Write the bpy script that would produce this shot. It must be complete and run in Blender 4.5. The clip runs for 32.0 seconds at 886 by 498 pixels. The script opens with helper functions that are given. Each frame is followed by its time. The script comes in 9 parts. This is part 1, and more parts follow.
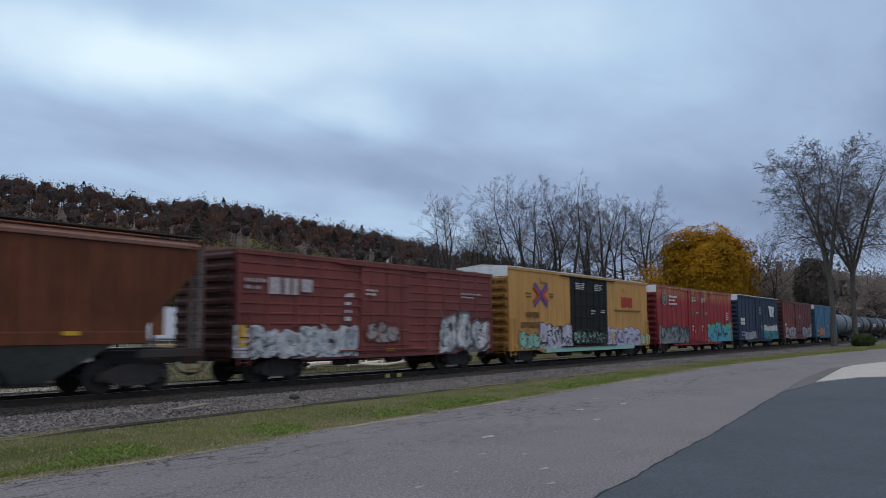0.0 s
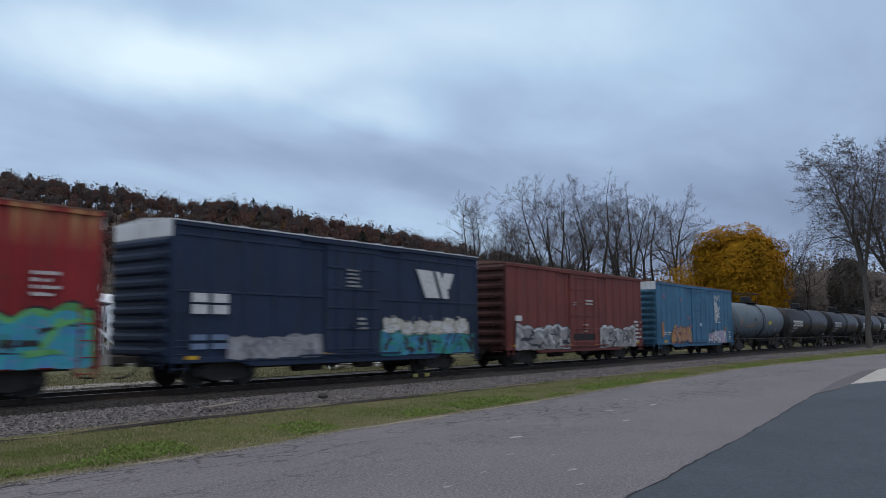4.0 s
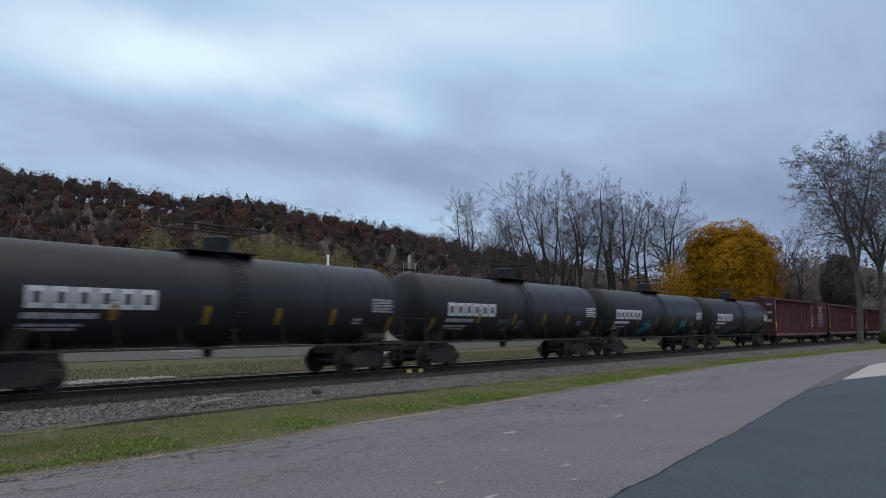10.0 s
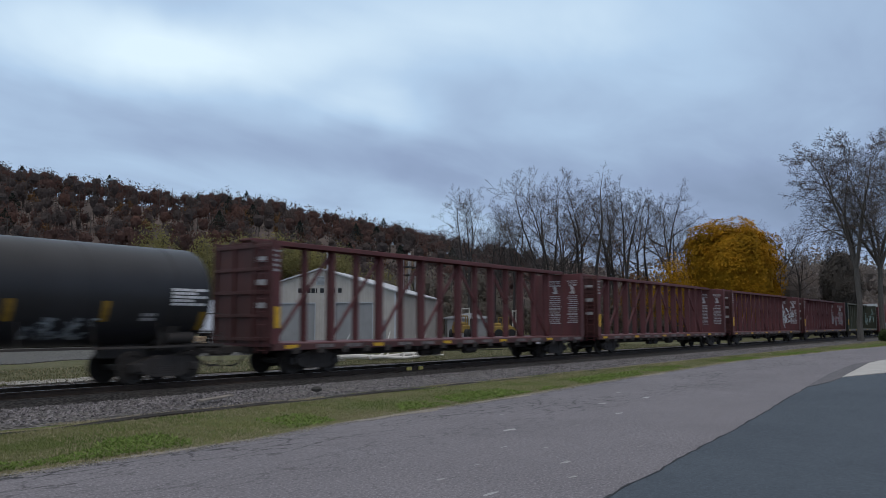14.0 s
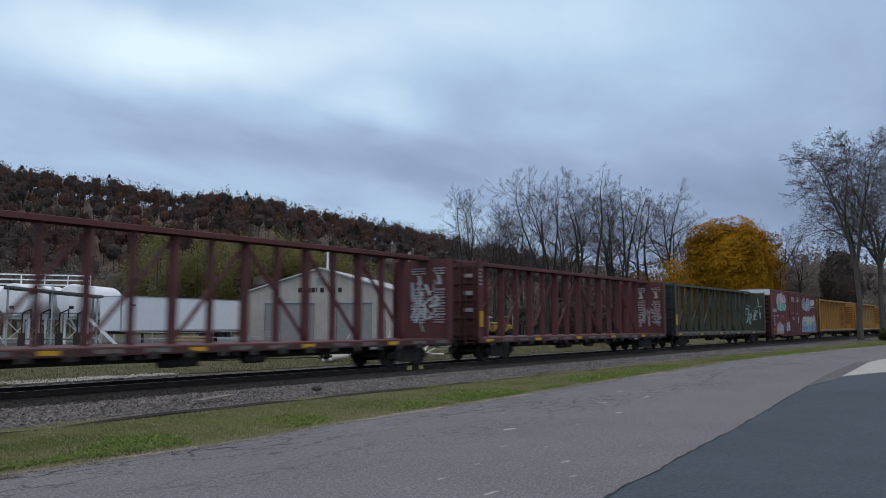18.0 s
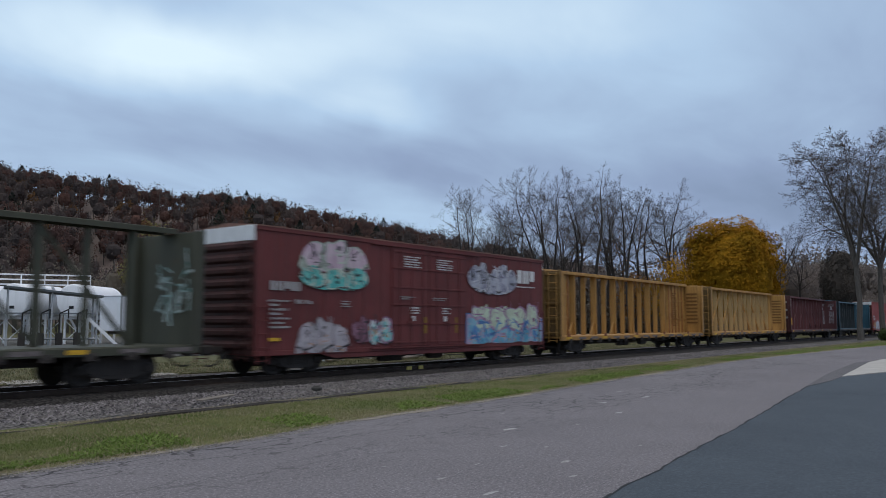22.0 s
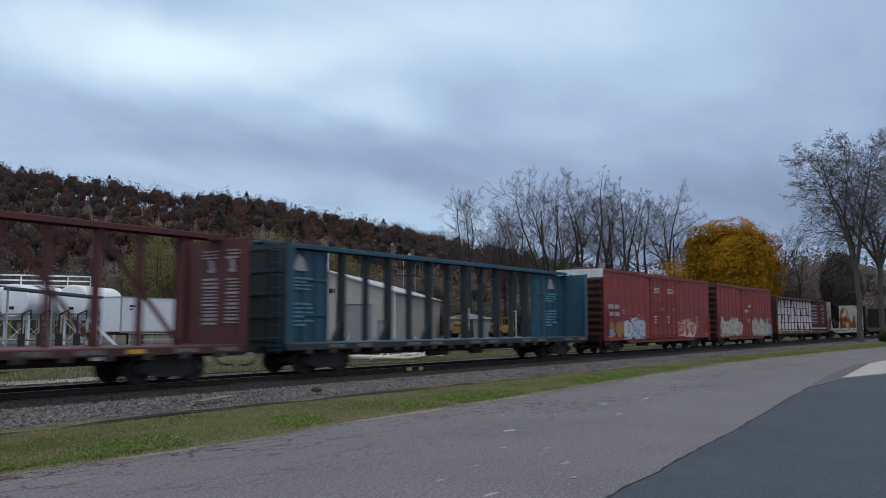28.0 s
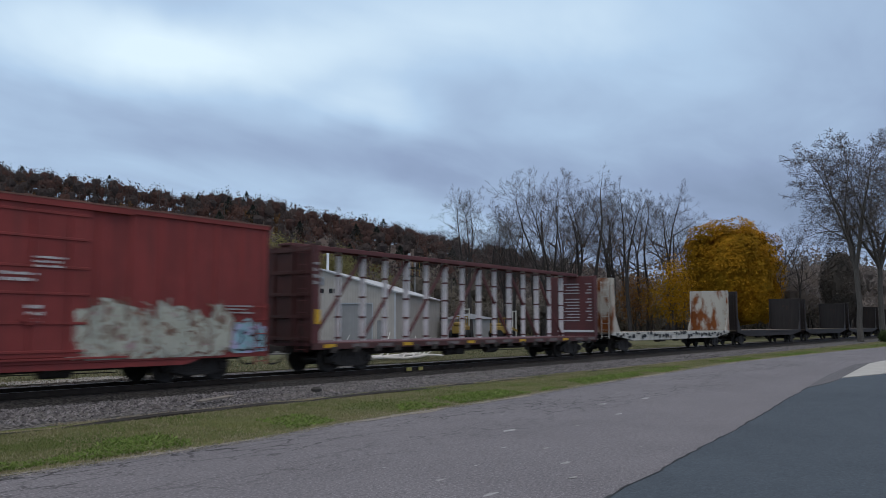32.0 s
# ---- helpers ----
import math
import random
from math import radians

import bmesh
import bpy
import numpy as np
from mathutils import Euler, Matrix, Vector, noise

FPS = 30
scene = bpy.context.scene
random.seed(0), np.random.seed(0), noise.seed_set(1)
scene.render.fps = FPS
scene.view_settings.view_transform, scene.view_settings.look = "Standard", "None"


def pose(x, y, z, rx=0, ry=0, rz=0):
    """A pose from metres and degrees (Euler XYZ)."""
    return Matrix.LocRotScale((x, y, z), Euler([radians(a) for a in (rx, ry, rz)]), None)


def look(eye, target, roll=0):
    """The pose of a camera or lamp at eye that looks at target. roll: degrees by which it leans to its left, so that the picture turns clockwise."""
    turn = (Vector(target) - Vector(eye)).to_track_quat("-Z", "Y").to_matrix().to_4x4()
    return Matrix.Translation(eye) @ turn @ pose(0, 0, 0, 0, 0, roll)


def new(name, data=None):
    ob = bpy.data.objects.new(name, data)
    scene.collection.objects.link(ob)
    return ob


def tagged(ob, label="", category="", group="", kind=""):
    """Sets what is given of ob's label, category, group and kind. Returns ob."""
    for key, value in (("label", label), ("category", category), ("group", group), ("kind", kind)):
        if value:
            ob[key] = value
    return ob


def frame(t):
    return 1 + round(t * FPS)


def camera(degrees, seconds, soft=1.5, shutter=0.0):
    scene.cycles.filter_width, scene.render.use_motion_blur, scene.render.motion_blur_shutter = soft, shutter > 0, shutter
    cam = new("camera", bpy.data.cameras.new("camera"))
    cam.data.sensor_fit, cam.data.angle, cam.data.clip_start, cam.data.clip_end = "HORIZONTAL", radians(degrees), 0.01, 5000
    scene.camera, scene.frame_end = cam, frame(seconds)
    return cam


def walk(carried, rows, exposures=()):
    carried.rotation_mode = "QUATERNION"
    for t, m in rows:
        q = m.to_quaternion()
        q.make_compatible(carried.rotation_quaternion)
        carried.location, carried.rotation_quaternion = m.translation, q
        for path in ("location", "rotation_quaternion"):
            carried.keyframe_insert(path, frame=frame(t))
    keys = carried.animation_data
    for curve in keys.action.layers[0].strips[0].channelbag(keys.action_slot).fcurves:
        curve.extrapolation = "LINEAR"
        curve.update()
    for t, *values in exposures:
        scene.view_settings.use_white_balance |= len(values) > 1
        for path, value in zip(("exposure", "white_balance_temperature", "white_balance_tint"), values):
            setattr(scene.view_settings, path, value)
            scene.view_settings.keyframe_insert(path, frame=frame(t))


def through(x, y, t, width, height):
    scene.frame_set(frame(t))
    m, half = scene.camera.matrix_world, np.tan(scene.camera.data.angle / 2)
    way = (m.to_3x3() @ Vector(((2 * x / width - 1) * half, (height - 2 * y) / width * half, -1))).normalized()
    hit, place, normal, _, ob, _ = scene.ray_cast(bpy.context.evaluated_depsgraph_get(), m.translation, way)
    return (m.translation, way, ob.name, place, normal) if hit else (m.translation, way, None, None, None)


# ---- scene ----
# The camera stands at the roadside, 1.7 m above the road; x runs along the track, y towards it.
cam = camera(58.0, 32.0, soft=0.75, shutter=0.5)
PATH = [
    (0, 95.883, 0.217, -54.831),
    (0.5, 95.890, 0.145, -54.055),
    (1, 95.898, 0.100, -53.559),
    (1.5, 95.897, 0.077, -53.291),
    (2, 95.895, 0.063, -53.176),
    (2.5, 95.895, 0.054, -53.067),
    (3, 95.894, 0.050, -52.994),
    (3.5, 95.894, 0.045, -52.918),
    (5.5, 95.832, -0.058, -52.670),
    (6, 95.824, -0.062, -52.650),
    (6.5, 95.811, -0.045, -52.868),
    (7, 95.801, -0.014, -53.185),
    (7.5, 95.786, -0.009, -53.303),
    (8, 95.764, -0.014, -53.275),
    (9, 95.681, -0.007, -53.294),
    (10, 95.584, -0.001, -53.291),
    (11, 95.509, 0.005, -53.291),
    (12, 95.455, 0.007, -53.291),
    (13, 95.425, 0.018, -53.290),
    (14, 95.401, 0.017, -53.290),
    (14.5, 95.397, 0.024, -53.289),
    (16.5, 95.366, 0.019, -53.285),
    (17, 95.365, 0.025, -53.286),
    (18, 95.359, 0.036, -53.287),
    (19, 95.349, 0.057, -53.286),
    (20, 95.341, 0.066, -53.283),
    (21, 95.345, 0.060, -53.285),
    (22, 95.358, 0.033, -53.289),
    (23, 95.373, 0.007, -53.290),
    (24, 95.382, -0.014, -53.291),
    (25, 95.389, -0.023, -53.291),
    (25.5, 95.390, -0.027, -53.291),
    (27.5, 95.436, -0.018, -53.293),
    (28, 95.439, -0.019, -53.294),
    (29, 95.445, -0.021, -53.294),
    (30, 95.445, -0.022, -53.295),
    (31, 95.442, -0.018, -53.296),
    (32, 95.438, -0.013, -53.297),
]
walk(cam, [(t, pose(0, 0, 1.70, rx, ry, rz)) for t, rx, ry, rz in PATH])

# ---- world and light: overcast late-autumn evening ----
world = bpy.data.worlds.new("overcast_sky")
scene.world = world
world.use_nodes = True


def build_world():
    nt = world.node_tree
    nt.nodes.clear()
    N, L = nt.nodes.new, nt.links.new
    out, bg = N("ShaderNodeOutputWorld"), N("ShaderNodeBackground")
    L(bg.outputs[0], out.inputs[0])
    sky = N("ShaderNodeTexSky")
    sky.sky_type, sky.sun_disc = "NISHITA", False
    sky.sun_elevation, sky.sun_rotation = radians(24), radians(-20)
    dim = N("ShaderNodeVectorMath")
    dim.operation = "SCALE"
    dim.inputs["Scale"].default_value = 0.06
    L(sky.outputs[0], dim.inputs[0])
    tc, sep = N("ShaderNodeTexCoord"), N("ShaderNodeSeparateXYZ")
    L(tc.outputs["Generated"], sep.inputs[0])

    def m(op, a, b=None, clamp=False):
        n = N("ShaderNodeMath")
        n.operation, n.use_clamp = op, clamp
        for i, v in enumerate((a, b)):
            if v is None:
                continue
            if isinstance(v, (int, float)):
                n.inputs[i].default_value = v
            else:
                L(v, n.inputs[i])
        return n.outputs[0]

    # a flat cloud layer: the direction divided by its height
    zc = m("ADD", m("MAXIMUM", sep.outputs[2], 0.0), 0.16)
    px, py = m("DIVIDE", sep.outputs[0], zc), m("DIVIDE", sep.outputs[1], zc)
    cmb = N("ShaderNodeCombineXYZ")
    L(px, cmb.inputs[0]), L(py, cmb.inputs[1])

    def cloud(scale, offset, detail, rough, dist):
        mp = N("ShaderNodeMapping")
        mp.inputs["Location"].default_value = offset
        mp.inputs["Rotation"].default_value = (0, 0, radians(35))
        mp.inputs["Scale"].default_value = scale
        L(cmb.outputs[0], mp.inputs[0])
        n = N("ShaderNodeTexNoise")
        n.inputs["Scale"].default_value = 1.0
        n.inputs["Detail"].default_value = detail
        n.inputs["Roughness"].default_value = rough
        n.inputs["Distortion"].default_value = dist
        L(mp.outputs[0], n.inputs[0])
        return n.outputs["Fac"]

    big = cloud((0.50, 0.80, 1), (1.7, 0.4, 0), 2.5, 0.42, 0.3)
    small = cloud((1.5, 2.4, 1), (4.0, 2.0, 3), 4.0, 0.5, 0.4)
    # broad lie of the cloud: bright overhead, a darker layer lower down, a paler rim near the horizon
    ramp = N("ShaderNodeValToRGB")
    cr = ramp.color_ramp
    cr.interpolation = "B_SPLINE"
    for pos, val in ((0.0, 0.44), (0.08, 0.33), (0.14, 0.27), (0.20, 0.25), (0.25, 0.33), (0.31, 0.56), (0.40, 0.66), (1.0, 0.62)):
        if pos in (0.0, 1.0):
            e = cr.elements[0 if pos == 0.0 else 1]
        else:
            e = cr.elements.new(pos)
        e.position, e.color = pos, (val, val, val, 1)
    wob = m("ADD", sep.outputs[2], m("MULTIPLY", m("SUBTRACT", big, 0.5), 0.10))
    L(wob, ramp.inputs[0])
    dens = m("ADD", ramp.outputs[0], m("MULTIPLY", m("SUBTRACT", big, 0.5), 0.55))
    # thin places in the cloud, where it is brightest; the edges drift with the noise
    warp = N("ShaderNodeTexNoise")
    warp.inputs["Scale"].default_value, warp.inputs["Detail"].default_value = 5.0, 4.0
    L(tc.outputs["Generated"], warp.inputs["Vector"])
    off = N("ShaderNodeVectorMath")
    off.operation = "MULTIPLY_ADD"
    off.inputs[1].default_value, off.inputs[2].default_value = (0.12, 0.12, 0.07), (-0.06, -0.06, -0.035)
    L(warp.outputs["Color"], off.inputs[0])
    way = N("ShaderNodeVectorMath")
    way.operation = "ADD"
    L(tc.outputs["Generated"], way.inputs[0]), L(off.outputs[0], way.inputs[1])
    for bearing_, height, wide, tall, gain in ((28.5, 18.6, 7.5, 2.3, 0.34), (41.0, 18.6, 8.0, 2.0, 0.24), (49.5, 15.4, 4.0, 1.4, 0.24), (60.0, 22.0, 10.0, 3.0, 0.14), (46.0, 20.5, 12.0, 3.0, 0.10), (30.0, 13.4, 12.0, 1.7, -0.12), (68.0, 20.5, 14.0, 4.0, 0.12), (76.0, 14.0, 10.0, 5.0, -0.05), (70.0, 8.5, 12.0, 2.5, -0.10), (47.0, 11.6, 12.0, 1.4, -0.10), (54.0, 7.8, 5.0, 1.6, 0.14)):
        b_, h_ = radians(bearing_), radians(height)
        at = N("ShaderNodeVectorMath")
        at.operation = "SUBTRACT"
        at.inputs[1].default_value = (math.sin(b_) * math.cos(h_), math.cos(b_) * math.cos(h_), math.sin(h_))
        L(way.outputs[0], at.inputs[0])
        scl = N("ShaderNodeVectorMath")
        scl.operation = "MULTIPLY"
        scl.inputs[1].default_value = (1 / radians(wide), 1 / radians(wide), 1 / radians(tall))
        L(at.outputs[0], scl.inputs[0])
        ln = N("ShaderNodeVectorMath")
        ln.operation = "LENGTH"
        L(scl.outputs[0], ln.inputs[0])
        fall = N("ShaderNodeMapRange")
        fall.interpolation_type = "SMOOTHERSTEP"
        for i, v in enumerate((0.0, 1.9, gain, 0.0)):
            fall.inputs[1 + i].default_value = v
        L(ln.outputs["Value"], fall.inputs[0])
        dens = m("ADD", dens, fall.outputs[0])
    glow = m("ADD", m("MULTIPLY", sep.outputs[0], -0.62), m("MULTIPLY", sep.outputs[1], 0.62))
    dens = m("ADD", dens, m("MULTIPLY", glow, 0.20))
    dens = m("ADD", dens, m("MULTIPLY", m("SUBTRACT", small, 0.5), 0.36), clamp=True)
    tint = N("ShaderNodeValToRGB")
    ct = tint.color_ramp
    for i, (pos, col) in enumerate(((0.05, (0.170, 0.231, 0.350)), (0.35, (0.276, 0.362, 0.540)), (0.62, (0.44, 0.60, 0.80)), (0.95, (0.73, 0.89, 1.0)))):
        e = ct.elements[i] if i < 2 else ct.elements.new(pos)
        e.position, e.color = pos, (*col, 1)
    L(dens, tint.inputs[0])
    # the cloud overhead is whiter than the far, blue-shadowed layers
    high = N("ShaderNodeMapRange")
    high.inputs[1].default_value, high.inputs[2].default_value = 0.42, 0.80
    L(sep.outputs[2], high.inputs[0])
    white = N("ShaderNodeMix")
    white.data_type = "RGBA"
    L(high.outputs[0], white.inputs["Factor"]), L(tint.outputs[0], white.inputs["A"])
    white.inputs["B"].default_value = (0.78, 0.80, 0.84, 1)
    mix = N("ShaderNodeMix")
    mix.data_type = "RGBA"
    mix.inputs["Factor"].default_value = 0.93
    L(dim.outputs[0], mix.inputs["A"]), L(white.outputs["Result"], mix.inputs["B"])
    L(mix.outputs["Result"], bg.inputs[0])
    bg.inputs[1].default_value = 1.08


build_world()
sun = new("sun", bpy.data.lights.new("sun", "SUN"))
sun.data.energy, sun.data.angle, sun.data.color = 0.6, radians(40), (1.0, 0.90, 0.84)
sun.matrix_world = look((-10, -14, 40), (0, 0, 0))
scene.view_settings.exposure = 0.0

# ---- geometry helpers ----


class Geo:
    """Collects vertices and faces of one mesh."""

    def __init__(self):
        self.v, self.f, self.m, self.mi = [], [], [], 0

    def face(self, pts, idx=None):
        b = len(self.v)
        self.v.extend(pts)
        self.f.append(tuple(range(b, b + len(pts))) if idx is None else tuple(b + i for i in idx))
        self.m.append(self.mi)
        return self

    def faces(self, pts, idxs):
        b = len(self.v)
        self.v.extend(pts)
        for f in idxs:
            self.f.append(tuple(b + i for i in f))
            self.m.append(self.mi)
        return self

    def box(self, x0, x1, y0, y1, z0, z1, c=0.0):
        if x0 > x1:
            x0, x1 = x1, x0
        if y0 > y1:
            y0, y1 = y1, y0
        if z0 > z1:
            z0, z1 = z1, z0
        c = min(c, (x1 - x0) * 0.45, (y1 - y0) * 0.45, (z1 - z0) * 0.45)
        if c <= 0:
            p = [(x, y, z) for x in (x0, x1) for y in (y0, y1) for z in (z0, z1)]
            return self.faces(p, [(0, 1, 3, 2), (4, 6, 7, 5), (0, 4, 5, 1), (2, 3, 7, 6), (0, 2, 6, 4), (1, 5, 7, 3)])
        p = []
        for x, sx in ((x0, 1), (x1, -1)):
            for y, sy in ((y0, 1), (y1, -1)):
                for z, sz in ((z0, 1), (z1, -1)):
                    p += [(x, y + sy * c, z + sz * c), (x + sx * c, y, z + sz * c), (x + sx * c, y + sy * c, z)]
        k = lambda i, j, l: (i * 4 + j * 2 + l) * 3
        fs = []
        for a in (0, 1):
            fs.append(tuple(k(a, j, l) for j, l in ((0, 0), (0, 1), (1, 1), (1, 0))))
            fs.append(tuple(k(i, a, l) + 1 for i, l in ((0, 0), (1, 0), (1, 1), (0, 1))))
            fs.append(tuple(k(i, j, a) + 2 for i, j in ((0, 0), (0, 1), (1, 1), (1, 0))))
        for a in (0, 1):
            for b in (0, 1):
                fs.append((k(a, b, 0), k(a, b, 1), k(a, b, 1) + 1, k(a, b, 0) + 1))
                fs.append((k(a, 0, b), k(a, 1, b), k(a, 1, b) + 2, k(a, 0, b) + 2))
                fs.append((k(0, a, b) + 1, k(1, a, b) + 1, k(1, a, b) + 2, k(0, a, b) + 2))
        for i in (0, 1):
            for j in (0, 1):
                for l in (0, 1):
                    fs.append((k(i, j, l), k(i, j, l) + 1, k(i, j, l) + 2))
        return self.faces(p, fs)

    def tube(self, p, q, r0, r1=None, n=8, caps=True):
        r1 = r0 if r1 is None else r1
        p, q = Vector(p), Vector(q)
        d = (q - p).normalized()
        u = d.orthogonal().normalized()
        w = d.cross(u)
        pts = []
        for o, r in ((p, r0), (q, r1)):
            for i in range(n):
                a = 2 * math.pi * i / n
                pts.append(tuple(o + (u * math.cos(a) + w * math.sin(a)) * r))
        fs = [(i, (i + 1) % n, n + (i + 1) % n, n + i) for i in range(n)]
        if caps:
            fs += [tuple(reversed(range(n))), tuple(range(n, 2 * n))]
        return self.faces(pts, fs)

    def path(self, pts, radii, n=8):
        """A bent tube in one piece through the points."""
        ring, pts = [], [Vector(p) for p in pts]
        for i, p in enumerate(pts):
            d = (pts[min(i + 1, len(pts) - 1)] - pts[max(i - 1, 0)]).normalized()
            u = d.cross(Vector((0, 0, 1)) if abs(d.z) < 0.9 else Vector((0, 1, 0))).normalized()
            w = d.cross(u)
            ring += [tuple(p + (u * math.cos(2 * math.pi * j / n) + w * math.sin(2 * math.pi * j / n)) * radii[i]) for j in range(n)]
        fs = [(i * n + j, i * n + (j + 1) % n, (i + 1) * n + (j + 1) % n, (i + 1) * n + j) for i in range(len(pts) - 1) for j in range(n)]
        k = (len(pts) - 1) * n
        return self.faces(ring, fs + [tuple(reversed(range(n))), tuple(range(k, k + n))])

    def beam(self, p, q, w, h):
        """A rectangular bar from p to q in an x-z plane; w across y, h across its length."""
        p, q = Vector(p), Vector(q)
        d = (q - p).normalized()
        s = Vector((-d.z, 0, d.x)) * h / 2
        y = Vector((0, w / 2, 0))
        pts = [tuple(o + a * s + b * y) for o in (p, q) for a in (-1, 1) for b in (-1, 1)]
        return self.faces(pts, [(0, 1, 3, 2), (4, 6, 7, 5), (0, 4, 5, 1), (2, 3, 7, 6), (0, 2, 6, 4), (1, 5, 7, 3)])

    def lathe(self, prof, o, axis="x", n=24):
        """Turns the profile (along, radius) about an axis through o."""
        pts = []
        for a, r in prof:
            for i in range(n):
                t = 2 * math.pi * i / n
                c, s = r * math.cos(t), r * math.sin(t)
                v = {"x": (a, c, s), "y": (c, a, s), "z": (c, s, a)}[axis]
                pts.append((o[0] + v[0], o[1] + v[1], o[2] + v[2]))
        k = len(prof)
        fs = [(j * n + i, j * n + (i + 1) % n, (j + 1) * n + (i + 1) % n, (j + 1) * n + i) for j in range(k - 1) for i in range(n)]
        fs += [tuple(reversed(range(n))), tuple(range((k - 1) * n, k * n))]
        return self.faces(pts, fs)

    def prism(self, poly, y0, y1):
        """Extrudes a polygon of (x, z) from y0 to y1."""
        n = len(poly)
        pts = [(x, y0, z) for x, z in poly] + [(x, y1, z) for x, z in poly]
        fs = [tuple(range(n)), tuple(reversed(range(n, 2 * n)))] + [(i, (i + 1) % n, n + (i + 1) % n, n + i) for i in range(n)]
        return self.faces(pts, fs)

    def prism_z(self, poly, z0, z1):
        """Extrudes a polygon of (x, y) from z0 to z1."""
        n = len(poly)
        pts = [(x, y, z0) for x, y in poly] + [(x, y, z1) for x, y in poly]
        fs = [tuple(range(n)), tuple(reversed(range(n, 2 * n)))] + [(i, (i + 1) % n, n + (i + 1) % n, n + i) for i in range(n)]
        return self.faces(pts, fs)

    def prism_x(self, poly, x0, x1):
        """Extrudes a polygon of (y, z) from x0 to x1."""
        n = len(poly)
        pts = [(x0, y, z) for y, z in poly] + [(x1, y, z) for y, z in poly]
        fs = [tuple(range(n)), tuple(reversed(range(n, 2 * n)))] + [(i, (i + 1) % n, n + (i + 1) % n, n + i) for i in range(n)]
        return self.faces(pts, fs)

    def mesh(self, name, mats, smooth=False):
        me = bpy.data.meshes.new(name)
        me.from_pydata(self.v, [], self.f)
        for mt in mats if isinstance(mats, (list, tuple)) else [mats]:
            me.materials.append(mt)
        if any(self.m):
            me.polygons.foreach_set("material_index", self.m)
        bm = bmesh.new()
        bm.from_mesh(me)
        bmesh.ops.recalc_face_normals(bm, faces=bm.faces)
        bm.to_mesh(me)
        bm.free()
        if smooth:
            me.polygons.foreach_set("use_smooth", [True] * len(me.polygons))
            me.set_sharp_from_angle(angle=radians(35))
        me.update()
        return me


def part(name, geo, mats, parent=None, label="", smooth=False, at=None):
    """Links a Geo, or a mesh made before, as one mesh object under a thing or part."""
    me = geo.mesh(name, mats, smooth) if isinstance(geo, Geo) else geo
    ob = new(name, me)
    if parent is not None:
        ob.parent = parent
    if at is not None:
        ob.matrix_basis = at
    if label:
        ob["label"] = label
    return ob


def thing(name, label, category, group="", at=None):
    ob = new(name)
    ob.empty_display_size = 0.3
    if at is not None:
        ob.matrix_basis = at
    return tagged(ob, label, category, group)


def soup(name, quads, mats, smooth=False):
    """One mesh of loose polygons: an array (n, corners, 3)."""
    n, k = quads.shape[:2]
    me = bpy.data.meshes.new(name)
    me.vertices.add(n * k)
    me.vertices.foreach_set("co", quads.reshape(-1).astype(np.float32))
    me.loops.add(n * k)
    me.loops.foreach_set("vertex_index", np.arange(n * k, dtype=np.int32))
    me.polygons.add(n)
    me.polygons.foreach_set("loop_start", np.arange(0, n * k, k, dtype=np.int32))
    me.update(calc_edges=True)
    for mt in mats if isinstance(mats, (list, tuple)) else [mats]:
        me.materials.append(mt)
    return me


# ---- materials ----


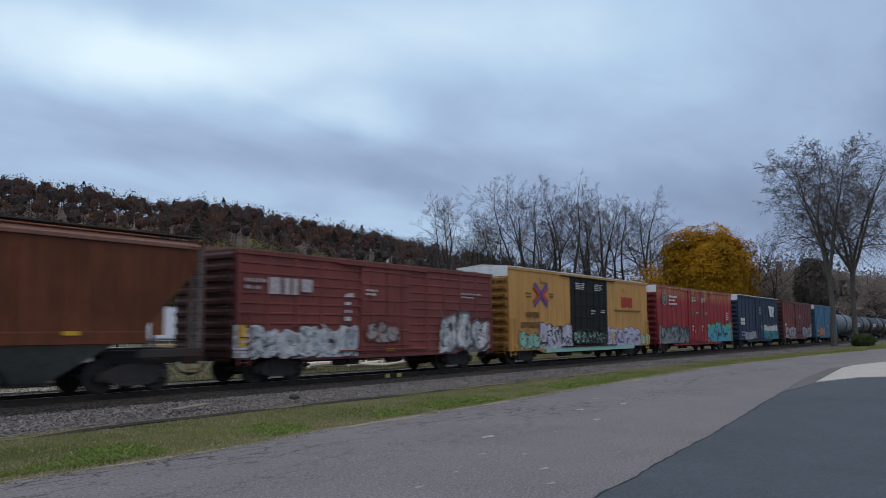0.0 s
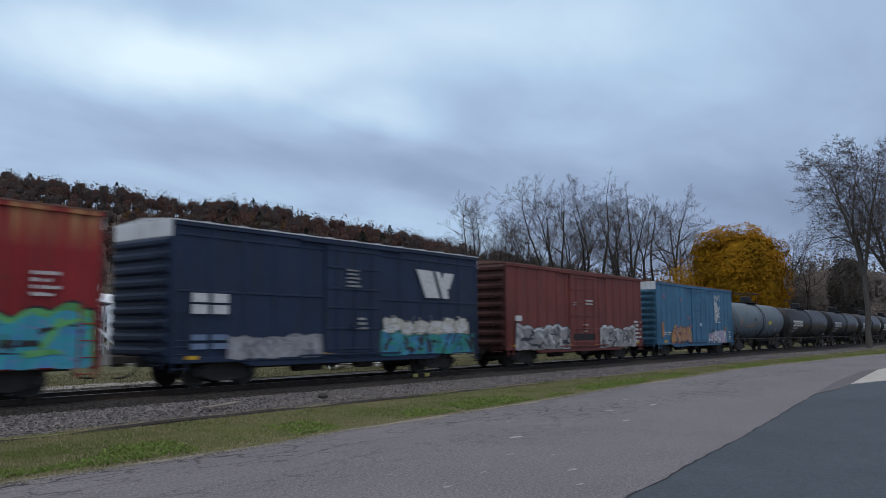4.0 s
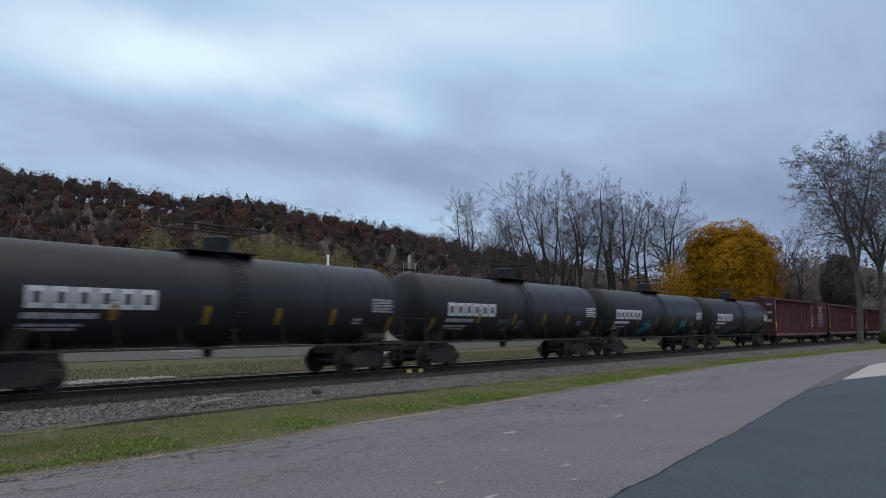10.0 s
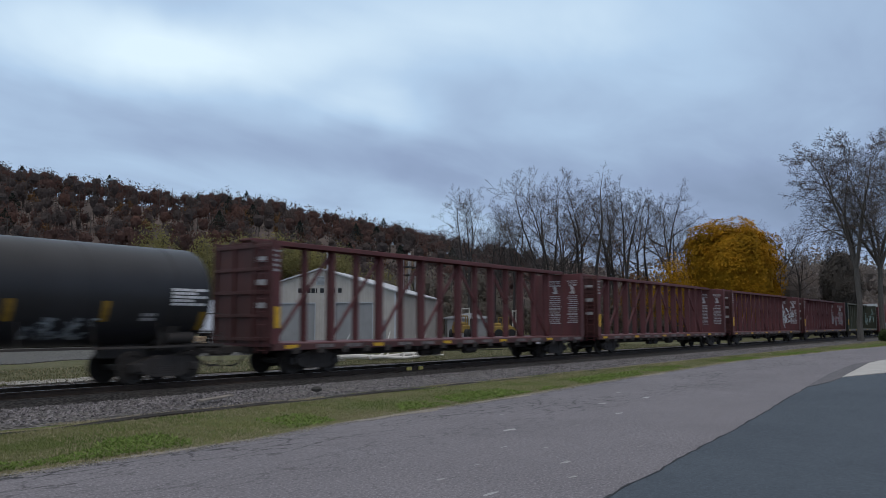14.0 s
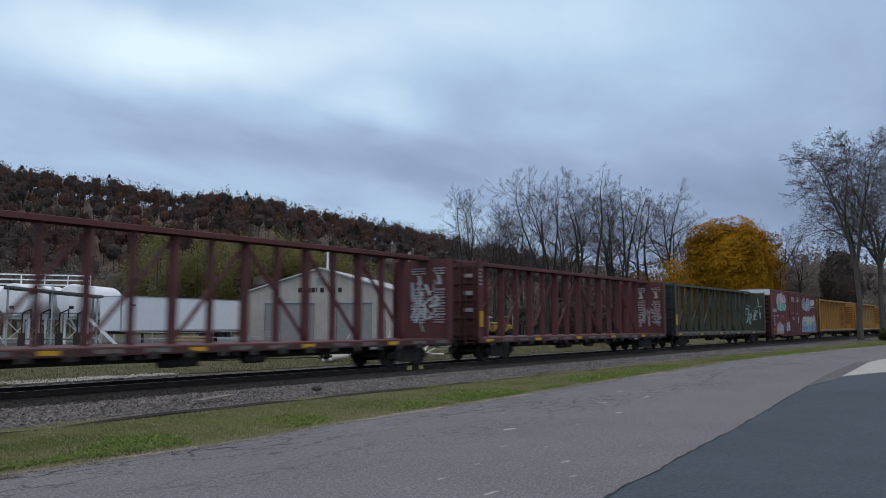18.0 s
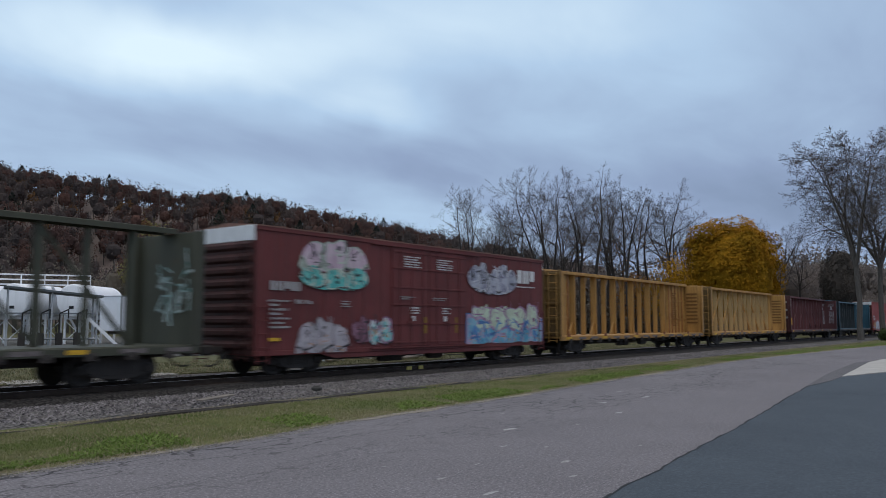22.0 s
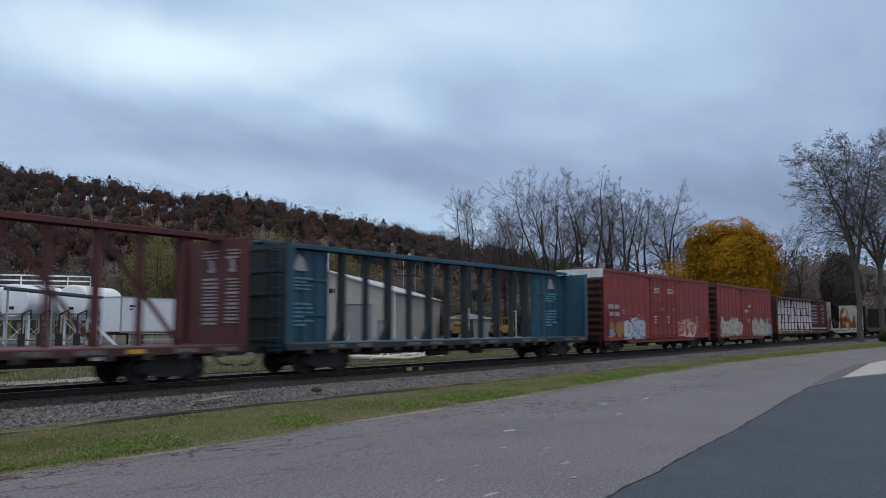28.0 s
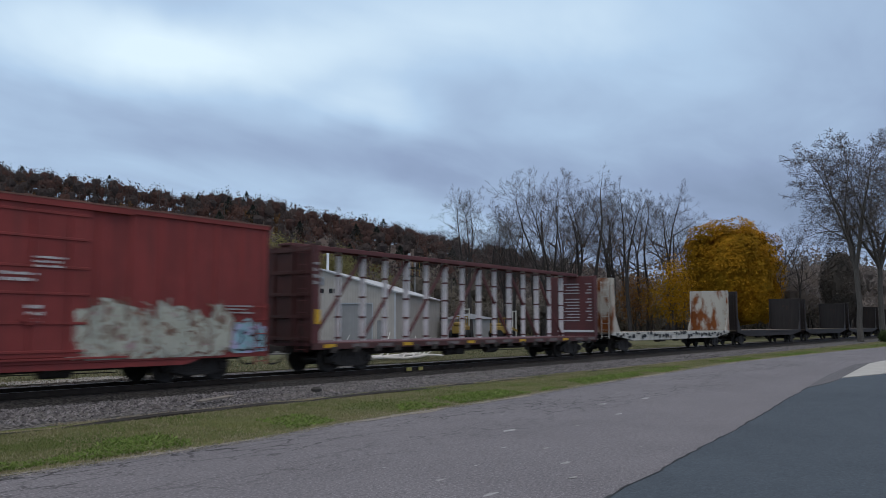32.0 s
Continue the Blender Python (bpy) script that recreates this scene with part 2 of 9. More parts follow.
class Nodes:
    def __init__(self, name):
        self.mat = bpy.data.materials.new(name)
        self.mat.use_nodes = True
        self.nt = self.mat.node_tree
        self.b = self.nt.nodes["Principled BSDF"]

    def n(self, kind, **kw):
        nd = self.nt.nodes.new("ShaderNode" + kind)
        for k, v in kw.items():
            nd.inputs[k].default_value = v
        return nd

    def l(self, a, b):
        self.nt.links.new(a, b)

    def noise(self, scale, detail=4.0, rough=0.55, stretch=None, obj=True, dist=0.0):
        tc = self.n("TexCoord")
        src = tc.outputs["Object"]
        if not obj:
            src = self.n("NewGeometry").outputs["Position"]
        if stretch:
            mp = self.n("Mapping")
            mp.inputs["Scale"].default_value = stretch
            self.l(src, mp.inputs[0])
            src = mp.outputs[0]
        t = self.n("TexNoise", Scale=scale, Detail=detail, Roughness=rough, Distortion=dist)
        self.l(src, t.inputs["Vector"])
        return t.outputs["Fac"]

    def ramp(self, fac, lo, hi):
        r = self.n("MapRange")
        r.inputs[1].default_value, r.inputs[2].default_value = lo, hi
        self.l(fac, r.inputs[0])
        return r.outputs[0]

    def mul(self, a, b):
        x = self.n("Math")
        x.operation = "MULTIPLY"
        for i, v in enumerate((a, b)):
            if isinstance(v, (int, float)):
                x.inputs[i].default_value = v
            else:
                self.l(v, x.inputs[i])
        return x.outputs[0]

    def mix(self, fac, a, b):
        x = self.n("Mix")
        x.data_type = "RGBA"
        for sock, v in (("Factor", fac), ("A", a), ("B", b)):
            s = x.inputs[sock] if sock == "Factor" else [i for i in x.inputs if i.name == sock and i.type == "RGBA"][0]
            if isinstance(v, (int, float)):
                s.default_value = v
            elif isinstance(v, tuple):
                s.default_value = (*v, 1) if len(v) == 3 else v
            else:
                self.l(v, s)
        return [o for o in x.outputs if o.type == "RGBA"][0]

    def bump(self, height, strength, dist):
        bp = self.n("Bump", Strength=strength, Distance=dist)
        self.l(height, bp.inputs["Height"])
        self.l(bp.outputs[0], self.b.inputs["Normal"])

    def done(self, color, rough=0.6, metal=0.0, spec=0.3):
        if isinstance(color, tuple):
            self.b.inputs["Base Color"].default_value = (*color, 1)
        else:
            self.l(color, self.b.inputs["Base Color"])
        if isinstance(rough, (int, float)):
            self.b.inputs["Roughness"].default_value = rough
        else:
            self.l(rough, self.b.inputs["Roughness"])
        self.b.inputs["Metallic"].default_value = metal
        self.b.inputs["Specular IOR Level"].default_value = spec
        return self.mat


def shade(c, k):
    return tuple(min(1.0, x * k) for x in c)


RUST = (0.13, 0.045, 0.018)


def paint(name, col, grime=0.5, rust=0.15, rough=0.6, dirt=(0.045, 0.038, 0.033), fade=1.35, top=None):
    """Weathered paint on steel: fading, vertical run-off streaks, rust specks."""
    k = Nodes(name)
    base = k.mix(k.ramp(k.noise(0.55, 3), 0.35, 0.7), col, shade(col, fade))
    base = k.mix(k.mul(k.ramp(k.noise(2.2, 5, 0.6, (2.4, 2.4, 0.16)), 0.46, 0.78), grime), base, dirt)
    base = k.mix(k.mul(k.ramp(k.noise(14, 4, 0.65, (1, 1, 0.4)), 0.5, 0.85), grime * 0.6), base, shade(col, 0.45))
    base = k.mix(k.mul(k.ramp(k.noise(1.5, 7, 0.68), 0.60, 0.72), rust * 3), base, RUST)
    # run-off in thin long streaks, and panels that have aged unlike each other
    base = k.mix(k.mul(k.ramp(k.noise(6.0, 4, 0.6, (2.0, 2.0, 0.10)), 0.52, 0.72), grime * 0.8), base, shade(dirt, 0.9))
    tc, sp, fl_ = k.n("TexCoord"), k.n("SeparateXYZ"), k.n("Math")
    fl_.operation = "FLOOR"
    k.l(tc.outputs["Object"], sp.inputs[0])
    k.l(k.mul(sp.outputs[0], 0.93), fl_.inputs[0])
    wn = k.n("TexWhiteNoise")
    wn.noise_dimensions = "1D"
    k.l(fl_.outputs[0], wn.inputs["W"])
    base = k.mix(k.mul(wn.outputs["Value"], grime * 0.45), base, shade(col, 0.62))
    if top:
        # paint bleached in runs below the eaves: (height, depth, colour)
        run_ = k.mul(k.ramp(k.noise(2.0, 4, 0.6, (1.4, 1.4, 0.12)), 0.40, 0.66), k.ramp(sp.outputs[2], top[0] - top[1], top[0]))
        base = k.mix(k.mul(run_, 0.95), base, top[2])
    k.bump(k.noise(5, 4), 0.25, 0.01)
    return k.done(base, rough, 0.0, 0.3)


def plain(name, col, rough=0.7, var=0.25, scale=6.0, metal=0.0, obj=True, bump=0.2):
    k = Nodes(name)
    base = k.mix(k.ramp(k.noise(scale, 5, 0.6, None, obj), 0.3, 0.75), shade(col, 1 - var), shade(col, 1 + var))
    k.bump(k.noise(scale * 4, 3, 0.6, None, obj), bump, 0.01)
    return k.done(base, rough, metal, 0.3)


def foliage(name, a, b, lump=0.0, rough=0.8, each=0.30, through=0.30):
    """Leaves that let some light through: a colour for each loose piece, and where lump is set one that drifts from crown to crown."""
    k = Nodes(name)
    g = k.n("NewGeometry")
    if lump:
        base = k.mix(k.ramp(k.noise(lump, 3, 0.6, None, False), 0.36, 0.64), a, b)
        base = k.mix(k.mul(g.outputs["Random Per Island"], each), base, shade(a, 0.7))
    else:
        base = k.mix(g.outputs["Random Per Island"], a, b)
    mat = k.done(base, rough, 0.0, 0.1)
    thin, both = k.n("BsdfTranslucent"), k.n("MixShader", Fac=through)
    k.l(base, thin.inputs["Color"])
    k.l(k.b.outputs[0], both.inputs[1]), k.l(thin.outputs[0], both.inputs[2])
    k.l(both.outputs[0], k.nt.nodes["Material Output"].inputs["Surface"])
    return mat


M_STEEL = paint("dark_truck_steel", (0.048, 0.041, 0.037), 0.35, 0.12, 0.8)
M_WHEEL = plain("wheel_steel", (0.050, 0.042, 0.037), 0.7, 0.35, 9, 0.2)
M_WHITE = plain("white_lettering", (0.62, 0.62, 0.62), 0.7, 0.2, 9)
M_YELTAPE = plain("yellow_reflector", (0.62, 0.36, 0.03), 0.5, 0.2, 9)
M_DULLYEL = plain("dull_yellow_reflector", (0.24, 0.14, 0.02), 0.7, 0.3, 9)
M_BLACK = plain("black_paint", (0.02, 0.02, 0.022), 0.6, 0.4, 5)
M_RUBBER = plain("hose_rubber", (0.02, 0.02, 0.02), 0.8, 0.3, 9)

RAIL_Z, TRACK_Y, GAUGE = 0.03, 21.25, 0.755


def asphalt(name, a, b, cracks, grain=1.0):
    """Worn asphalt: broad stains, coarse aggregate, fine cracks in patches towards the verge."""
    k = Nodes(name)
    base = k.mix(k.ramp(k.noise(0.35, 5, 0.6, None, False), 0.3, 0.7), a, b)
    base = k.mix(k.mul(k.ramp(k.noise(2.2, 6, 0.7, (0.6, 1.3, 1), False), 0.48, 0.72), 0.30), base, shade(a, 0.72))
    base = k.mix(k.mul(k.ramp(k.noise(18, 4, 0.8, None, False), 0.42, 0.66), 0.85 * grain), base, shade(a, 0.52))
    base = k.mix(k.mul(k.ramp(k.noise(34, 3, 0.7, None, False), 0.52, 0.66), 0.75 * grain), base, shade(b, 1.7))
    g = k.n("NewGeometry")
    mp = k.n("Mapping")
    mp.inputs["Scale"].default_value = (1.1, 3.4, 1)
    mp.inputs["Rotation"].default_value = (0, 0, radians(-4))
    k.l(g.outputs["Position"], mp.inputs[0])
    warp = k.n("TexNoise", Scale=1.6, Detail=6.0)
    k.l(mp.outputs[0], warp.inputs["Vector"])
    add = k.n("VectorMath")
    add.operation = "ADD"
    k.l(mp.outputs[0], add.inputs[0]), k.l(warp.outputs["Color"], add.inputs[1])
    vor = k.n("TexVoronoi", Scale=1.0)
    vor.feature = "DISTANCE_TO_EDGE"
    k.l(add.outputs[0], vor.inputs["Vector"])
    gate = k.ramp(k.noise(0.5, 4, 0.6, (0.3, 1.2, 1), False), 0.42, 0.60)
    sep = k.n("SeparateXYZ")
    k.l(g.outputs["Position"], sep.inputs[0])
    gate = k.mul(gate, k.ramp(sep.outputs[1], 6.0, 8.4))
    line = k.ramp(vor.outputs["Distance"], 0.050, 0.014)
    base = k.mix(k.mul(k.mul(line, gate), cracks), base, (0.022, 0.021, 0.023))
    k.bump(k.noise(60, 3, 0.6, None, False), 0.8, 0.010)
    return k.done(base, 0.85, 0.0, 0.25)


M_ROAD = asphalt("weathered_asphalt", (0.160, 0.148, 0.158), (0.207, 0.192, 0.203), 0.95)
M_PATCH = asphalt("sealed_asphalt", (0.054, 0.067, 0.083), (0.074, 0.091, 0.110), 0.0, 0.5)
M_WEDGE = asphalt("old_dark_asphalt", (0.105, 0.100, 0.106), (0.14, 0.133, 0.139), 0.2)
M_CONCRETE = plain("pale_concrete", (0.42, 0.40, 0.37), 0.85, 0.12, 1.2, 0, False)


def gravel_mat(name, cols, scale):
    k = Nodes(name)
    g = k.n("NewGeometry")
    vor = k.n("TexVoronoi", Scale=scale)
    k.l(g.outputs["Position"], vor.inputs["Vector"])
    sep = k.n("SeparateColor")
    k.l(vor.outputs["Color"], sep.inputs[0])
    base = k.mix(sep.outputs[0], cols[0], cols[1])
    # shade in the gaps between stones, put into the colour
    base = k.mix(k.ramp(vor.outputs["Distance"], 0.35, 0.75), base, shade(cols[0], 0.35))
    base = k.mix(k.mul(k.ramp(k.noise(0.8, 5, 0.6, (0.6, 1, 1), False), 0.5, 0.75), 0.5), base, cols[2])
    k.bump(vor.outputs["Distance"], 0.8, 0.03)
    return k.done(base, 0.9, 0, 0.2)


def island_mat(name, a, b, rough=0.9):
    k = Nodes(name)
    g = k.n("NewGeometry")
    return k.done(k.mix(g.outputs["Random Per Island"], a, b), rough, 0, 0.2)


M_BALLAST = gravel_mat("ballast_bed", ((0.085, 0.078, 0.074), (0.215, 0.20, 0.19), (0.13, 0.10, 0.075)), 16)
M_DARKBED = gravel_mat("dark_ballast", ((0.036, 0.033, 0.031), (0.080, 0.073, 0.068), (0.05, 0.042, 0.035)), 16)
M_STONE = island_mat("ballast_stone", (0.040, 0.036, 0.037), (0.275, 0.250, 0.247))
M_GRIT = island_mat("pale_grit", (0.14, 0.13, 0.12), (0.36, 0.33, 0.30))
M_YARD = gravel_mat("yard_gravel", ((0.095, 0.092, 0.085), (0.165, 0.158, 0.148), (0.11, 0.108, 0.075)), 9)


def turf_mat(name, g0, g1, s0, s1):
    """Turf that gives way to bare soil in patches."""
    k = Nodes(name)
    grass = k.mix(k.ramp(k.noise(1.3, 5, 0.6, None, False), 0.3, 0.7), g0, g1)
    soil = k.mix(k.noise(3, 5, 0.6, None, False), s0, s1)
    base = k.mix(k.mul(k.ramp(k.noise(0.30, 7, 0.75, None, False), 0.46, 0.74), 0.8), grass, soil)
    base = k.mix(k.mul(k.ramp(k.noise(22, 4, 0.7, None, False), 0.42, 0.66), 0.75), base, shade(g0, 0.55))
    k.bump(k.noise(25, 4, 0.6, None, False), 0.8, 0.04)
    return k.done(base, 0.95, 0, 0.1)


M_GROUND = turf_mat("turf_and_soil", (0.085, 0.092, 0.042), (0.150, 0.140, 0.075), (0.14, 0.118, 0.085), (0.215, 0.19, 0.15))
M_FOREST_FLOOR = plain("leaf_litter", (0.115, 0.088, 0.076), 0.95, 0.4, 0.05, 0, False)

# the wooded ridge beyond the track: a line from the high shoulder down to the valley
RIDGE_A, RIDGE_B = Vector((-150.0, 700.0)), Vector((520.0, 170.0))


def hill(x, y):
    """Height of the land at (x, y), an array or a number."""
    d = RIDGE_B - RIDGE_A
    ln = d.length
    u = ((x - RIDGE_A.x) * d.x + (y - RIDGE_A.y) * d.y) / ln ** 2
    s = ((x - RIDGE_A.x) * -d.y + (y - RIDGE_A.y) * d.x) / ln
    top = np.interp(u, [-2, 0.3, 0.513, 0.554, 0.637, 0.732, 0.795, 0.82, 0.865, 0.914, 1.05, 3], [75, 76, 72, 67.7, 60, 50, 39.7, 35.8, 20, 12, 8, 8])
    top = top + 1.2 * np.sin(u * 31) + 0.8 * np.sin(u * 67 + 1)
    rise = np.clip((s + 250) / 250, 0, 1)
    return top * rise * rise * (3 - 2 * rise) + 0.0 * s


def build_ground():
    def axis(lo, hi, flo, fhi, step):
        a = [*np.arange(flo, fhi + 1, step)]
        left, right = [], []
        g, p = step, flo
        while p > lo:
            g *= 1.6
            p -= g
            left.append(max(p, lo))
        g, p = step, fhi
        while p < hi:
            g *= 1.6
            p += g
            right.append(min(p, hi))
        return np.array(left[::-1] + a + right)

    xs, ys = axis(-3000, 4000, -260, 760, 15), axis(-3000, 4000, -60, 760, 15)
    X, Y = np.meshgrid(xs, ys)
    Z = hill(X, Y)
    Z = np.where((Y < 110) & (np.abs(X) < 400), np.minimum(Z, 0.2) - 0.42, Z) - 0.10
    nx, ny = len(xs), len(ys)
    me = bpy.data.meshes.new("ground")
    idx = np.arange(nx * ny).reshape(ny, nx)
    f = np.stack([idx[:-1, :-1], idx[:-1, 1:], idx[1:, 1:], idx[1:, :-1]], -1).reshape(-1, 4)
    me.from_pydata(np.stack([X, Y, Z], -1).reshape(-1, 3).tolist(), [], f.tolist())
    me.materials.append(M_GROUND)
    me.materials.append(M_FOREST_FLOOR)
    zc = Z.reshape(-1)[f].mean(1)
    me.polygons.foreach_set("material_index", (zc > 1.5).astype(np.int32))
    me.polygons.foreach_set("use_smooth", [True] * len(f))
    return tagged(new("ground", me), "open grassy valley floor rising to a wooded ridge", "ground", kind="structure")


build_ground()


def sheet(name, poly, z, mat, label, cat, thick=0.6):
    """A slab with a polygonal outline (x, y) and its top at z."""
    n = len(poly)
    g = Geo()
    pts = [(x, y, z) for x, y in poly] + [(x, y, z - thick) for x, y in poly]
    g.faces(pts, [tuple(range(n)), tuple(reversed(range(n, 2 * n)))] + [(i, (i + 1) % n, n + (i + 1) % n, n + i) for i in range(n)])
    return tagged(part(name, g, mat), label, cat, kind="structure")


def wavy(x0, x1, y0, y1, step, amp, seed):
    """Points along a line with a ragged edge."""
    rnd = random.Random(seed)
    n = max(2, int(abs(x1 - x0) / step))
    return [(x0 + (x1 - x0) * i / n, y0 + (y1 - y0) * i / n + (rnd.uniform(-amp, amp) if 0 < i < n else 0)) for i in range(n + 1)]


EDGE_X, EDGE_Y = (-60, 8, 10.2, 16, 23.5, 38, 60, 75, 120, 220), (9.45, 9.5, 9.82, 10.05, 10.6, 11.4, 10.7, 9.6, 7.0, -2.0)


def edge_y(x):
    """Where the road meets the verge."""
    return np.interp(x, EDGE_X, EDGE_Y)


re_ = random.Random(1)
road_edge = [(x_, float(edge_y(x_)) + re_.uniform(-0.08, 0.08)) for x_ in [-60 + 4 * i for i in range(15)] + [0.35 * i for i in range(60)] + [21 + i for i in range(40)]] + [(75, 9.6), (120, 7.0), (220, -2), (400, -30)]
road = sheet("road", [(400, -60), (220, -22), (60, -9.5), (-60, -8)] + road_edge, 0.0, M_ROAD, "weathered grey asphalt road with long cracks", "road")
patch_edge = wavy(-40, 7.37, 1.3, 3.50, 0.5, 0.03, 5) + wavy(7.6, 12.5, 3.53, 4.0, 0.3, 0.035, 6) + wavy(12.8, 23.4, 4.02, 5.18, 0.35, 0.03, 7) + [(26.0, 5.1), (28.4, 5.2)]
patch = sheet("driveway", [(31.9, 4.4), (45.0, -7), (-40, -7)] + patch_edge, 0.012, M_PATCH, "dark sealed asphalt driveway beside the road", "driveway", 0.05)
wedge = sheet("tar_wedge", [(23.4, 5.22), (26.0, 5.14), (28.4, 5.24), (39.5, 6.2), (42.7, 6.2), (38.9, 6.62), (30.0, 5.95)], 0.010, M_WEDGE, "darker asphalt wedge between road and apron", "asphalt patch", 0.04)
# the ragged driveway edge's shade painted as a dark strip, and pale road scuffs
g = Geo()
rs = random.Random(23)
for (xa, ya), (xb, yb_) in zip(patch_edge[70:-2], patch_edge[71:-1]):
    wa = rs.uniform(0.015, 0.05)
    g.face([(xa, ya - 0.01, 0.016), (xb, yb_ - 0.01, 0.016), (xb, yb_ + wa, 0.0045), (xa, ya + wa, 0.0045)])
tagged(part("edge_shade", g, plain("edge_shade_black", (0.02, 0.02, 0.022), 0.7, 0.3, 5, 0, False)), "painted shade line along the driveway's edge", "seam", kind="structure")
M_SCUFF = plain("pale_scuff", (0.36, 0.35, 0.35), 0.9, 0.25, 30, 0, False)
for i, (sx, sy_, sl) in enumerate(((6.9, 4.55, 0.16), (11.2, 7.0, 0.28), (5.4, 4.35, 0.10), (8.2, 5.6, 0.08), (9.6, 6.1, 0.10), (6.0, 5.2, 0.07), (14.5, 6.6, 0.2), (4.9, 5.0, 0.06), (18.0, 7.5, 0.3), (7.4, 6.4, 0.07))):
    ri = random.Random(i)
    g = Geo().face([(sx + sl * ri.uniform(0.5, 1) * math.cos(a), sy_ + sl * 0.3 * ri.uniform(0.4, 1) * math.sin(a), 0.004) for a in [0.7 * j for j in range(9)]])
    part("scuff", g, M_SCUFF, road)
apron = sheet("pavement", [(28.4, 5.22), (39.5, 6.16), (42.7, 6.12), (70, 2.5), (70, -7), (45.2, -7), (32.0, 4.42)], 0.03, M_CONCRETE, "pale concrete apron at the driveway's end", "pavement", 0.08)

# ballast bed with its shoulder, and the yard behind the track
g = Geo()
prof = [(13.7, -0.14), (14.5, -0.06), (16.6, -0.12), (18.6, -0.22), (19.45, -0.27), (19.75, -0.17), (20.0, -0.135), (22.5, -0.135), (22.9, -0.22), (25.4, -0.12)]
stations = [-80 + 4 * i for i in range(40)] + [84, 100, 130, 200, 400, 800, 1600]
rb = random.Random(8)
pts, fs, m = [], [], len(prof)
for x in stations:
    for j, (y, z) in enumerate(prof):
        pts.append((x, y + (rb.uniform(-0.3, 0.3) if j in (0, m - 1) else 0), z + rb.uniform(-0.015, 0.015)))
for i in range(len(stations) - 1):
    for j in range(m - 1):
        fs.append((i * m + j, (i + 1) * m + j, (i + 1) * m + j + 1, i * m + j + 1))
g.faces(pts, fs)
# darker stone on the faces between and just beside the rails
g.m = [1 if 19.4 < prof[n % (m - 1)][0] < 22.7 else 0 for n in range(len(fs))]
tagged(part("ballast", g, [M_BALLAST, M_DARKBED], smooth=True), "grey crushed-stone ballast bed under the track", "ballast", kind="structure")
sheet("yard", [(-60, 40)] + wavy(-30, 120, 39.0, 37.0, 3, 1.2, 11) + [(125, 62), (60, 110), (-60, 110)], -0.06, M_YARD, "pale gravel yard of the oil depot", "yard", 0.6)

# rails, one continuous bar a side, on ties
M_RAIL = plain("rail_steel", (0.05, 0.036, 0.028), 0.6, 0.35, 3, 0.5, False)
M_RAILTOP = plain("rail_head", (0.34, 0.32, 0.31), 0.3, 0.15, 3, 0.95, False)
RAILPROF = [(-0.07, -0.17), (0.07, -0.17), (0.07, -0.155), (0.012, -0.14), (0.012, -0.045), (0.037, -0.035), (0.037, -0.005), (0.03, 0.0), (-0.03, 0.0), (-0.037, -0.005), (-0.037, -0.035), (-0.012, -0.045), (-0.012, -0.14), (-0.07, -0.155)]
for sy in (-1, 1):
    g = Geo().prism_x([(TRACK_Y + sy * GAUGE + y, RAIL_Z + z) for y, z in RAILPROF], -90, 900)
    ob = tagged(part("rail", g, M_RAIL), "rusty steel rail with a polished head", "rail", "rails of the track", "structure")
    part("rail_head", Geo().box(-90, 900, TRACK_Y + sy * GAUGE - 0.026, TRACK_Y + sy * GAUGE + 0.026, RAIL_Z - 0.002, RAIL_Z + 0.002), M_RAILTOP, ob)
M_TIE = plain("creosoted_tie", (0.045, 0.038, 0.033), 0.9, 0.4, 4)
tie_mesh = Geo().box(-0.115, 0.115, -1.3, 1.3, -0.18, 0.0, 0.012).mesh("tie", M_TIE)
track = tagged(new("track"), "timber ties under the rails", "track", kind="structure")
for i in range(240):
    part("tie", tie_mesh, None, track, at=pose(-2 + i * 0.50, TRACK_Y, RAIL_Z - 0.155, 0, 0, rb.uniform(-1, 1)))
sheet("field", wavy(-80, 130, 25.1, 25.1, 2, 0.25, 12) + [(420, 28), (420, 112), (-80, 112)], -0.10, M_GROUND, "flat rough grass between the track and the yard", "field", 0.5)

# loose ballast stones
rng = np.random.default_rng(5)


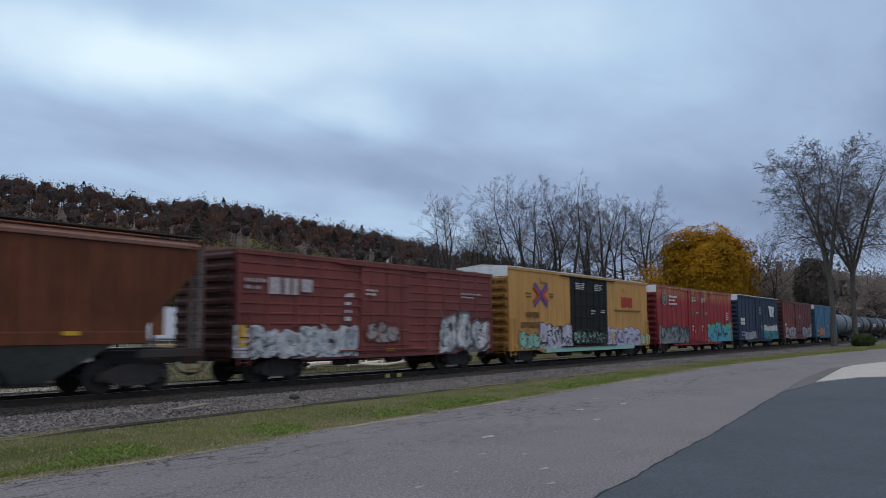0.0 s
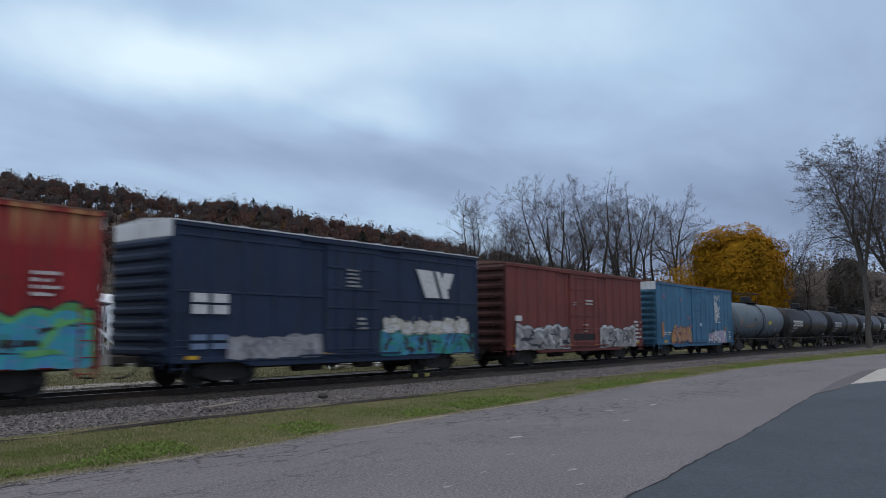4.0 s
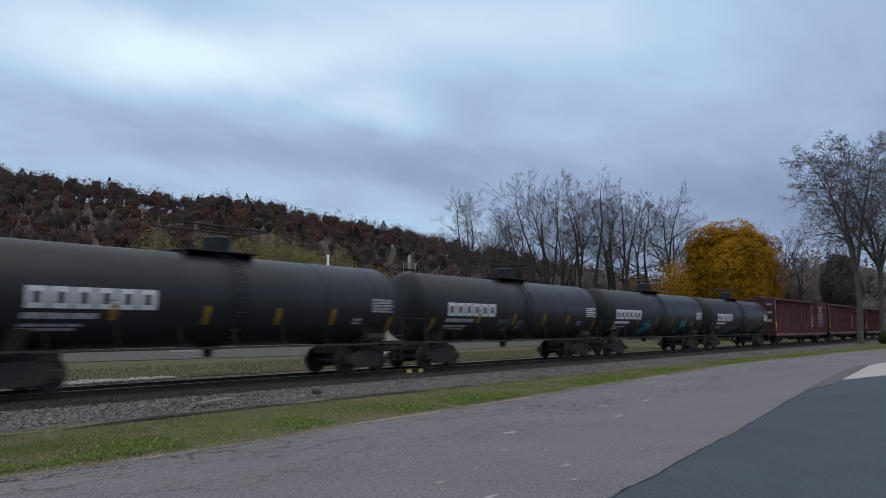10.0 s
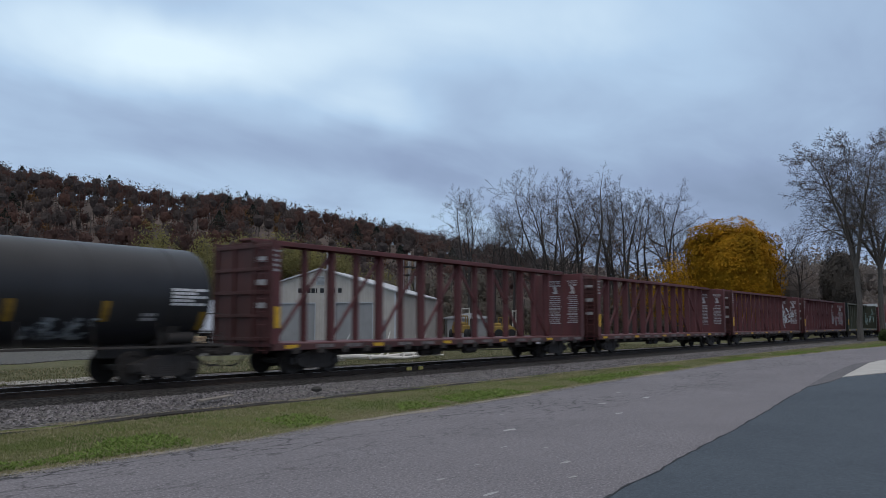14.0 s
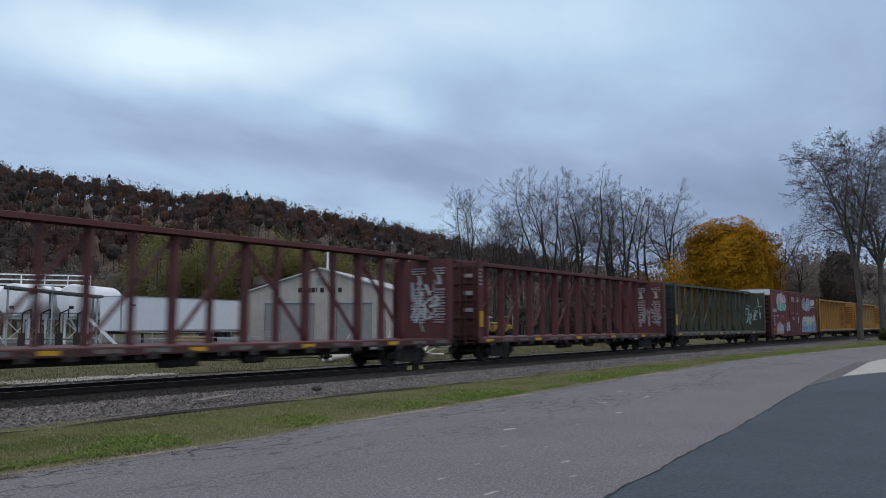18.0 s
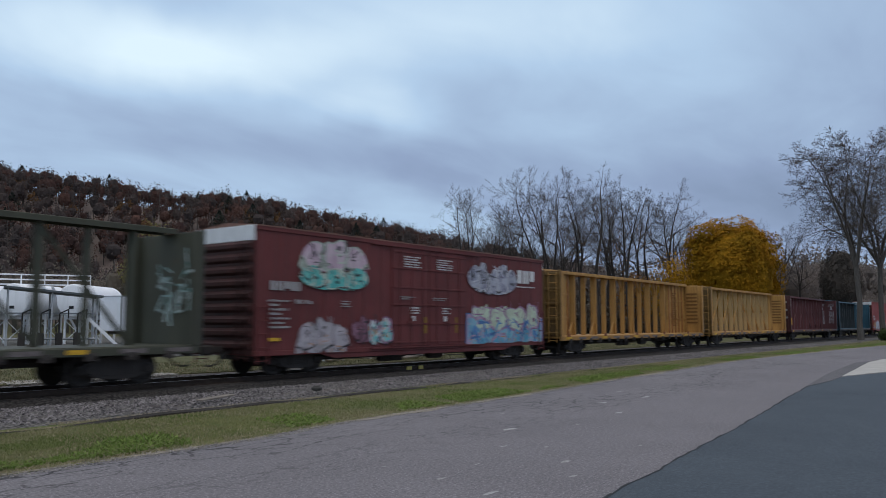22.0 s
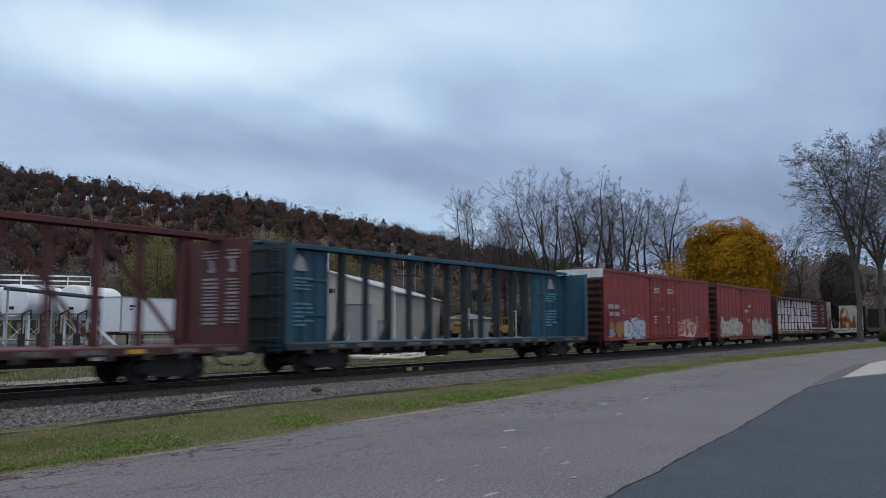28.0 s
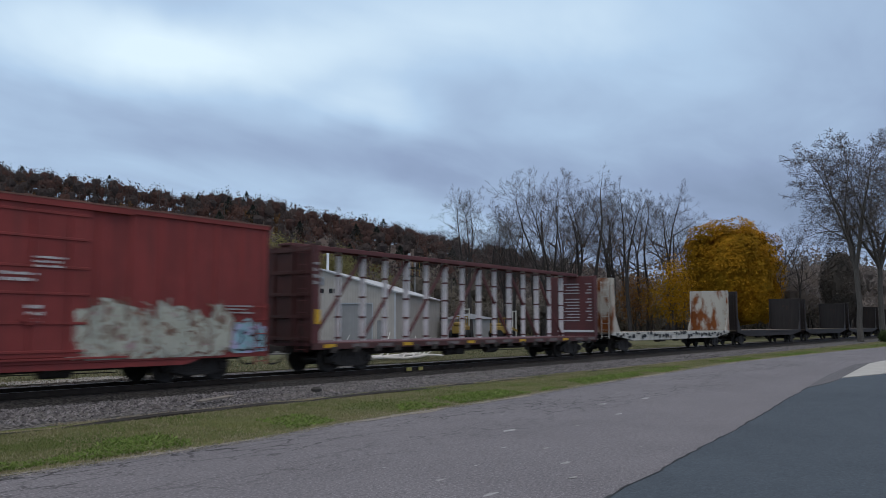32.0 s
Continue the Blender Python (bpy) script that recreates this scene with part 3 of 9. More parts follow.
def stones(name, n, xr, yr, zf, size, label, mat, follow=False):
    x = rng.uniform(*xr, n)
    if xr[1] > 30:
        x = xr[0] + (xr[1] - xr[0]) * rng.random(n) ** 1.7
    y = rng.uniform(*yr, n) + (edge_y(x) if follow else 0.0)
    base = np.array([[1, 0, 0], [-1, 0, 0], [0, 1, 0], [0, -1, 0], [0, 0, 1], [0, 0, -1]], float)
    tri = np.array([(0, 2, 4), (2, 1, 4), (1, 3, 4), (3, 0, 4), (2, 0, 5), (1, 2, 5), (3, 1, 5), (0, 3, 5)])
    s = rng.uniform(size[0], size[1], n)
    V = base[None] * (s[:, None, None] * rng.uniform(0.6, 1.25, (n, 6, 3)))
    V = V + rng.normal(0, 0.25, (n, 6, 3)) * s[:, None, None]
    a = rng.uniform(0, 6.28, n)
    c, sn = np.cos(a), np.sin(a)
    V = np.stack([V[..., 0] * c[:, None] - V[..., 1] * sn[:, None], V[..., 0] * sn[:, None] + V[..., 1] * c[:, None], V[..., 2] * 0.7], -1)
    V += np.stack([x, y, zf(y) + s * 0.15], -1)[:, None]
    me = bpy.data.meshes.new(name)
    verts = V.reshape(-1, 3)
    faces = (tri[None] + (np.arange(n) * 6)[:, None, None]).reshape(-1, 3)
    me.from_pydata(verts.tolist(), [], faces.tolist())
    me.materials.append(mat)
    return tagged(new(name, me), label, "gravel", kind="stuff")


zb = lambda y: np.interp(y, [p[0] for p in prof], [p[1] for p in prof])
stones("ballast_stones", 30000, (2, 75), (14.4, 19.40), zb, (0.016, 0.044), "loose grey crushed stones on the ballast", M_STONE)
stones("track_stones", 4000, (2, 60), (22.9, 24.9), zb, (0.02, 0.05), "loose grey crushed stones between the rails", M_STONE)
stones("shoulder_grit", 6000, (2, 40), (-0.22, 0.12), lambda y: y * 0 + 0.003, (0.006, 0.016), "pale grit along the road's broken edge", M_GRIT, True)

# sandy dirt washed over the road's edge
rd = random.Random(77)
xs_ = [0.3 * i for i in range(10, 220)]
low_ = [(x_, float(edge_y(x_)) + 0.03 - 0.26 * max(0.0, math.sin(x_ * 0.9) * math.sin(x_ * 0.37 + 1) + 0.25 * math.sin(x_ * 3.1)) - rd.uniform(0, 0.07), 0.0045) for x_ in xs_]
high_ = [(x_, float(edge_y(x_)) + 0.02, 0.010) for x_ in xs_]
g = Geo()
for i in range(len(xs_) - 1):
    g.face([low_[i], low_[i + 1], high_[i + 1], high_[i]])
tagged(part("dirt_fringe", g, plain("sandy_dirt", (0.25, 0.215, 0.175), 0.95, 0.45, 9, 0, False)), "sandy dirt washed over the road's broken edge", "dirt", kind="structure")

# the verge: a soil strip with grass, from the road's edge to the stone
M_VERGE = turf_mat("verge_turf", (0.105, 0.128, 0.040), (0.170, 0.160, 0.066), (0.15, 0.135, 0.08), (0.22, 0.195, 0.125))
VERGE = [(-0.04, -0.04), (0.03, 0.012), (0.10, 0.022), (0.28, 0.03), (0.62, 0.02), (0.78, -0.02), (0.86, -0.06), (1.0, -0.09)]


def verge_z(x, y):
    e = edge_y(x)
    return np.interp((y - e) / (14.4 - e), [f for f, z in VERGE], [z for f, z in VERGE])


g = Geo()
pts, fs, nv = [], [], len(VERGE)
cols_ = [-70 + 3 * i for i in range(24)] + [2 + 1.0 * i for i in range(60)] + [65, 70, 80, 95, 115, 130, 160, 220]
for x in cols_:
    e = float(edge_y(x))
    for f, z in VERGE:
        pts.append((x, e + f * (14.4 - e), z + rb.uniform(-0.010, 0.010)))
for i in range(len(cols_) - 1):
    for j in range(nv - 1):
        fs.append((i * nv + j, (i + 1) * nv + j, (i + 1) * nv + j + 1, i * nv + j + 1))
g.faces(pts, fs)
tagged(part("verge", g, M_VERGE, smooth=True), "low grass verge between road and track", "verge", kind="structure")


def blades(name, n, place, height, width, mats, label, lean=0.5):
    x, y, z = place(n)
    h = rng.uniform(*height, n)
    w = rng.uniform(*width, n)
    a = rng.uniform(0, 6.28, n)
    lx, ly = rng.normal(0, lean, n) * h, rng.normal(0, lean, n) * h
    dx, dy = np.cos(a) * w / 2, np.sin(a) * w / 2
    p = np.zeros((n, 4, 3))
    p[:, 0] = np.stack([x - dx, y - dy, z], -1)
    p[:, 1] = np.stack([x + dx, y + dy, z], -1)
    p[:, 2] = np.stack([x + lx + dx * 0.4, y + ly + dy * 0.4, z + h], -1)
    p[:, 3] = np.stack([x + lx - dx * 0.4, y + ly - dy * 0.4, z + h * 0.97], -1)
    return tagged(new(name, soup(name, p, mats)), label, "grass", kind="stuff")


def noise_xy(x, y, s, seed):
    r = np.random.default_rng(seed)
    v = np.zeros_like(x)
    for k in range(6):
        a, ph, f = r.uniform(0, 6.28), r.uniform(0, 6.28), s * r.uniform(0.5, 2.2)
        v += np.sin((x * np.cos(a) + y * np.sin(a)) * f + ph)
    return v / 6


def verge_place(f0, f1, power, patch_seed=0, thr=-9, bias=1.0):
    """Scatters over a share of the verge's width, in patches, thinning with distance."""
    def f(n):
        X, Y = np.empty(0), np.empty(0)
        while len(X) < n:
            x = 3 + 97 * rng.random(n) ** power
            e = edge_y(x)
            y = e + (f0 + (f1 - f0) * rng.random(n) ** bias) * (14.4 - e)
            k = noise_xy(x, y, 1.1, patch_seed) > thr
            X, Y = np.append(X, x[k]), np.append(Y, y[k])
        X, Y = X[:n], Y[:n]
        return X, Y, verge_z(X, Y)
    return f


M_GRASS = foliage("verge_grass", (0.115, 0.158, 0.042), (0.255, 0.240, 0.115), 0.5, each=0.15)
M_DRY = foliage("dry_grass", (0.29, 0.245, 0.155), (0.44, 0.375, 0.25))
M_WEED = foliage("bright_weeds", (0.125, 0.195, 0.040), (0.215, 0.275, 0.08))
M_FIELD = foliage("field_grass", (0.105, 0.112, 0.052), (0.175, 0.160, 0.090), 0.35, each=0.25)
blades("grass_blades", 105000, verge_place(0.05, 0.72, 2.2, 7, -0.75), (0.010, 0.040), (0.006, 0.016), M_GRASS, "short green grass of the verge")
blades("dry_grass_blades", 50000, verge_place(0.02, 0.78, 2.2, 3, -0.15), (0.008, 0.035), (0.005, 0.016), M_DRY, "dry straw-coloured grass in patches on the verge")
blades("upper_dry_grass", 36000, verge_place(0.45, 0.84, 2.4, 19, -0.3), (0.008, 0.03), (0.006, 0.018), M_DRY, "thin dead grass on the bank towards the dark strip")
blades("edge_dry_grass", 26000, verge_place(-0.03, 0.09, 2.0, 9, -0.5), (0.008, 0.035), (0.006, 0.018), M_DRY, "dead grass along the road's edge")
blades("strip_dry_grass", 24000, verge_place(0.84, 1.06, 2.0, 13, -0.2), (0.01, 0.04), (0.008, 0.020), M_DRY, "sparse dead grass between dark strip and stone")
blades("strip_grass", 9000, verge_place(0.82, 1.0, 2.0, 15, 0.1), (0.01, 0.04), (0.008, 0.020), M_GRASS, "sparse grass between dark strip and stone")
blades("weed_leaves", 26000, verge_place(0.04, 0.30, 2.0, 5, -0.06, 1.3), (0.015, 0.05), (0.018, 0.045), M_WEED, "bright green broad-leaved weeds at the road's edge", 1.2)


# a low dark strip put for the dark groove between grass and stone
g = Geo()
rt0 = random.Random(17)
pts = [(x_, float(np.interp(x_, (-10, 6, 9, 14, 21, 90), (12.9, 12.95, 13.35, 13.42, 13.3, 13.3))) + rt0.uniform(-0.05, 0.05), rt0.uniform(-0.02, 0.05)) for x_ in [-10 + 1.2 * i for i in range(80)]]
for (xa, ya, za), (xb, yb_, zb_) in zip(pts, pts[1:]):
    g.faces([(xa, ya - 0.05, -0.3), (xa, ya + 0.05, -0.3), (xa, ya + 0.05, za), (xa, ya - 0.05, za - 0.03), (xb, yb_ - 0.05, -0.3), (xb, yb_ + 0.05, -0.3), (xb, yb_ + 0.05, zb_), (xb, yb_ - 0.05, zb_ - 0.03)], [(0, 1, 5, 4), (3, 7, 6, 2), (0, 4, 7, 3), (1, 2, 6, 5), (0, 3, 2, 1), (4, 5, 6, 7)])
tagged(part("groove_strip", g, plain("groove_dark", (0.034, 0.029, 0.025), 0.95, 0.45, 5, 0, False)), "low dark strip in place of the groove along the verge", "edging", kind="structure")


def yard_place(n):
    x = 4 + 66 * rng.random(n)
    return x, rng.uniform(24.9, 33.0, n), np.full(n, -0.1)


blades("yard_grass", 34000, yard_place, (0.02, 0.07), (0.015, 0.04), M_FIELD, "rough grass behind the track")
blades("yard_dry_grass", 9000, yard_place, (0.02, 0.08), (0.015, 0.04), M_DRY, "dead grass behind the track")

# ---- trees ----
M_BARK = plain("grey_bark", (0.054, 0.046, 0.042), 0.9, 0.35, 8)
M_BARK_PALE = plain("pale_bark", (0.10, 0.088, 0.078), 0.9, 0.35, 8)
M_TWIG = plain("twigs", (0.088, 0.074, 0.069), 0.9, 0.3, 3)


def tubes(segs, sides):
    """Open tapered tubes: segs rows are p, q, r0, r1; returns quads (n, 4, 3)."""
    P, Q, r0, r1 = segs[:, :3], segs[:, 3:6], segs[:, 6], segs[:, 7]
    d = Q - P
    d /= np.linalg.norm(d, axis=1)[:, None] + 1e-9
    ref = np.where(np.abs(d[:, 2:3]) < 0.9, [[0, 0, 1.0]], [[1.0, 0, 0]])
    u = np.cross(d, ref)
    u /= np.linalg.norm(u, axis=1)[:, None]
    w = np.cross(d, u)
    ring = []
    for o, r in ((P, r0), (Q, r1)):
        ring.append([o + (u * math.cos(2 * math.pi * i / sides) + w * math.sin(2 * math.pi * i / sides)) * r[:, None] for i in range(sides)])
    quads = [np.stack([ring[0][i], ring[0][(i + 1) % sides], ring[1][(i + 1) % sides], ring[1][i]], 1) for i in range(sides)]
    return np.concatenate(quads)


def grow(rnd, height, trunk_r, spread, levels=3, thin=0.02, low=0.3, fork=0.4, reach=1.0):
    """Branching skeleton: a tapering, sometimes forked trunk with ascending limbs; returns limb and twig segments."""
    limbs, twigs = [], []

    def add(p, q, r0, r1):
        (limbs if r0 > max(trunk_r * 0.12, thin * 1.6) else twigs).append((*p, *q, max(r0, thin), max(r1, thin * 0.8)))

    def limb(p, d, ln, r, lev):
        n = 5 if lev == 1 else 4
        for i in range(n):
            d = (d + Vector((rnd.gauss(0, 0.16), rnd.gauss(0, 0.16), rnd.gauss(0.05, 0.12)))).normalized()
            q = p + d * (ln / n)
            add(p, q, r * (1 - 0.75 * i / n), r * (1 - 0.75 * (i + 1) / n))
            p = q
            if lev < levels and (i or lev > 1) and rnd.random() < 0.85:
                side = Vector((rnd.gauss(0, 1), rnd.gauss(0, 1), rnd.gauss(0.1, 0.7)))
                side = (side - d * side.dot(d)).normalized()
                limb(p, (d * 0.75 + side * spread).normalized(), ln * rnd.uniform(0.35, 0.62), r * (1 - 0.75 * i / n) * 0.55, lev + 1)

    def stem(p, d, ln, r, i0):
        n = 9
        for i in range(n):
            d = (d + Vector((rnd.gauss(0, 0.05), rnd.gauss(0, 0.05), 0.03))).normalized()
            q = p + d * (ln / n)
            r0, r1 = r * (1 - 0.82 * i / n), r * (1 - 0.82 * (i + 1) / n)
            add(p, q, r0, r1)
            p = q
            if i >= i0:
                for _ in range(2 if rnd.random() < 0.55 else 1):
                    a = rnd.uniform(0, 6.283)
                    side = Vector((math.cos(a), math.sin(a), 0))
                    limb(p, (d * rnd.uniform(0.6, 1.1) + side * spread * rnd.uniform(0.8, 1.3)).normalized(), ln * reach * rnd.uniform(0.22, 0.46) * (1.15 - 0.6 * i / n), r0 * rnd.uniform(0.35, 0.6), 1)

    d0 = Vector((rnd.gauss(0, 0.03), rnd.gauss(0, 0.03), 1)).normalized()
    if rnd.random() < fork:
        h = height * rnd.uniform(0.18, 0.32)
        top = d0 * h
        add((0, 0, 0), tuple(top * 0.5), trunk_r, trunk_r * 0.92)
        add(tuple(top * 0.5), tuple(top), trunk_r * 0.92, trunk_r * 0.86)
        a = rnd.uniform(0, 6.283)
        for k in (0, 1):
            side = Vector((math.cos(a + k * 3.14), math.sin(a + k * 3.14), 0))
            stem(top, (d0 + side * rnd.uniform(0.16, 0.34)).normalized(), (height - h) * rnd.uniform(0.85, 1.0), trunk_r * 0.66, 1)
    else:
        stem(Vector((0, 0, 0)), d0, height, trunk_r, int(9 * low))
    return np.array(limbs), np.array(twigs)


def ascend(seed, height, trunk_r, stems=3, clear=0.28, width=0.35, open_=0.85, tip=0.012, up=0.05, droop=0.0, crook=0.13, dense=0.5):
    """A leafless tree whose trunk parts into rising leaders, each with side limbs, branches and twigs; returns limb and twig segments."""
    rnd = random.Random(seed)
    out = []

    def side_of(d, angle):
        s = Vector((rnd.gauss(0, 1), rnd.gauss(0, 1), rnd.gauss(0.1, 0.8)))
        s = (s - d * s.dot(d)).normalized()
        return (d * math.cos(angle) + s * math.sin(angle)).normalized()

    def limb(p, d, ln, r, lev):
        n = (11, 8, 6, 3)[lev]
        pull = (up * 0.6, up, up * 0.7 - droop * 0.5, -droop)[lev]
        bend = Vector((rnd.gauss(0, 1), rnd.gauss(0, 1), 0)) * (0.012, 0.03, 0.05, 0.05)[lev]
        wob = crook * (0.6, 0.9, 1.0, 1.0)[lev]
        for i in range(n):
            f = (i + 1) / n
            d = (d + bend + Vector((rnd.gauss(0, wob), rnd.gauss(0, wob), rnd.gauss(0, wob * 0.8) + pull))).normalized()
            q = p + d * (ln / n)
            ra, rb_ = max(tip, r * (1 - 0.80 * i / n)), max(tip * 0.8, r * (1 - 0.80 * f))
            out.append((*p, *q, ra, rb_))
            p = q
            if lev == 3 or (lev == 0 and f < 0.15):
                continue
            for _ in range(1 if lev == 0 or rnd.random() > dense else 2):
                if rnd.random() < (0.85, 0.6 + 0.4 * dense, 0.55 + 0.45 * dense)[lev]:
                    limb(p, side_of(d, open_ * rnd.uniform(0.7, 1.25)), max(0.5, ln * rnd.uniform(0.40, 0.66) * (1.15 - 0.62 * f)), max(tip, rb_ * rnd.uniform(0.38, 0.58)), lev + 1)
        if lev < 3:
            limb(p, side_of(d, 0.3), ln * 0.25, rb_ * 0.9, lev + 1)

    d = Vector((rnd.gauss(0, 0.03), rnd.gauss(0, 0.03), 1)).normalized()
    p, h = Vector((0, 0, 0)), height * clear
    for i in range(4):
        q = p + (d + Vector((rnd.gauss(0, 0.03), rnd.gauss(0, 0.03), 0))) * (h / 4)
        out.append((*p, *q, trunk_r * (1.2 if i == 0 else 1.0 - 0.04 * i), trunk_r * (1.0 - 0.04 * (i + 1))))
        p = q
    a0 = rnd.uniform(0, 6.283)
    for k in range(stems):
        a = a0 + 6.283 * k / stems + rnd.uniform(-0.4, 0.4)
        lean = width * (rnd.uniform(0.35, 1.15) if stems > 1 else 0.1)
        limb(p, Vector((math.cos(a) * lean, math.sin(a) * lean, 1)).normalized(), (height - h) * rnd.uniform(0.74, 0.92), trunk_r * (0.92 if stems == 1 else 0.66), 0)
    segs = np.array(out)
    segs[:, :6] *= height / segs[:, 5].max()
    thick = segs[:, 6] > tip * 2.4
    return segs[thick], segs[~thick]


def leaf_soup(name, pos, jitter, size, mats, seed, out=None):
    return soup(name, leaf_quads(pos, jitter, size, seed, out), mats)


def leaf_quads(pos, jitter, size, seed, out=None):
    """Small leaf clumps, a quad each, turned at random or facing roughly outwards."""
    r = np.random.default_rng(seed)
    n = len(pos)
    c = pos + r.normal(0, jitter, (n, 3))
    nr = r.normal(0, 1, (n, 3))
    if out is not None:
        nr = nr * 0.30 + out
    nr /= np.linalg.norm(nr, axis=1)[:, None]
    a = np.cross(nr, r.normal(0, 1, (n, 3)))
    a /= np.linalg.norm(a, axis=1)[:, None]
    b = np.cross(nr, a)
    s = r.uniform(size[0], size[1], n)[:, None]
    return np.stack([c - a * s, c - b * s * 0.6, c + a * s, c + b * s * 0.6], 1)


def ball_quads(n):
    """A unit ball as quads: a cube's faces cut n by n and pushed out."""
    out = []
    t = [-1 + 2 * i / n for i in range(n + 1)]
    for ax in range(3):
        for s in (-1, 1):
            for a, b in [(i, j) for i in range(n) for j in range(n)]:
                f = []
                for u, v in ((t[a], t[b]), (t[a + 1], t[b]), (t[a + 1], t[b + 1]), (t[a], t[b + 1])):
                    c = [u, v]
                    c.insert(ax, s)
                    f.append(tuple(Vector(c).normalized()))
                out.append(f if s > 0 else f[::-1])
    return out


def crown_points(r, n, cx, cz, rx, rz, lumps=44, clump=0.30):
    """Points on many overlapping clumps that fill a crown, denser at its skin."""
    k = r.normal(0, 1, (lumps, 3))
    k /= np.linalg.norm(k, axis=1)[:, None]
    k *= r.uniform(0.45, 0.86, lumps)[:, None]
    k[:, 2] = np.where(k[:, 2] < -0.55, -0.5, k[:, 2])
    i = r.integers(0, lumps, n)
    d = r.normal(0, 1, (n, 3))
    d /= np.linalg.norm(d, axis=1)[:, None]
    p = k[i] + d * (clump * r.uniform(0.5, 1.0, n) ** 0.5)[:, None]
    return np.stack([cx[0] + p[:, 0] * rx, cx[1] + p[:, 1] * rx, cz + p[:, 2] * rz], -1)


def leafy_tree(seed, x, y, height, width, mat, label, n=9000, size=(0.12, 0.3), trunk_r=0.3, low=0.12, group="trees beyond the track", clump=0.3, lumps=44, square=1.0, core=0.68):
    rnd = random.Random(seed)
    limbs, twigs = grow(rnd, height * 0.8, trunk_r, 0.8, 2, 0.03, 0.2)
    k = height * 0.70 / max(limbs[:, 5].max(), twigs[:, 5].max())
    for a in (limbs, twigs):
        a[:, :6] *= [k * 0.6, k * 0.6, k, k * 0.6, k * 0.6, k]
    root = thing("tree", label, "tree", group, pose(x, y, -0.1))
    part("trunk", soup("trunk", np.concatenate([tubes(limbs, 6), tubes(twigs, 3)[:, :]]), M_BARK), None, root)
    r = np.random.default_rng(seed)
    cz, rz = height * (low + (1 - low) / 2), height * (1 - low) / 2
    pts = crown_points(r, n, (0, 0), cz, width / 2, rz, lumps, clump)
    if square < 1:
        u = (pts - [0, 0, cz]) / [width / 2, width / 2, rz]
        pts = np.sign(u) * np.abs(u) ** square * [width / 2, width / 2, rz] + [0, 0, cz]
    out = (pts - [0, 0, cz]) / [width / 2, width / 2, rz]
    q = leaf_quads(pts, 0.1, size, seed, out)
    if n > 20000:
        b = np.array(ball_quads(9)) * [width / 2 * core, width / 2 * core, rz * core] + [0, 0, cz]
        q = np.concatenate([q, b + r.normal(0, 0.12, b.shape)])
    part("crown", soup("crown", q, mat), None, root)
    return root


M_YELLOW = foliage("golden_leaves", (0.30, 0.165, 0.012), (0.47, 0.235, 0.016), 0.35, each=0.35)
M_OLIVE = foliage("yellow_green_leaves", (0.175, 0.160, 0.072), (0.275, 0.242, 0.095), 0.14, each=0.15, through=0.5)
M_BRONZE = foliage("bronze_leaves", (0.17, 0.075, 0.025), (0.30, 0.15, 0.05))
M_BUSH = foliage("shrub_leaves", (0.045, 0.062, 0.022), (0.085, 0.105, 0.04), 0.5)
M_OLIVEDARK = foliage("dark_evergreen_leaves", (0.085, 0.074, 0.066), (0.125, 0.106, 0.092), 0.3)
M_BROWNLEAF = foliage("withered_leaves", (0.085, 0.055, 0.035), (0.17, 0.11, 0.07), 0.25)


def bearing(deg, dist):
    return dist * math.sin(radians(deg)), dist * math.cos(radians(deg))


# the row of tall bare trees beyond the yard
ROW = [  # bearing, distance, height, kind
    (55.3, 112, 20.6, 0), (56.9, 121, 18.6, 1), (57.7, 128, 20.0, 2), (58.9, 131, 21.6, 1), (60.7, 118, 25.4, 3), (61.8, 129, 25.2, 2), (63.1, 122, 23.8, 4), (69.5, 124, 22.0, 2), (67.1, 132, 23.0, 1), (64.9, 133, 23.5, 4), (58.2, 122, 19.0, 4),
    (64.3, 120, 26.0, 5), (65.4, 127, 24.2, 2), (66.5, 118, 22.6, 4), (67.6, 125, 23.2, 5), (68.9, 118, 23.4, 4), (70.0, 131, 20.0, 1), (71.3, 136, 18.0, 5),
    (62.5, 141, 23.0, 1), (66.1, 143, 22.0, 1), (59.7, 141, 20.5, 5), (75.5, 140, 20.0, 2), (76.5, 150, 19.0, 1), (77.5, 140, 16.0, 4),
]
ROW_KIND = []
for seed_, stems_, clear_, width_, open_ in ((412, 3, 0.34, 0.22, 1.0), (402, 2, 0.34, 0.14, 0.95), (403, 3, 0.28, 0.22, 0.95), (404, 5, 0.24, 0.42, 0.85), (405, 2, 0.40, 0.16, 1.0), (406, 1, 0.34, 0.05, 1.1)):
    lb, tw = ascend(seed_, 22.0, 0.30 if stems_ > 1 else 0.24, stems_, clear_, width_, open_, 0.012, 0.05, 0.0, 0.11, 0.34)
    ROW_KIND.append((soup("trunk", tubes(lb, 5), M_BARK), soup("crown", tubes(tw, 3), M_TWIG), tw))
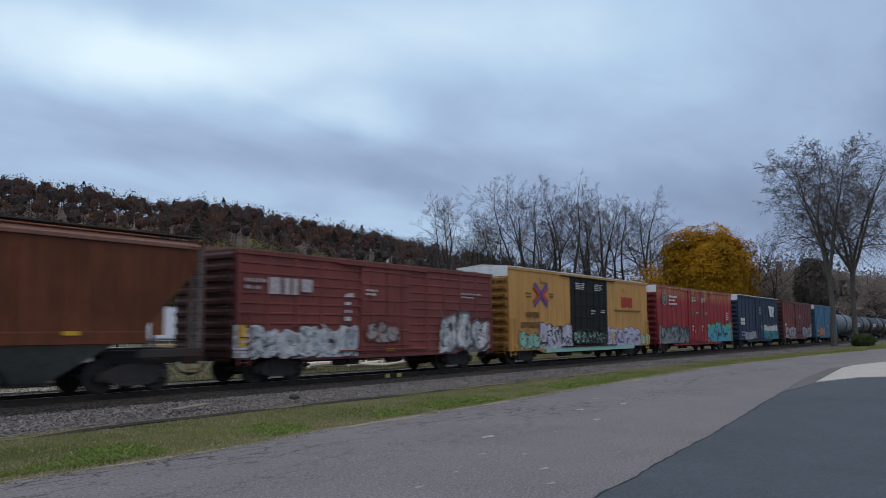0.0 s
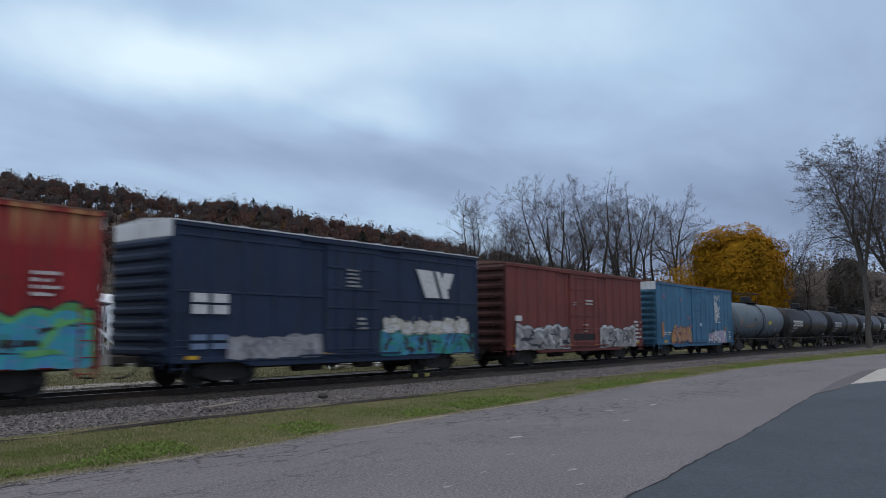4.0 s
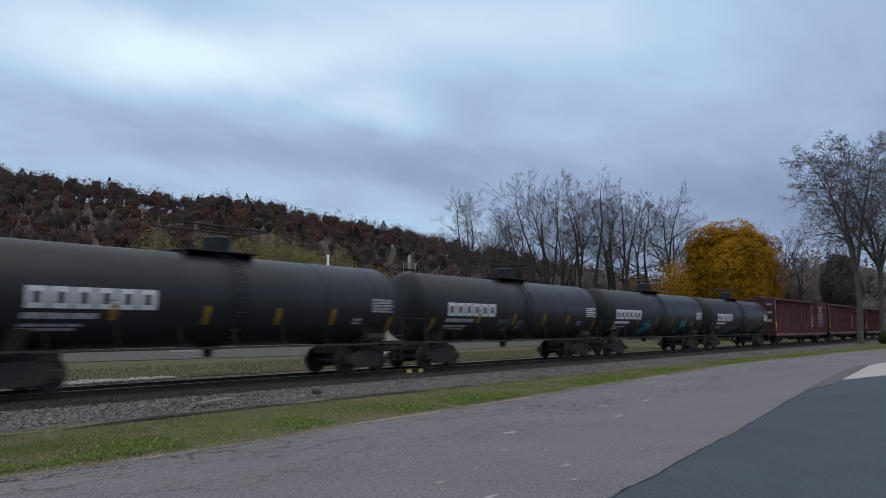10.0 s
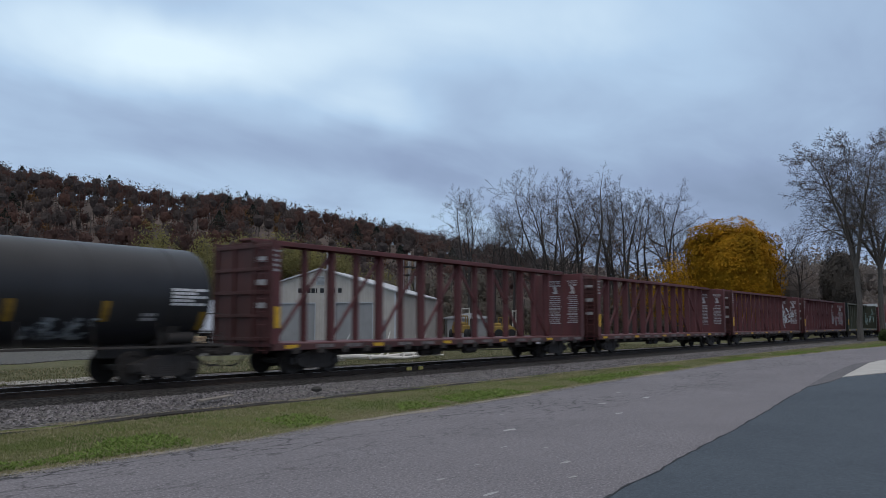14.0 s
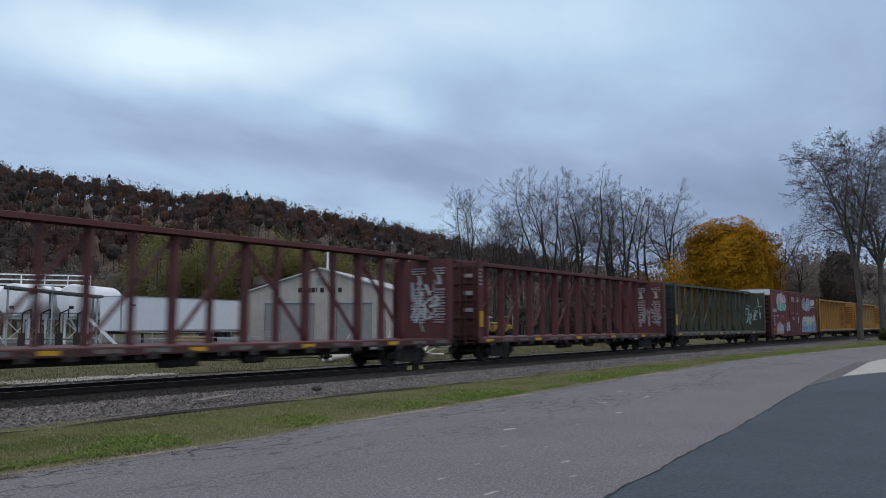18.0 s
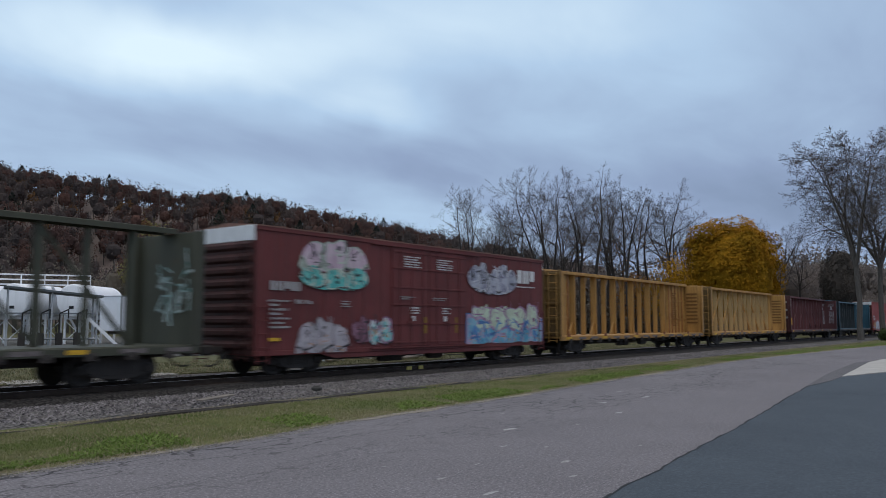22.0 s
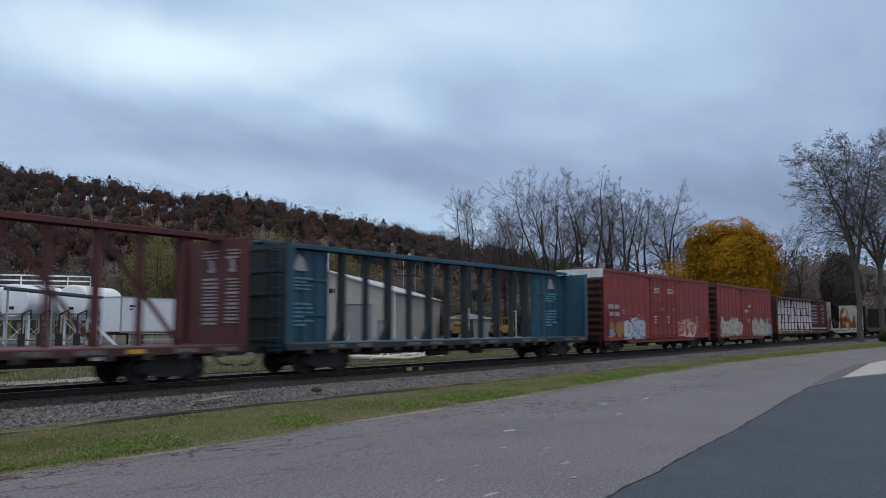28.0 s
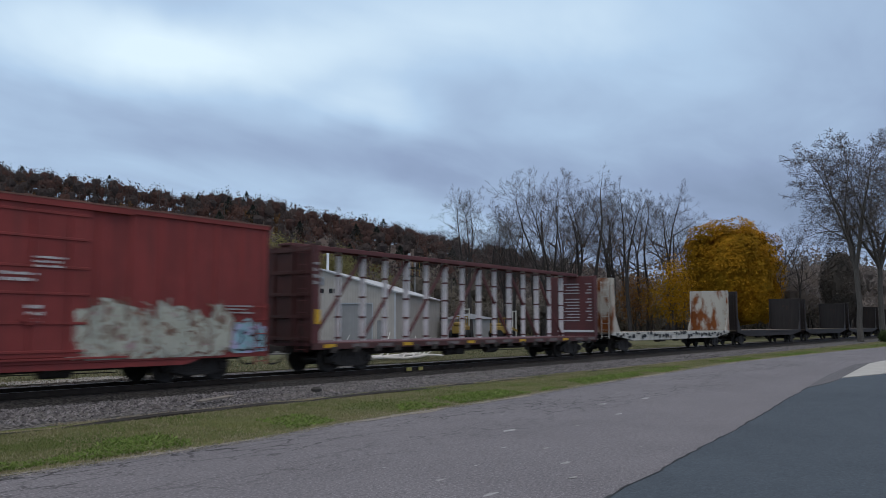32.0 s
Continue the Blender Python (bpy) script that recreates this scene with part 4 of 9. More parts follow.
for i, (b, d, h, k) in enumerate(ROW):
    x, y = bearing(b, d)
    root = thing("tree", "tall bare deciduous tree with fine grey twigs", "tree", "bare trees beyond the track", pose(x, y, -0.1, 0, 0, 67 * i) @ Matrix.Scale(h * (1.04 if 63 < b < 67.4 else 1.06 if b < 59 else 0.97) / 22.0, 4))
    part("trunk", ROW_KIND[k][0], None, root)
    part("crown", ROW_KIND[k][1], None, root, "bare twigs")
    if i in (8, 9, 11, 13, 15):
        pick = ROW_KIND[k][2][np.random.default_rng(i).integers(0, len(ROW_KIND[k][2]), 420)]
        pick = pick[pick[:, 5] < 13]
        part("leaves", leaf_soup("leaves", pick[:, 3:6], 0.3, (0.07, 0.16), M_BRONZE, i), None, root, "few withered leaves")
x, y = bearing(73.2, 120)
leafy_tree(31, x, y, 17.0, 13.6, M_YELLOW, "broad round maple in full golden autumn leaf", 62000, (0.13, 0.25), 0.35, 0.0, clump=0.20, lumps=240, square=0.72, core=0.80)
x, y = bearing(69.3, 112)
leafy_tree(32, x, y, 11.5, 8, M_YELLOW, "smaller tree with thinning golden leaves", 5000, (0.08, 0.18), 0.2, 0.1, clump=0.4)
x, y = bearing(66.8, 122)
leafy_tree(33, x, y, 10, 7, M_BRONZE, "low tree with thin bronze leaves", 2200, (0.1, 0.2), 0.15, 0.1, clump=0.4)
x, y = bearing(79.8, 135)
leafy_tree(34, x, y, 14.2, 6.5, M_OLIVEDARK, "dark round evergreen beyond the bend", 26000, (0.10, 0.20), 0.25, 0.05, clump=0.22, lumps=110, core=0.78)
# two trees on the verge at the far bend of the road
for i, (x, y, h, rx, label) in enumerate(((98.3, 16.0, 24.2, 8.4, "large bare roadside tree with spreading drooping twigs"), (101.5, 14.2, 23.2, 7.6, "large bare roadside tree beside its twin"))):
    lb, tw = ascend(71 + i, h, 0.31, 5, 0.36, 0.42, 1.1, 0.014, 0.02, 0.10, 0.12, 0.60)
    root = thing("tree", label, "tree", "roadside trees", pose(x, y, -0.1, 0, 0, 40 * i))
    part("trunk", soup("trunk", tubes(lb, 7), M_BARK_PALE), None, root)
    part("crown", soup("crown", tubes(tw, 3), M_TWIG), None, root, "bare drooping twigs")
    pick = tw[np.random.default_rng(i).integers(0, len(tw), 1500)]
    part("leaves", leaf_soup("leaves", pick[:, 3:6], 0.15, (0.05, 0.12), M_BROWNLEAF, i), None, root, "few withered leaves")

# a low shrub at the trees' foot
x, y = bearing(82.4, 93)
bush = crown_points(np.random.default_rng(3), 2600, (0, 0), 0.65, 1.25, 0.7, 30, 0.35)
root = thing("shrub", "low green shrub at the foot of the roadside trees", "shrub", "", pose(x, y, -0.1))
part("stems", soup("stems", tubes(np.array([(0, 0, 0, math.cos(a) * 0.6, math.sin(a) * 0.6, 0.9, 0.04, 0.02) for a in range(7)]), 4), M_BARK), None, root)
part("crown", leaf_soup("crown", bush, 0.05, (0.06, 0.14), M_BUSH, 3, bush - [0, 0, 0.65]), None, root)

# ---- woods: ridge and the flats, by leaf colour ----


def woods(name, xy, height, width, mat, n, size, label, conifer=False, seed=1, trunk_mat=None, core=0.5):
    xy = xy[xy[:, 1] > 31]  # clear of the track
    r = np.random.default_rng(seed)
    k = len(xy)
    z0 = hill(xy[:, 0], xy[:, 1]) - 0.6
    h = r.uniform(*height, k)
    w = h * r.uniform(*width, k)
    i = np.repeat(np.arange(k), n)
    d = r.normal(0, 1, (k * n, 3))
    d /= np.linalg.norm(d, axis=1)[:, None]
    if conifer:
        t = r.random(k * n) ** 0.7
        p = np.stack([d[:, 0] * w[i] * 0.5 * (1 - t) * 1.2, d[:, 1] * w[i] * 0.5 * (1 - t) * 1.2, h[i] * (0.15 + 0.85 * t)], -1)
    else:
        lumps = 12
        c = r.normal(0, 1, (k, lumps, 3))
        c *= (r.uniform(0.25, 0.80, (k, lumps)) / np.linalg.norm(c, axis=2))[..., None]
        p = c[i, r.integers(0, lumps, k * n)] + d * (r.uniform(0.20, 0.36, (k, 1))[i] * r.uniform(0.5, 1.25, k * n)[:, None])
        p = np.stack([p[:, 0] * w[i] * 0.5, p[:, 1] * w[i] * 0.5, h[i] * (0.56 + 0.44 * p[:, 2])], -1)
    p += np.stack([xy[i, 0], xy[i, 1], z0[i]], -1)
    q = leaf_quads(p, 0.15, size, seed + 1, None if conifer else d)
    if not conifer and core:
        # the shaded mass inside each crown, faceted and uneven
        b = np.array(ball_quads(3))
        wob = 1 + 0.30 * np.sin(b[None, :, :, :1] * 5.0 + np.arange(k)[:, None, None, None] * 1.7) * np.cos(b[None, :, :, 1:2] * 6.0 + b[None, :, :, 2:] * 5.0 + np.arange(k)[:, None, None, None])
        m = b[None] * core * wob
        s = np.stack([w * 0.5, w * 0.5, h * 0.44], -1)[:, None, None, :]
        m = m * s + np.stack([xy[:, 0], xy[:, 1], z0 + h * 0.56], -1)[:, None, None, :]
        q = np.concatenate([q, m.reshape(-1, 4, 3)])
    me = soup(name, q, mat)
    tagged(new(name, me), label, "woods", kind="stuff")
    if trunk_mat:
        seg = np.zeros((k, 8))
        seg[:, 0:2] = xy
        seg[:, 2] = z0
        seg[:, 3:5] = xy + r.normal(0, 0.5, (k, 2))
        seg[:, 5] = z0 + h * 0.8
        seg[:, 6], seg[:, 7] = 0.22, 0.08
        tagged(new(name + "_trunks", soup(name + "_trunks", tubes(seg, 4), trunk_mat)), "grey trunks among the " + label, "woods", kind="stuff")


def ridge_points(n, seed, smin=-235, smax=30, umin=0.40, umax=1.05):
    r = np.random.default_rng(seed)
    d = RIDGE_B - RIDGE_A
    ln = d.length
    u, s = r.uniform(umin, umax, n), r.uniform(smin, smax, n)
    return np.stack([RIDGE_A.x + d.x * u - d.y / ln * s, RIDGE_A.y + d.y * u + d.x / ln * s], -1)


# russet, umber, brown and thicket colours are paled: distance haze is mixed in
M_RUSSET = foliage("russet_woods", (0.096, 0.062, 0.056), (0.156, 0.084, 0.066), 0.06, each=0.2, through=0.45)
M_UMBER = foliage("umber_woods", (0.088, 0.073, 0.070), (0.130, 0.099, 0.089), 0.06, each=0.2, through=0.45)
M_ORANGE = foliage("orange_woods", (0.13, 0.074, 0.038), (0.20, 0.108, 0.045), 0.09, each=0.25)
M_PINE = foliage("dark_pines", (0.022, 0.029, 0.024), (0.040, 0.048, 0.036), 0.13)
M_HAZEWOOD = foliage("hazed_brown_woods", (0.190, 0.162, 0.148), (0.275, 0.228, 0.198), 0.10, each=0.2, through=0.5)
M_GREYWOOD = foliage("leafless_woods", (0.085, 0.073, 0.070), (0.135, 0.115, 0.106), 0.13)
M_THICKET = foliage("hazed_thicket", (0.165, 0.143, 0.120), (0.225, 0.193, 0.155), 0.08, each=0.15, through=0.5)
woods("russet_woods", ridge_points(1350, 1), (9, 17.5), (0.50, 0.80), M_RUSSET, 120, (0.26, 0.56), "russet oak woods on the ridge", seed=11, trunk_mat=M_BARK, core=0.38)
woods("umber_woods", ridge_points(1350, 2), (9, 17.5), (0.50, 0.80), M_UMBER, 120, (0.26, 0.56), "dull brown woods on the ridge", seed=12, trunk_mat=M_BARK, core=0.36)
woods("orange_woods", ridge_points(170, 3, -220, -20), (7, 11), (0.7, 1.0), M_ORANGE, 210, (0.26, 0.5), "scattered orange trees on the ridge", seed=13, core=0.42)
woods("pine_woods", ridge_points(80, 4), (10, 15), (0.75, 1.0), M_PINE, 420, (0.25, 0.5), "dark pines among the ridge woods", True, seed=14)
woods("leafless_woods", ridge_points(700, 5), (11, 18), (0.5, 0.75), M_GREYWOOD, 60, (0.10, 0.26), "leafless grey trees on the ridge", seed=15, trunk_mat=M_BARK_PALE, core=0)


def belt(n, b0, b1, d0, d1, seed):
    r = np.random.default_rng(seed)
    b, d = np.radians(r.uniform(b0, b1, n)), r.uniform(d0, d1, n)
    return np.stack([d * np.sin(b), d * np.cos(b)], -1)


woods("valley_thicket", belt(330, 18, 57, 150, 230, 6), (11, 17), (0.5, 0.75), M_THICKET, 170, (0.16, 0.38), "brown thicket at the ridge's foot", seed=16, trunk_mat=M_BARK_PALE, core=0.3)
woods("valley_willows", belt(26, 33.5, 46, 150, 172, 7), (18.5, 22), (0.6, 0.85), M_OLIVE, 2400, (0.14, 0.30), "yellow-green trees at the ridge's foot", seed=17, trunk_mat=M_BARK, core=0)
woods("valley_saplings", belt(26, 44, 51, 150, 185, 71), (10, 14.5), (0.6, 0.9), M_OLIVE, 1500, (0.12, 0.28), "low yellow-green trees at the ridge's foot", seed=21, trunk_mat=M_BARK, core=0)
woods("bottom_woods", belt(360, 57, 90, 190, 300, 8), (8, 12), (0.7, 1.0), M_HAZEWOOD, 150, (0.20, 0.42), "brown leafless bottomland woods", seed=18, trunk_mat=M_BARK_PALE, core=0.5)
woods("bottom_brush", belt(500, 51, 84, 125, 170, 9), (3.5, 9), (0.8, 1.2), M_THICKET, 120, (0.10, 0.26), "grey brush under the bare trees", seed=19, trunk_mat=M_BARK_PALE, core=0.25)


def strip(n, x0, x1, seed):
    r = np.random.default_rng(seed)
    return np.stack([r.uniform(x0, x1, n), r.uniform(32, 80, n)], -1)


for k_, (n_, xa_, xb_, h_) in enumerate(((110, 132, 200, (12, 17.5)), (150, 200, 310, (17, 25)), (160, 310, 520, (23, 31)))):
    woods("trackside_woods", strip(n_, xa_, xb_, 40 + k_), h_, (0.6, 0.9), M_HAZEWOOD, 260, (0.24, 0.52), "dim brown woods along the far track", seed=50 + k_, trunk_mat=M_BARK, core=0.3)
woods("roadside_thicket", belt(190, 75.6, 92, 140, 210, 10), (11, 17), (0.5, 0.8), M_HAZEWOOD, 520, (0.12, 0.28), "dim brown thicket beyond the road's bend", seed=20, trunk_mat=M_BARK)

M_SOOTWHITE = plain("sooty_stencil", (0.17, 0.145, 0.14), 0.8, 0.5, 6)
# ---- freight cars: local x along the train, -y towards the road, z from the rail head ----
HALF = 1.50  # half width of a car over its posts


def wheel_geo():
    prof = [(-0.07, 0.49), (-0.045, 0.49), (-0.035, 0.462), (0.055, 0.452), (0.07, 0.44), (0.06, 0.36), (0.03, 0.33), (0.03, 0.17), (0.075, 0.14), (0.085, 0.0)]
    return Geo().lathe(prof, (0, 0, 0), "y", 28)


def side_frame_geo():
    g = Geo()
    poly = [(-1.15, 0.56), (-1.12, 0.34), (-0.78, 0.30), (-0.42, 0.20), (0.42, 0.20), (0.78, 0.30), (1.12, 0.34), (1.15, 0.56), (0.70, 0.70), (0.30, 0.80), (-0.30, 0.80), (-0.70, 0.70)]
    g.prism(poly, -0.08, 0.08)
    for sx in (-1, 1):
        g.box(sx * 0.89 - 0.16, sx * 0.89 + 0.16, -0.12, 0.06, 0.34, 0.60, 0.03)
        g.tube((sx * 0.89, -0.20, 0.46), (sx * 0.89, -0.08, 0.46), 0.10, 0.13, 12)
        g.box(sx * 0.36 - 0.05, sx * 0.36 + 0.05, -0.11, 0.1, 0.30, 0.72, 0.015)
    return g


def spring_geo():
    return Geo().lathe([(0.28 + 0.03 * j, 0.075 if j % 2 else 0.062) for j in range(9)], (0, -0.02, 0), "z", 10)


ME_WHEEL = wheel_geo().mesh("wheel", M_WHEEL, True)
ME_SIDE = side_frame_geo().mesh("side_frame", M_STEEL)
ME_SPRING = spring_geo().mesh("spring", M_STEEL, True)
ME_AXLE = Geo().tube((0, -0.72, 0), (0, 0.72, 0), 0.08, 0.08, 10).mesh("axle", M_STEEL)
ME_BOLSTER = Geo().box(-0.20, 0.20, -1.02, 1.02, 0.48, 0.74, 0.03).tube((0, 0, 0.7), (0, 0, 0.86), 0.2, 0.2, 14).box(-0.9, -0.78, -0.75, 0.75, 0.36, 0.46).box(0.78, 0.9, -0.75, 0.75, 0.36, 0.46).mesh("truck", M_STEEL)
ME_COUPLER = Geo().box(0, 0.62, -0.09, 0.09, 0.77, 0.95, 0.02).box(0.50, 0.86, -0.17, 0.13, 0.70, 1.0, 0.05).box(0.74, 0.96, 0.02, 0.15, 0.72, 0.98, 0.03).mesh("coupler", M_STEEL)


def hose_mesh():
    g = Geo()
    pts = [Vector((0.0, 0.32, 0.85)), Vector((0.25, 0.33, 0.62)), Vector((0.5, 0.34, 0.42)), Vector((0.75, 0.34, 0.36)), Vector((0.98, 0.34, 0.38))]
    g.path(pts, [0.028] * len(pts), 6)
    return g.mesh("brake_hose", M_RUBBER, True)


ME_HOSE = hose_mesh()
TURN = Matrix.Rotation(math.pi, 4, "Z")


def running_gear(car, L, truck_at, pocket=None):
    """Trucks with wheels, couplers and hoses. truck_at: distance of a truck's centre from the car's."""
    for sx in (-1, 1):
        tr = part("truck", ME_BOLSTER, None, car, "dark cast-steel truck", at=pose(sx * truck_at, 0, 0))
        for ax in (-0.89, 0.89):
            part("axle", ME_AXLE, None, tr, at=pose(ax, 0, 0.457))
            for sy in (-1, 1):
                part("wheel", ME_WHEEL, None, tr, at=pose(ax, sy * 0.755, 0.457) @ (TURN if sy < 0 else Matrix()))
        for sy in (-1, 1):
            part("side_frame", ME_SIDE, None, tr, at=pose(0, sy * 1.0, 0) @ (Matrix() if sy < 0 else TURN))
            for sp in (-0.18, 0.0, 0.18):
                part("spring", ME_SPRING, None, tr, at=pose(sp, sy * 1.0, 0))
        part("coupler", ME_COUPLER, None, car, at=pose(sx * (L / 2 - (pocket or 0.05)), 0, 0) @ (Matrix() if sx > 0 else TURN))
        part("brake_hose", ME_HOSE, None, car, at=pose(sx * (L / 2 - 0.02), 0, 0) @ (Matrix() if sx > 0 else TURN))


LADDERS = {}


def ladder(car, x, y, z0, z1, mat, face="side", width=0.46):
    """Grab irons: two stiles with rungs, on a side (-y/+y) or on an end (x)."""
    key = (round(z1 - z0, 1), face, mat.name, width)
    if key not in LADDERS:
        g = Geo()
        h = round(z1 - z0, 1)
        n = max(2, int(h / 0.38))
        if face == "side":
            for i in range(n + 1):
                g.tube((-width / 2, 0, h * i / n), (width / 2, 0, h * i / n), 0.014, 0.014, 5)
            for s in (-1, 1):
                g.box(s * width / 2 - 0.02, s * width / 2 + 0.02, -0.015, 0.015, -0.1, h + 0.1)
        else:
            for i in range(n + 1):
                g.tube((0, -width / 2, h * i / n), (0, width / 2, h * i / n), 0.014, 0.014, 5)
            for s in (-1, 1):
                g.box(-0.015, 0.015, s * width / 2 - 0.02, s * width / 2 + 0.02, -0.1, h + 0.1)
        LADDERS[key] = g.mesh("ladder", mat)
    return part("ladder", LADDERS[key], None, car, at=pose(x, y, z0))


def bars(car, x, z, w, h, rows, mat, y=-HALF - 0.028, seed=0, name="lettering"):
    """Unreadable lettering as plain bars of its size, broken as the characters are."""
    rnd = random.Random(seed + int(x * 10))
    g = Geo()
    rh = h / rows
    cw = max(0.05, min(rh * 0.62, w / 3))
    for r in range(rows):
        zz = z + h - (r + 1) * rh
        end = x + w * (1 if r % 2 == 0 else rnd.uniform(0.6, 1))
        x0 = x
        while x0 < end - cw * 0.5:
            l = min(cw * rnd.choice((0.6, 0.75, 0.75, 1.6)), end - x0)
            g.box(x0, x0 + l, y - 0.004, y + 0.02, zz + rh * 0.24, zz + rh * rnd.choice((0.76, 0.76, 0.62)))
            x0 += l + cw * (0.42 if rnd.random() < 0.82 else 1.0)
    return tagged(part(name, g, mat, car), kind="stuff")


def block_word(car, x, z, w, h, n, mat, y=-HALF - 0.028, name="logo"):
    """A brand mark as plain upright blocks, each with one slit."""
    g = Geo()
    cw = w / n
    for i in range(n):
        a, b = x + i * cw + cw * 0.06, x + (i + 1) * cw - cw * 0.06
        m = a + (b - a) * (0.36 if i % 2 else 0.62)
        s = (b - a) * 0.09
        g.box(a, m - s, y - 0.004, y + 0.02, z, z + h)
        g.box(m + s, b, y - 0.004, y + 0.02, z + (0.2 * h if i % 3 == 1 else 0), z + h)
    return part(name, g, mat, car)


SPRAY = {}


def spray(cols):
    """Spray paint that drifts between colours."""
    if cols not in SPRAY:
        k = Nodes("spray_paint")
        base = k.mix(k.ramp(k.noise(2.3, 3, 0.6, None, True, 0.8), 0.44, 0.54), cols[0], cols[1])
        if len(cols) > 2:
            base = k.mix(k.ramp(k.noise(2.6, 3, 0.6, (1.3, 1, 0.8), True, 1.2), 0.54, 0.60), base, cols[2])
        if len(cols) > 3:
            base = k.mix(k.ramp(k.noise(3.3, 3, 0.6, (0.8, 1, 1.3), True, 1.0), 0.60, 0.65), base, cols[3])
        base = k.mix(k.mul(k.ramp(k.noise(2.0, 5, 0.6, (2.4, 2.4, 0.16)), 0.5, 0.8), 0.45), base, (0.06, 0.05, 0.045))
        SPRAY[cols] = k.done(base, 0.65, 0, 0.25)
    return SPRAY[cols]


def blob(rnd, cx, cz, rx, rz, n=18, rough=0.16, square=0.55):
    out = []
    ph = [rnd.uniform(0, 6.28) for _ in range(3)]
    for i in range(n):
        a = 2 * math.pi * i / n
        c, s = math.cos(a), math.sin(a)
        k = (abs(c) ** 3 + abs(s) ** 3) ** (-1 / 3) * square + (1 - square)
        k *= 1 + rough * (0.6 * math.sin(3 * a + ph[0]) + 0.5 * math.sin(5 * a + ph[1]) + 0.3 * math.sin(8 * a + ph[2]))
        out.append((cx + rx * k * c, cz + rz * k * s))
    return out


def graffiti(car, x0, x1, z0, z1, cols, outline, seed, letters=5, strokes=None, y=-HALF - 0.032, label="spray-painted graffiti", scribble=False, form=""):
    """Tangled angular sprayed shapes on a ragged patch of undercoat, with thin lines and drips; each a thin skin."""
    rnd = random.Random(seed)
    g = Geo()
    w, h = (x1 - x0) / letters, z1 - z0
    depth = [y]

    def skin(mi, pts):
        depth[0] -= 0.00022
        g.mi = mi
        out = []
        for px, pz in pts:
            u = min(1.0, abs((px - (x0 + x1) / 2) / ((x1 - x0) / 2 + 0.04)))
            e = math.sqrt(max(0.0, 1 - u ** 2.6))
            if form == "hump":
                pz = min(pz, z0 + h * (0.15 + 0.85 * e))
            elif form == "bubble":
                m_ = (z0 + z1) / 2
                pz = min(max(pz, m_ - h * 0.5 * e - 0.02), m_ + h * 0.5 * e + 0.02)
            out.append((px, depth[0], pz))
        g.face(out)

    def bar(mi, p, q, t, flare=1.0):
        d = Vector((q[0] - p[0], q[1] - p[1]))
        if d.length < 1e-3:
            return
        n = Vector((-d.y, d.x)).normalized() * t
        e = d.normalized() * t * 0.6
        clip = lambda a, b: (min(max(a, x0 - 0.05), x1 + 0.05), min(max(b, z0 - 0.02), z1 + 0.04))
        skin(mi, [clip(p[0] - e.x + n.x, p[1] - e.y + n.y), clip(q[0] + e.x * 0.4 + n.x * flare, q[1] + e.y * 0.4 + n.y * flare), clip(q[0] + e.x - n.x * flare, q[1] + e.y - n.y * flare), clip(p[0] - e.x * 0.4 - n.x, p[1] - e.y * 0.4 - n.y)])

    # either thin scrawls, or a row of fat outlined letters with inner strokes over a patchy undercoat
    if scribble:
        for _ in range(int(9 * letters * max(1.0, h))):
            ax, az = rnd.uniform(x0, x1), rnd.uniform(z0, z1)
            bx, bz = min(max(ax + rnd.uniform(-0.5, 0.5), x0), x1), min(max(az + rnd.uniform(-0.6, 0.6), z0), z1)
            cx, cz_ = min(max(bx + rnd.uniform(-0.4, 0.4), x0), x1), min(max(bz + rnd.uniform(-0.4, 0.4), z0), z1)
            t_ = rnd.uniform(0.025, 0.07)
            bar(1, (ax, az), (bx, bz), t_)
            bar(1, (bx, bz), (cx, cz_), t_)
        letters = 0
    hug = lambda poly: [(min(max(a, x0 - 0.08), x1 + 0.08), min(max(b, z0 - 0.04), z1 + 0.06)) for a, b in poly]
    for k in range(0 if scribble else max(4, int((x1 - x0) / 0.42))):
        cx, cz_ = x0 + (x1 - x0) * (k + rnd.random()) / max(4, int((x1 - x0) / 0.42)), z0 + h * rnd.uniform(0.15, 0.5)
        skin(rnd.choice((1, 1, 0)), hug(blob(rnd, cx, cz_, rnd.uniform(0.3, 0.6), h * rnd.uniform(0.2, 0.45), 13, 0.24)))
    if form == "band":
        n_ = max(12, int((x1 - x0) * 9))
        lob, ph_ = max(2.0, (x1 - x0) / 0.95), rnd.uniform(0, 3)
        top = lambda f, k: z0 + h * k * (0.80 + 0.12 * abs(math.sin(f * lob * math.pi + ph_)) + 0.08 * math.sin(f * lob * 1.7 + ph_))
        for mi_, k_, in_ in ((2, 1.04, -0.06), (0, 1.0, 0.0), (1, 0.88, 0.10)):
            xa_, xb_ = x0 + in_, x1 - in_
            side = lambda f: 0.12 * math.sin(f * 9 + ph_)
            skin(mi_, [(xa_ + side(0.3), z0), (xb_ + side(0.6), z0)] + [(xb_ + (xa_ - xb_) * j / n_ + side(j / n_) * 0.3, top(1 - j / n_, k_)) for j in range(n_ + 1)])
        for j in range(int(letters * 6)):
            # angular shards that slant to and fro through the letters
            cx, cz_ = x0 + (x1 - x0) * (j + rnd.random()) / (letters * 6), z0 + h * rnd.uniform(0.12, 0.72)
            a, ln, t_ = rnd.choice((0.7, 1.1, 1.9, 2.4, 0.1)) + rnd.uniform(-0.2, 0.2), h * rnd.uniform(0.12, 0.30), rnd.uniform(0.03, 0.10)
            m_ = rnd.choice((2, 2, 0, 1))
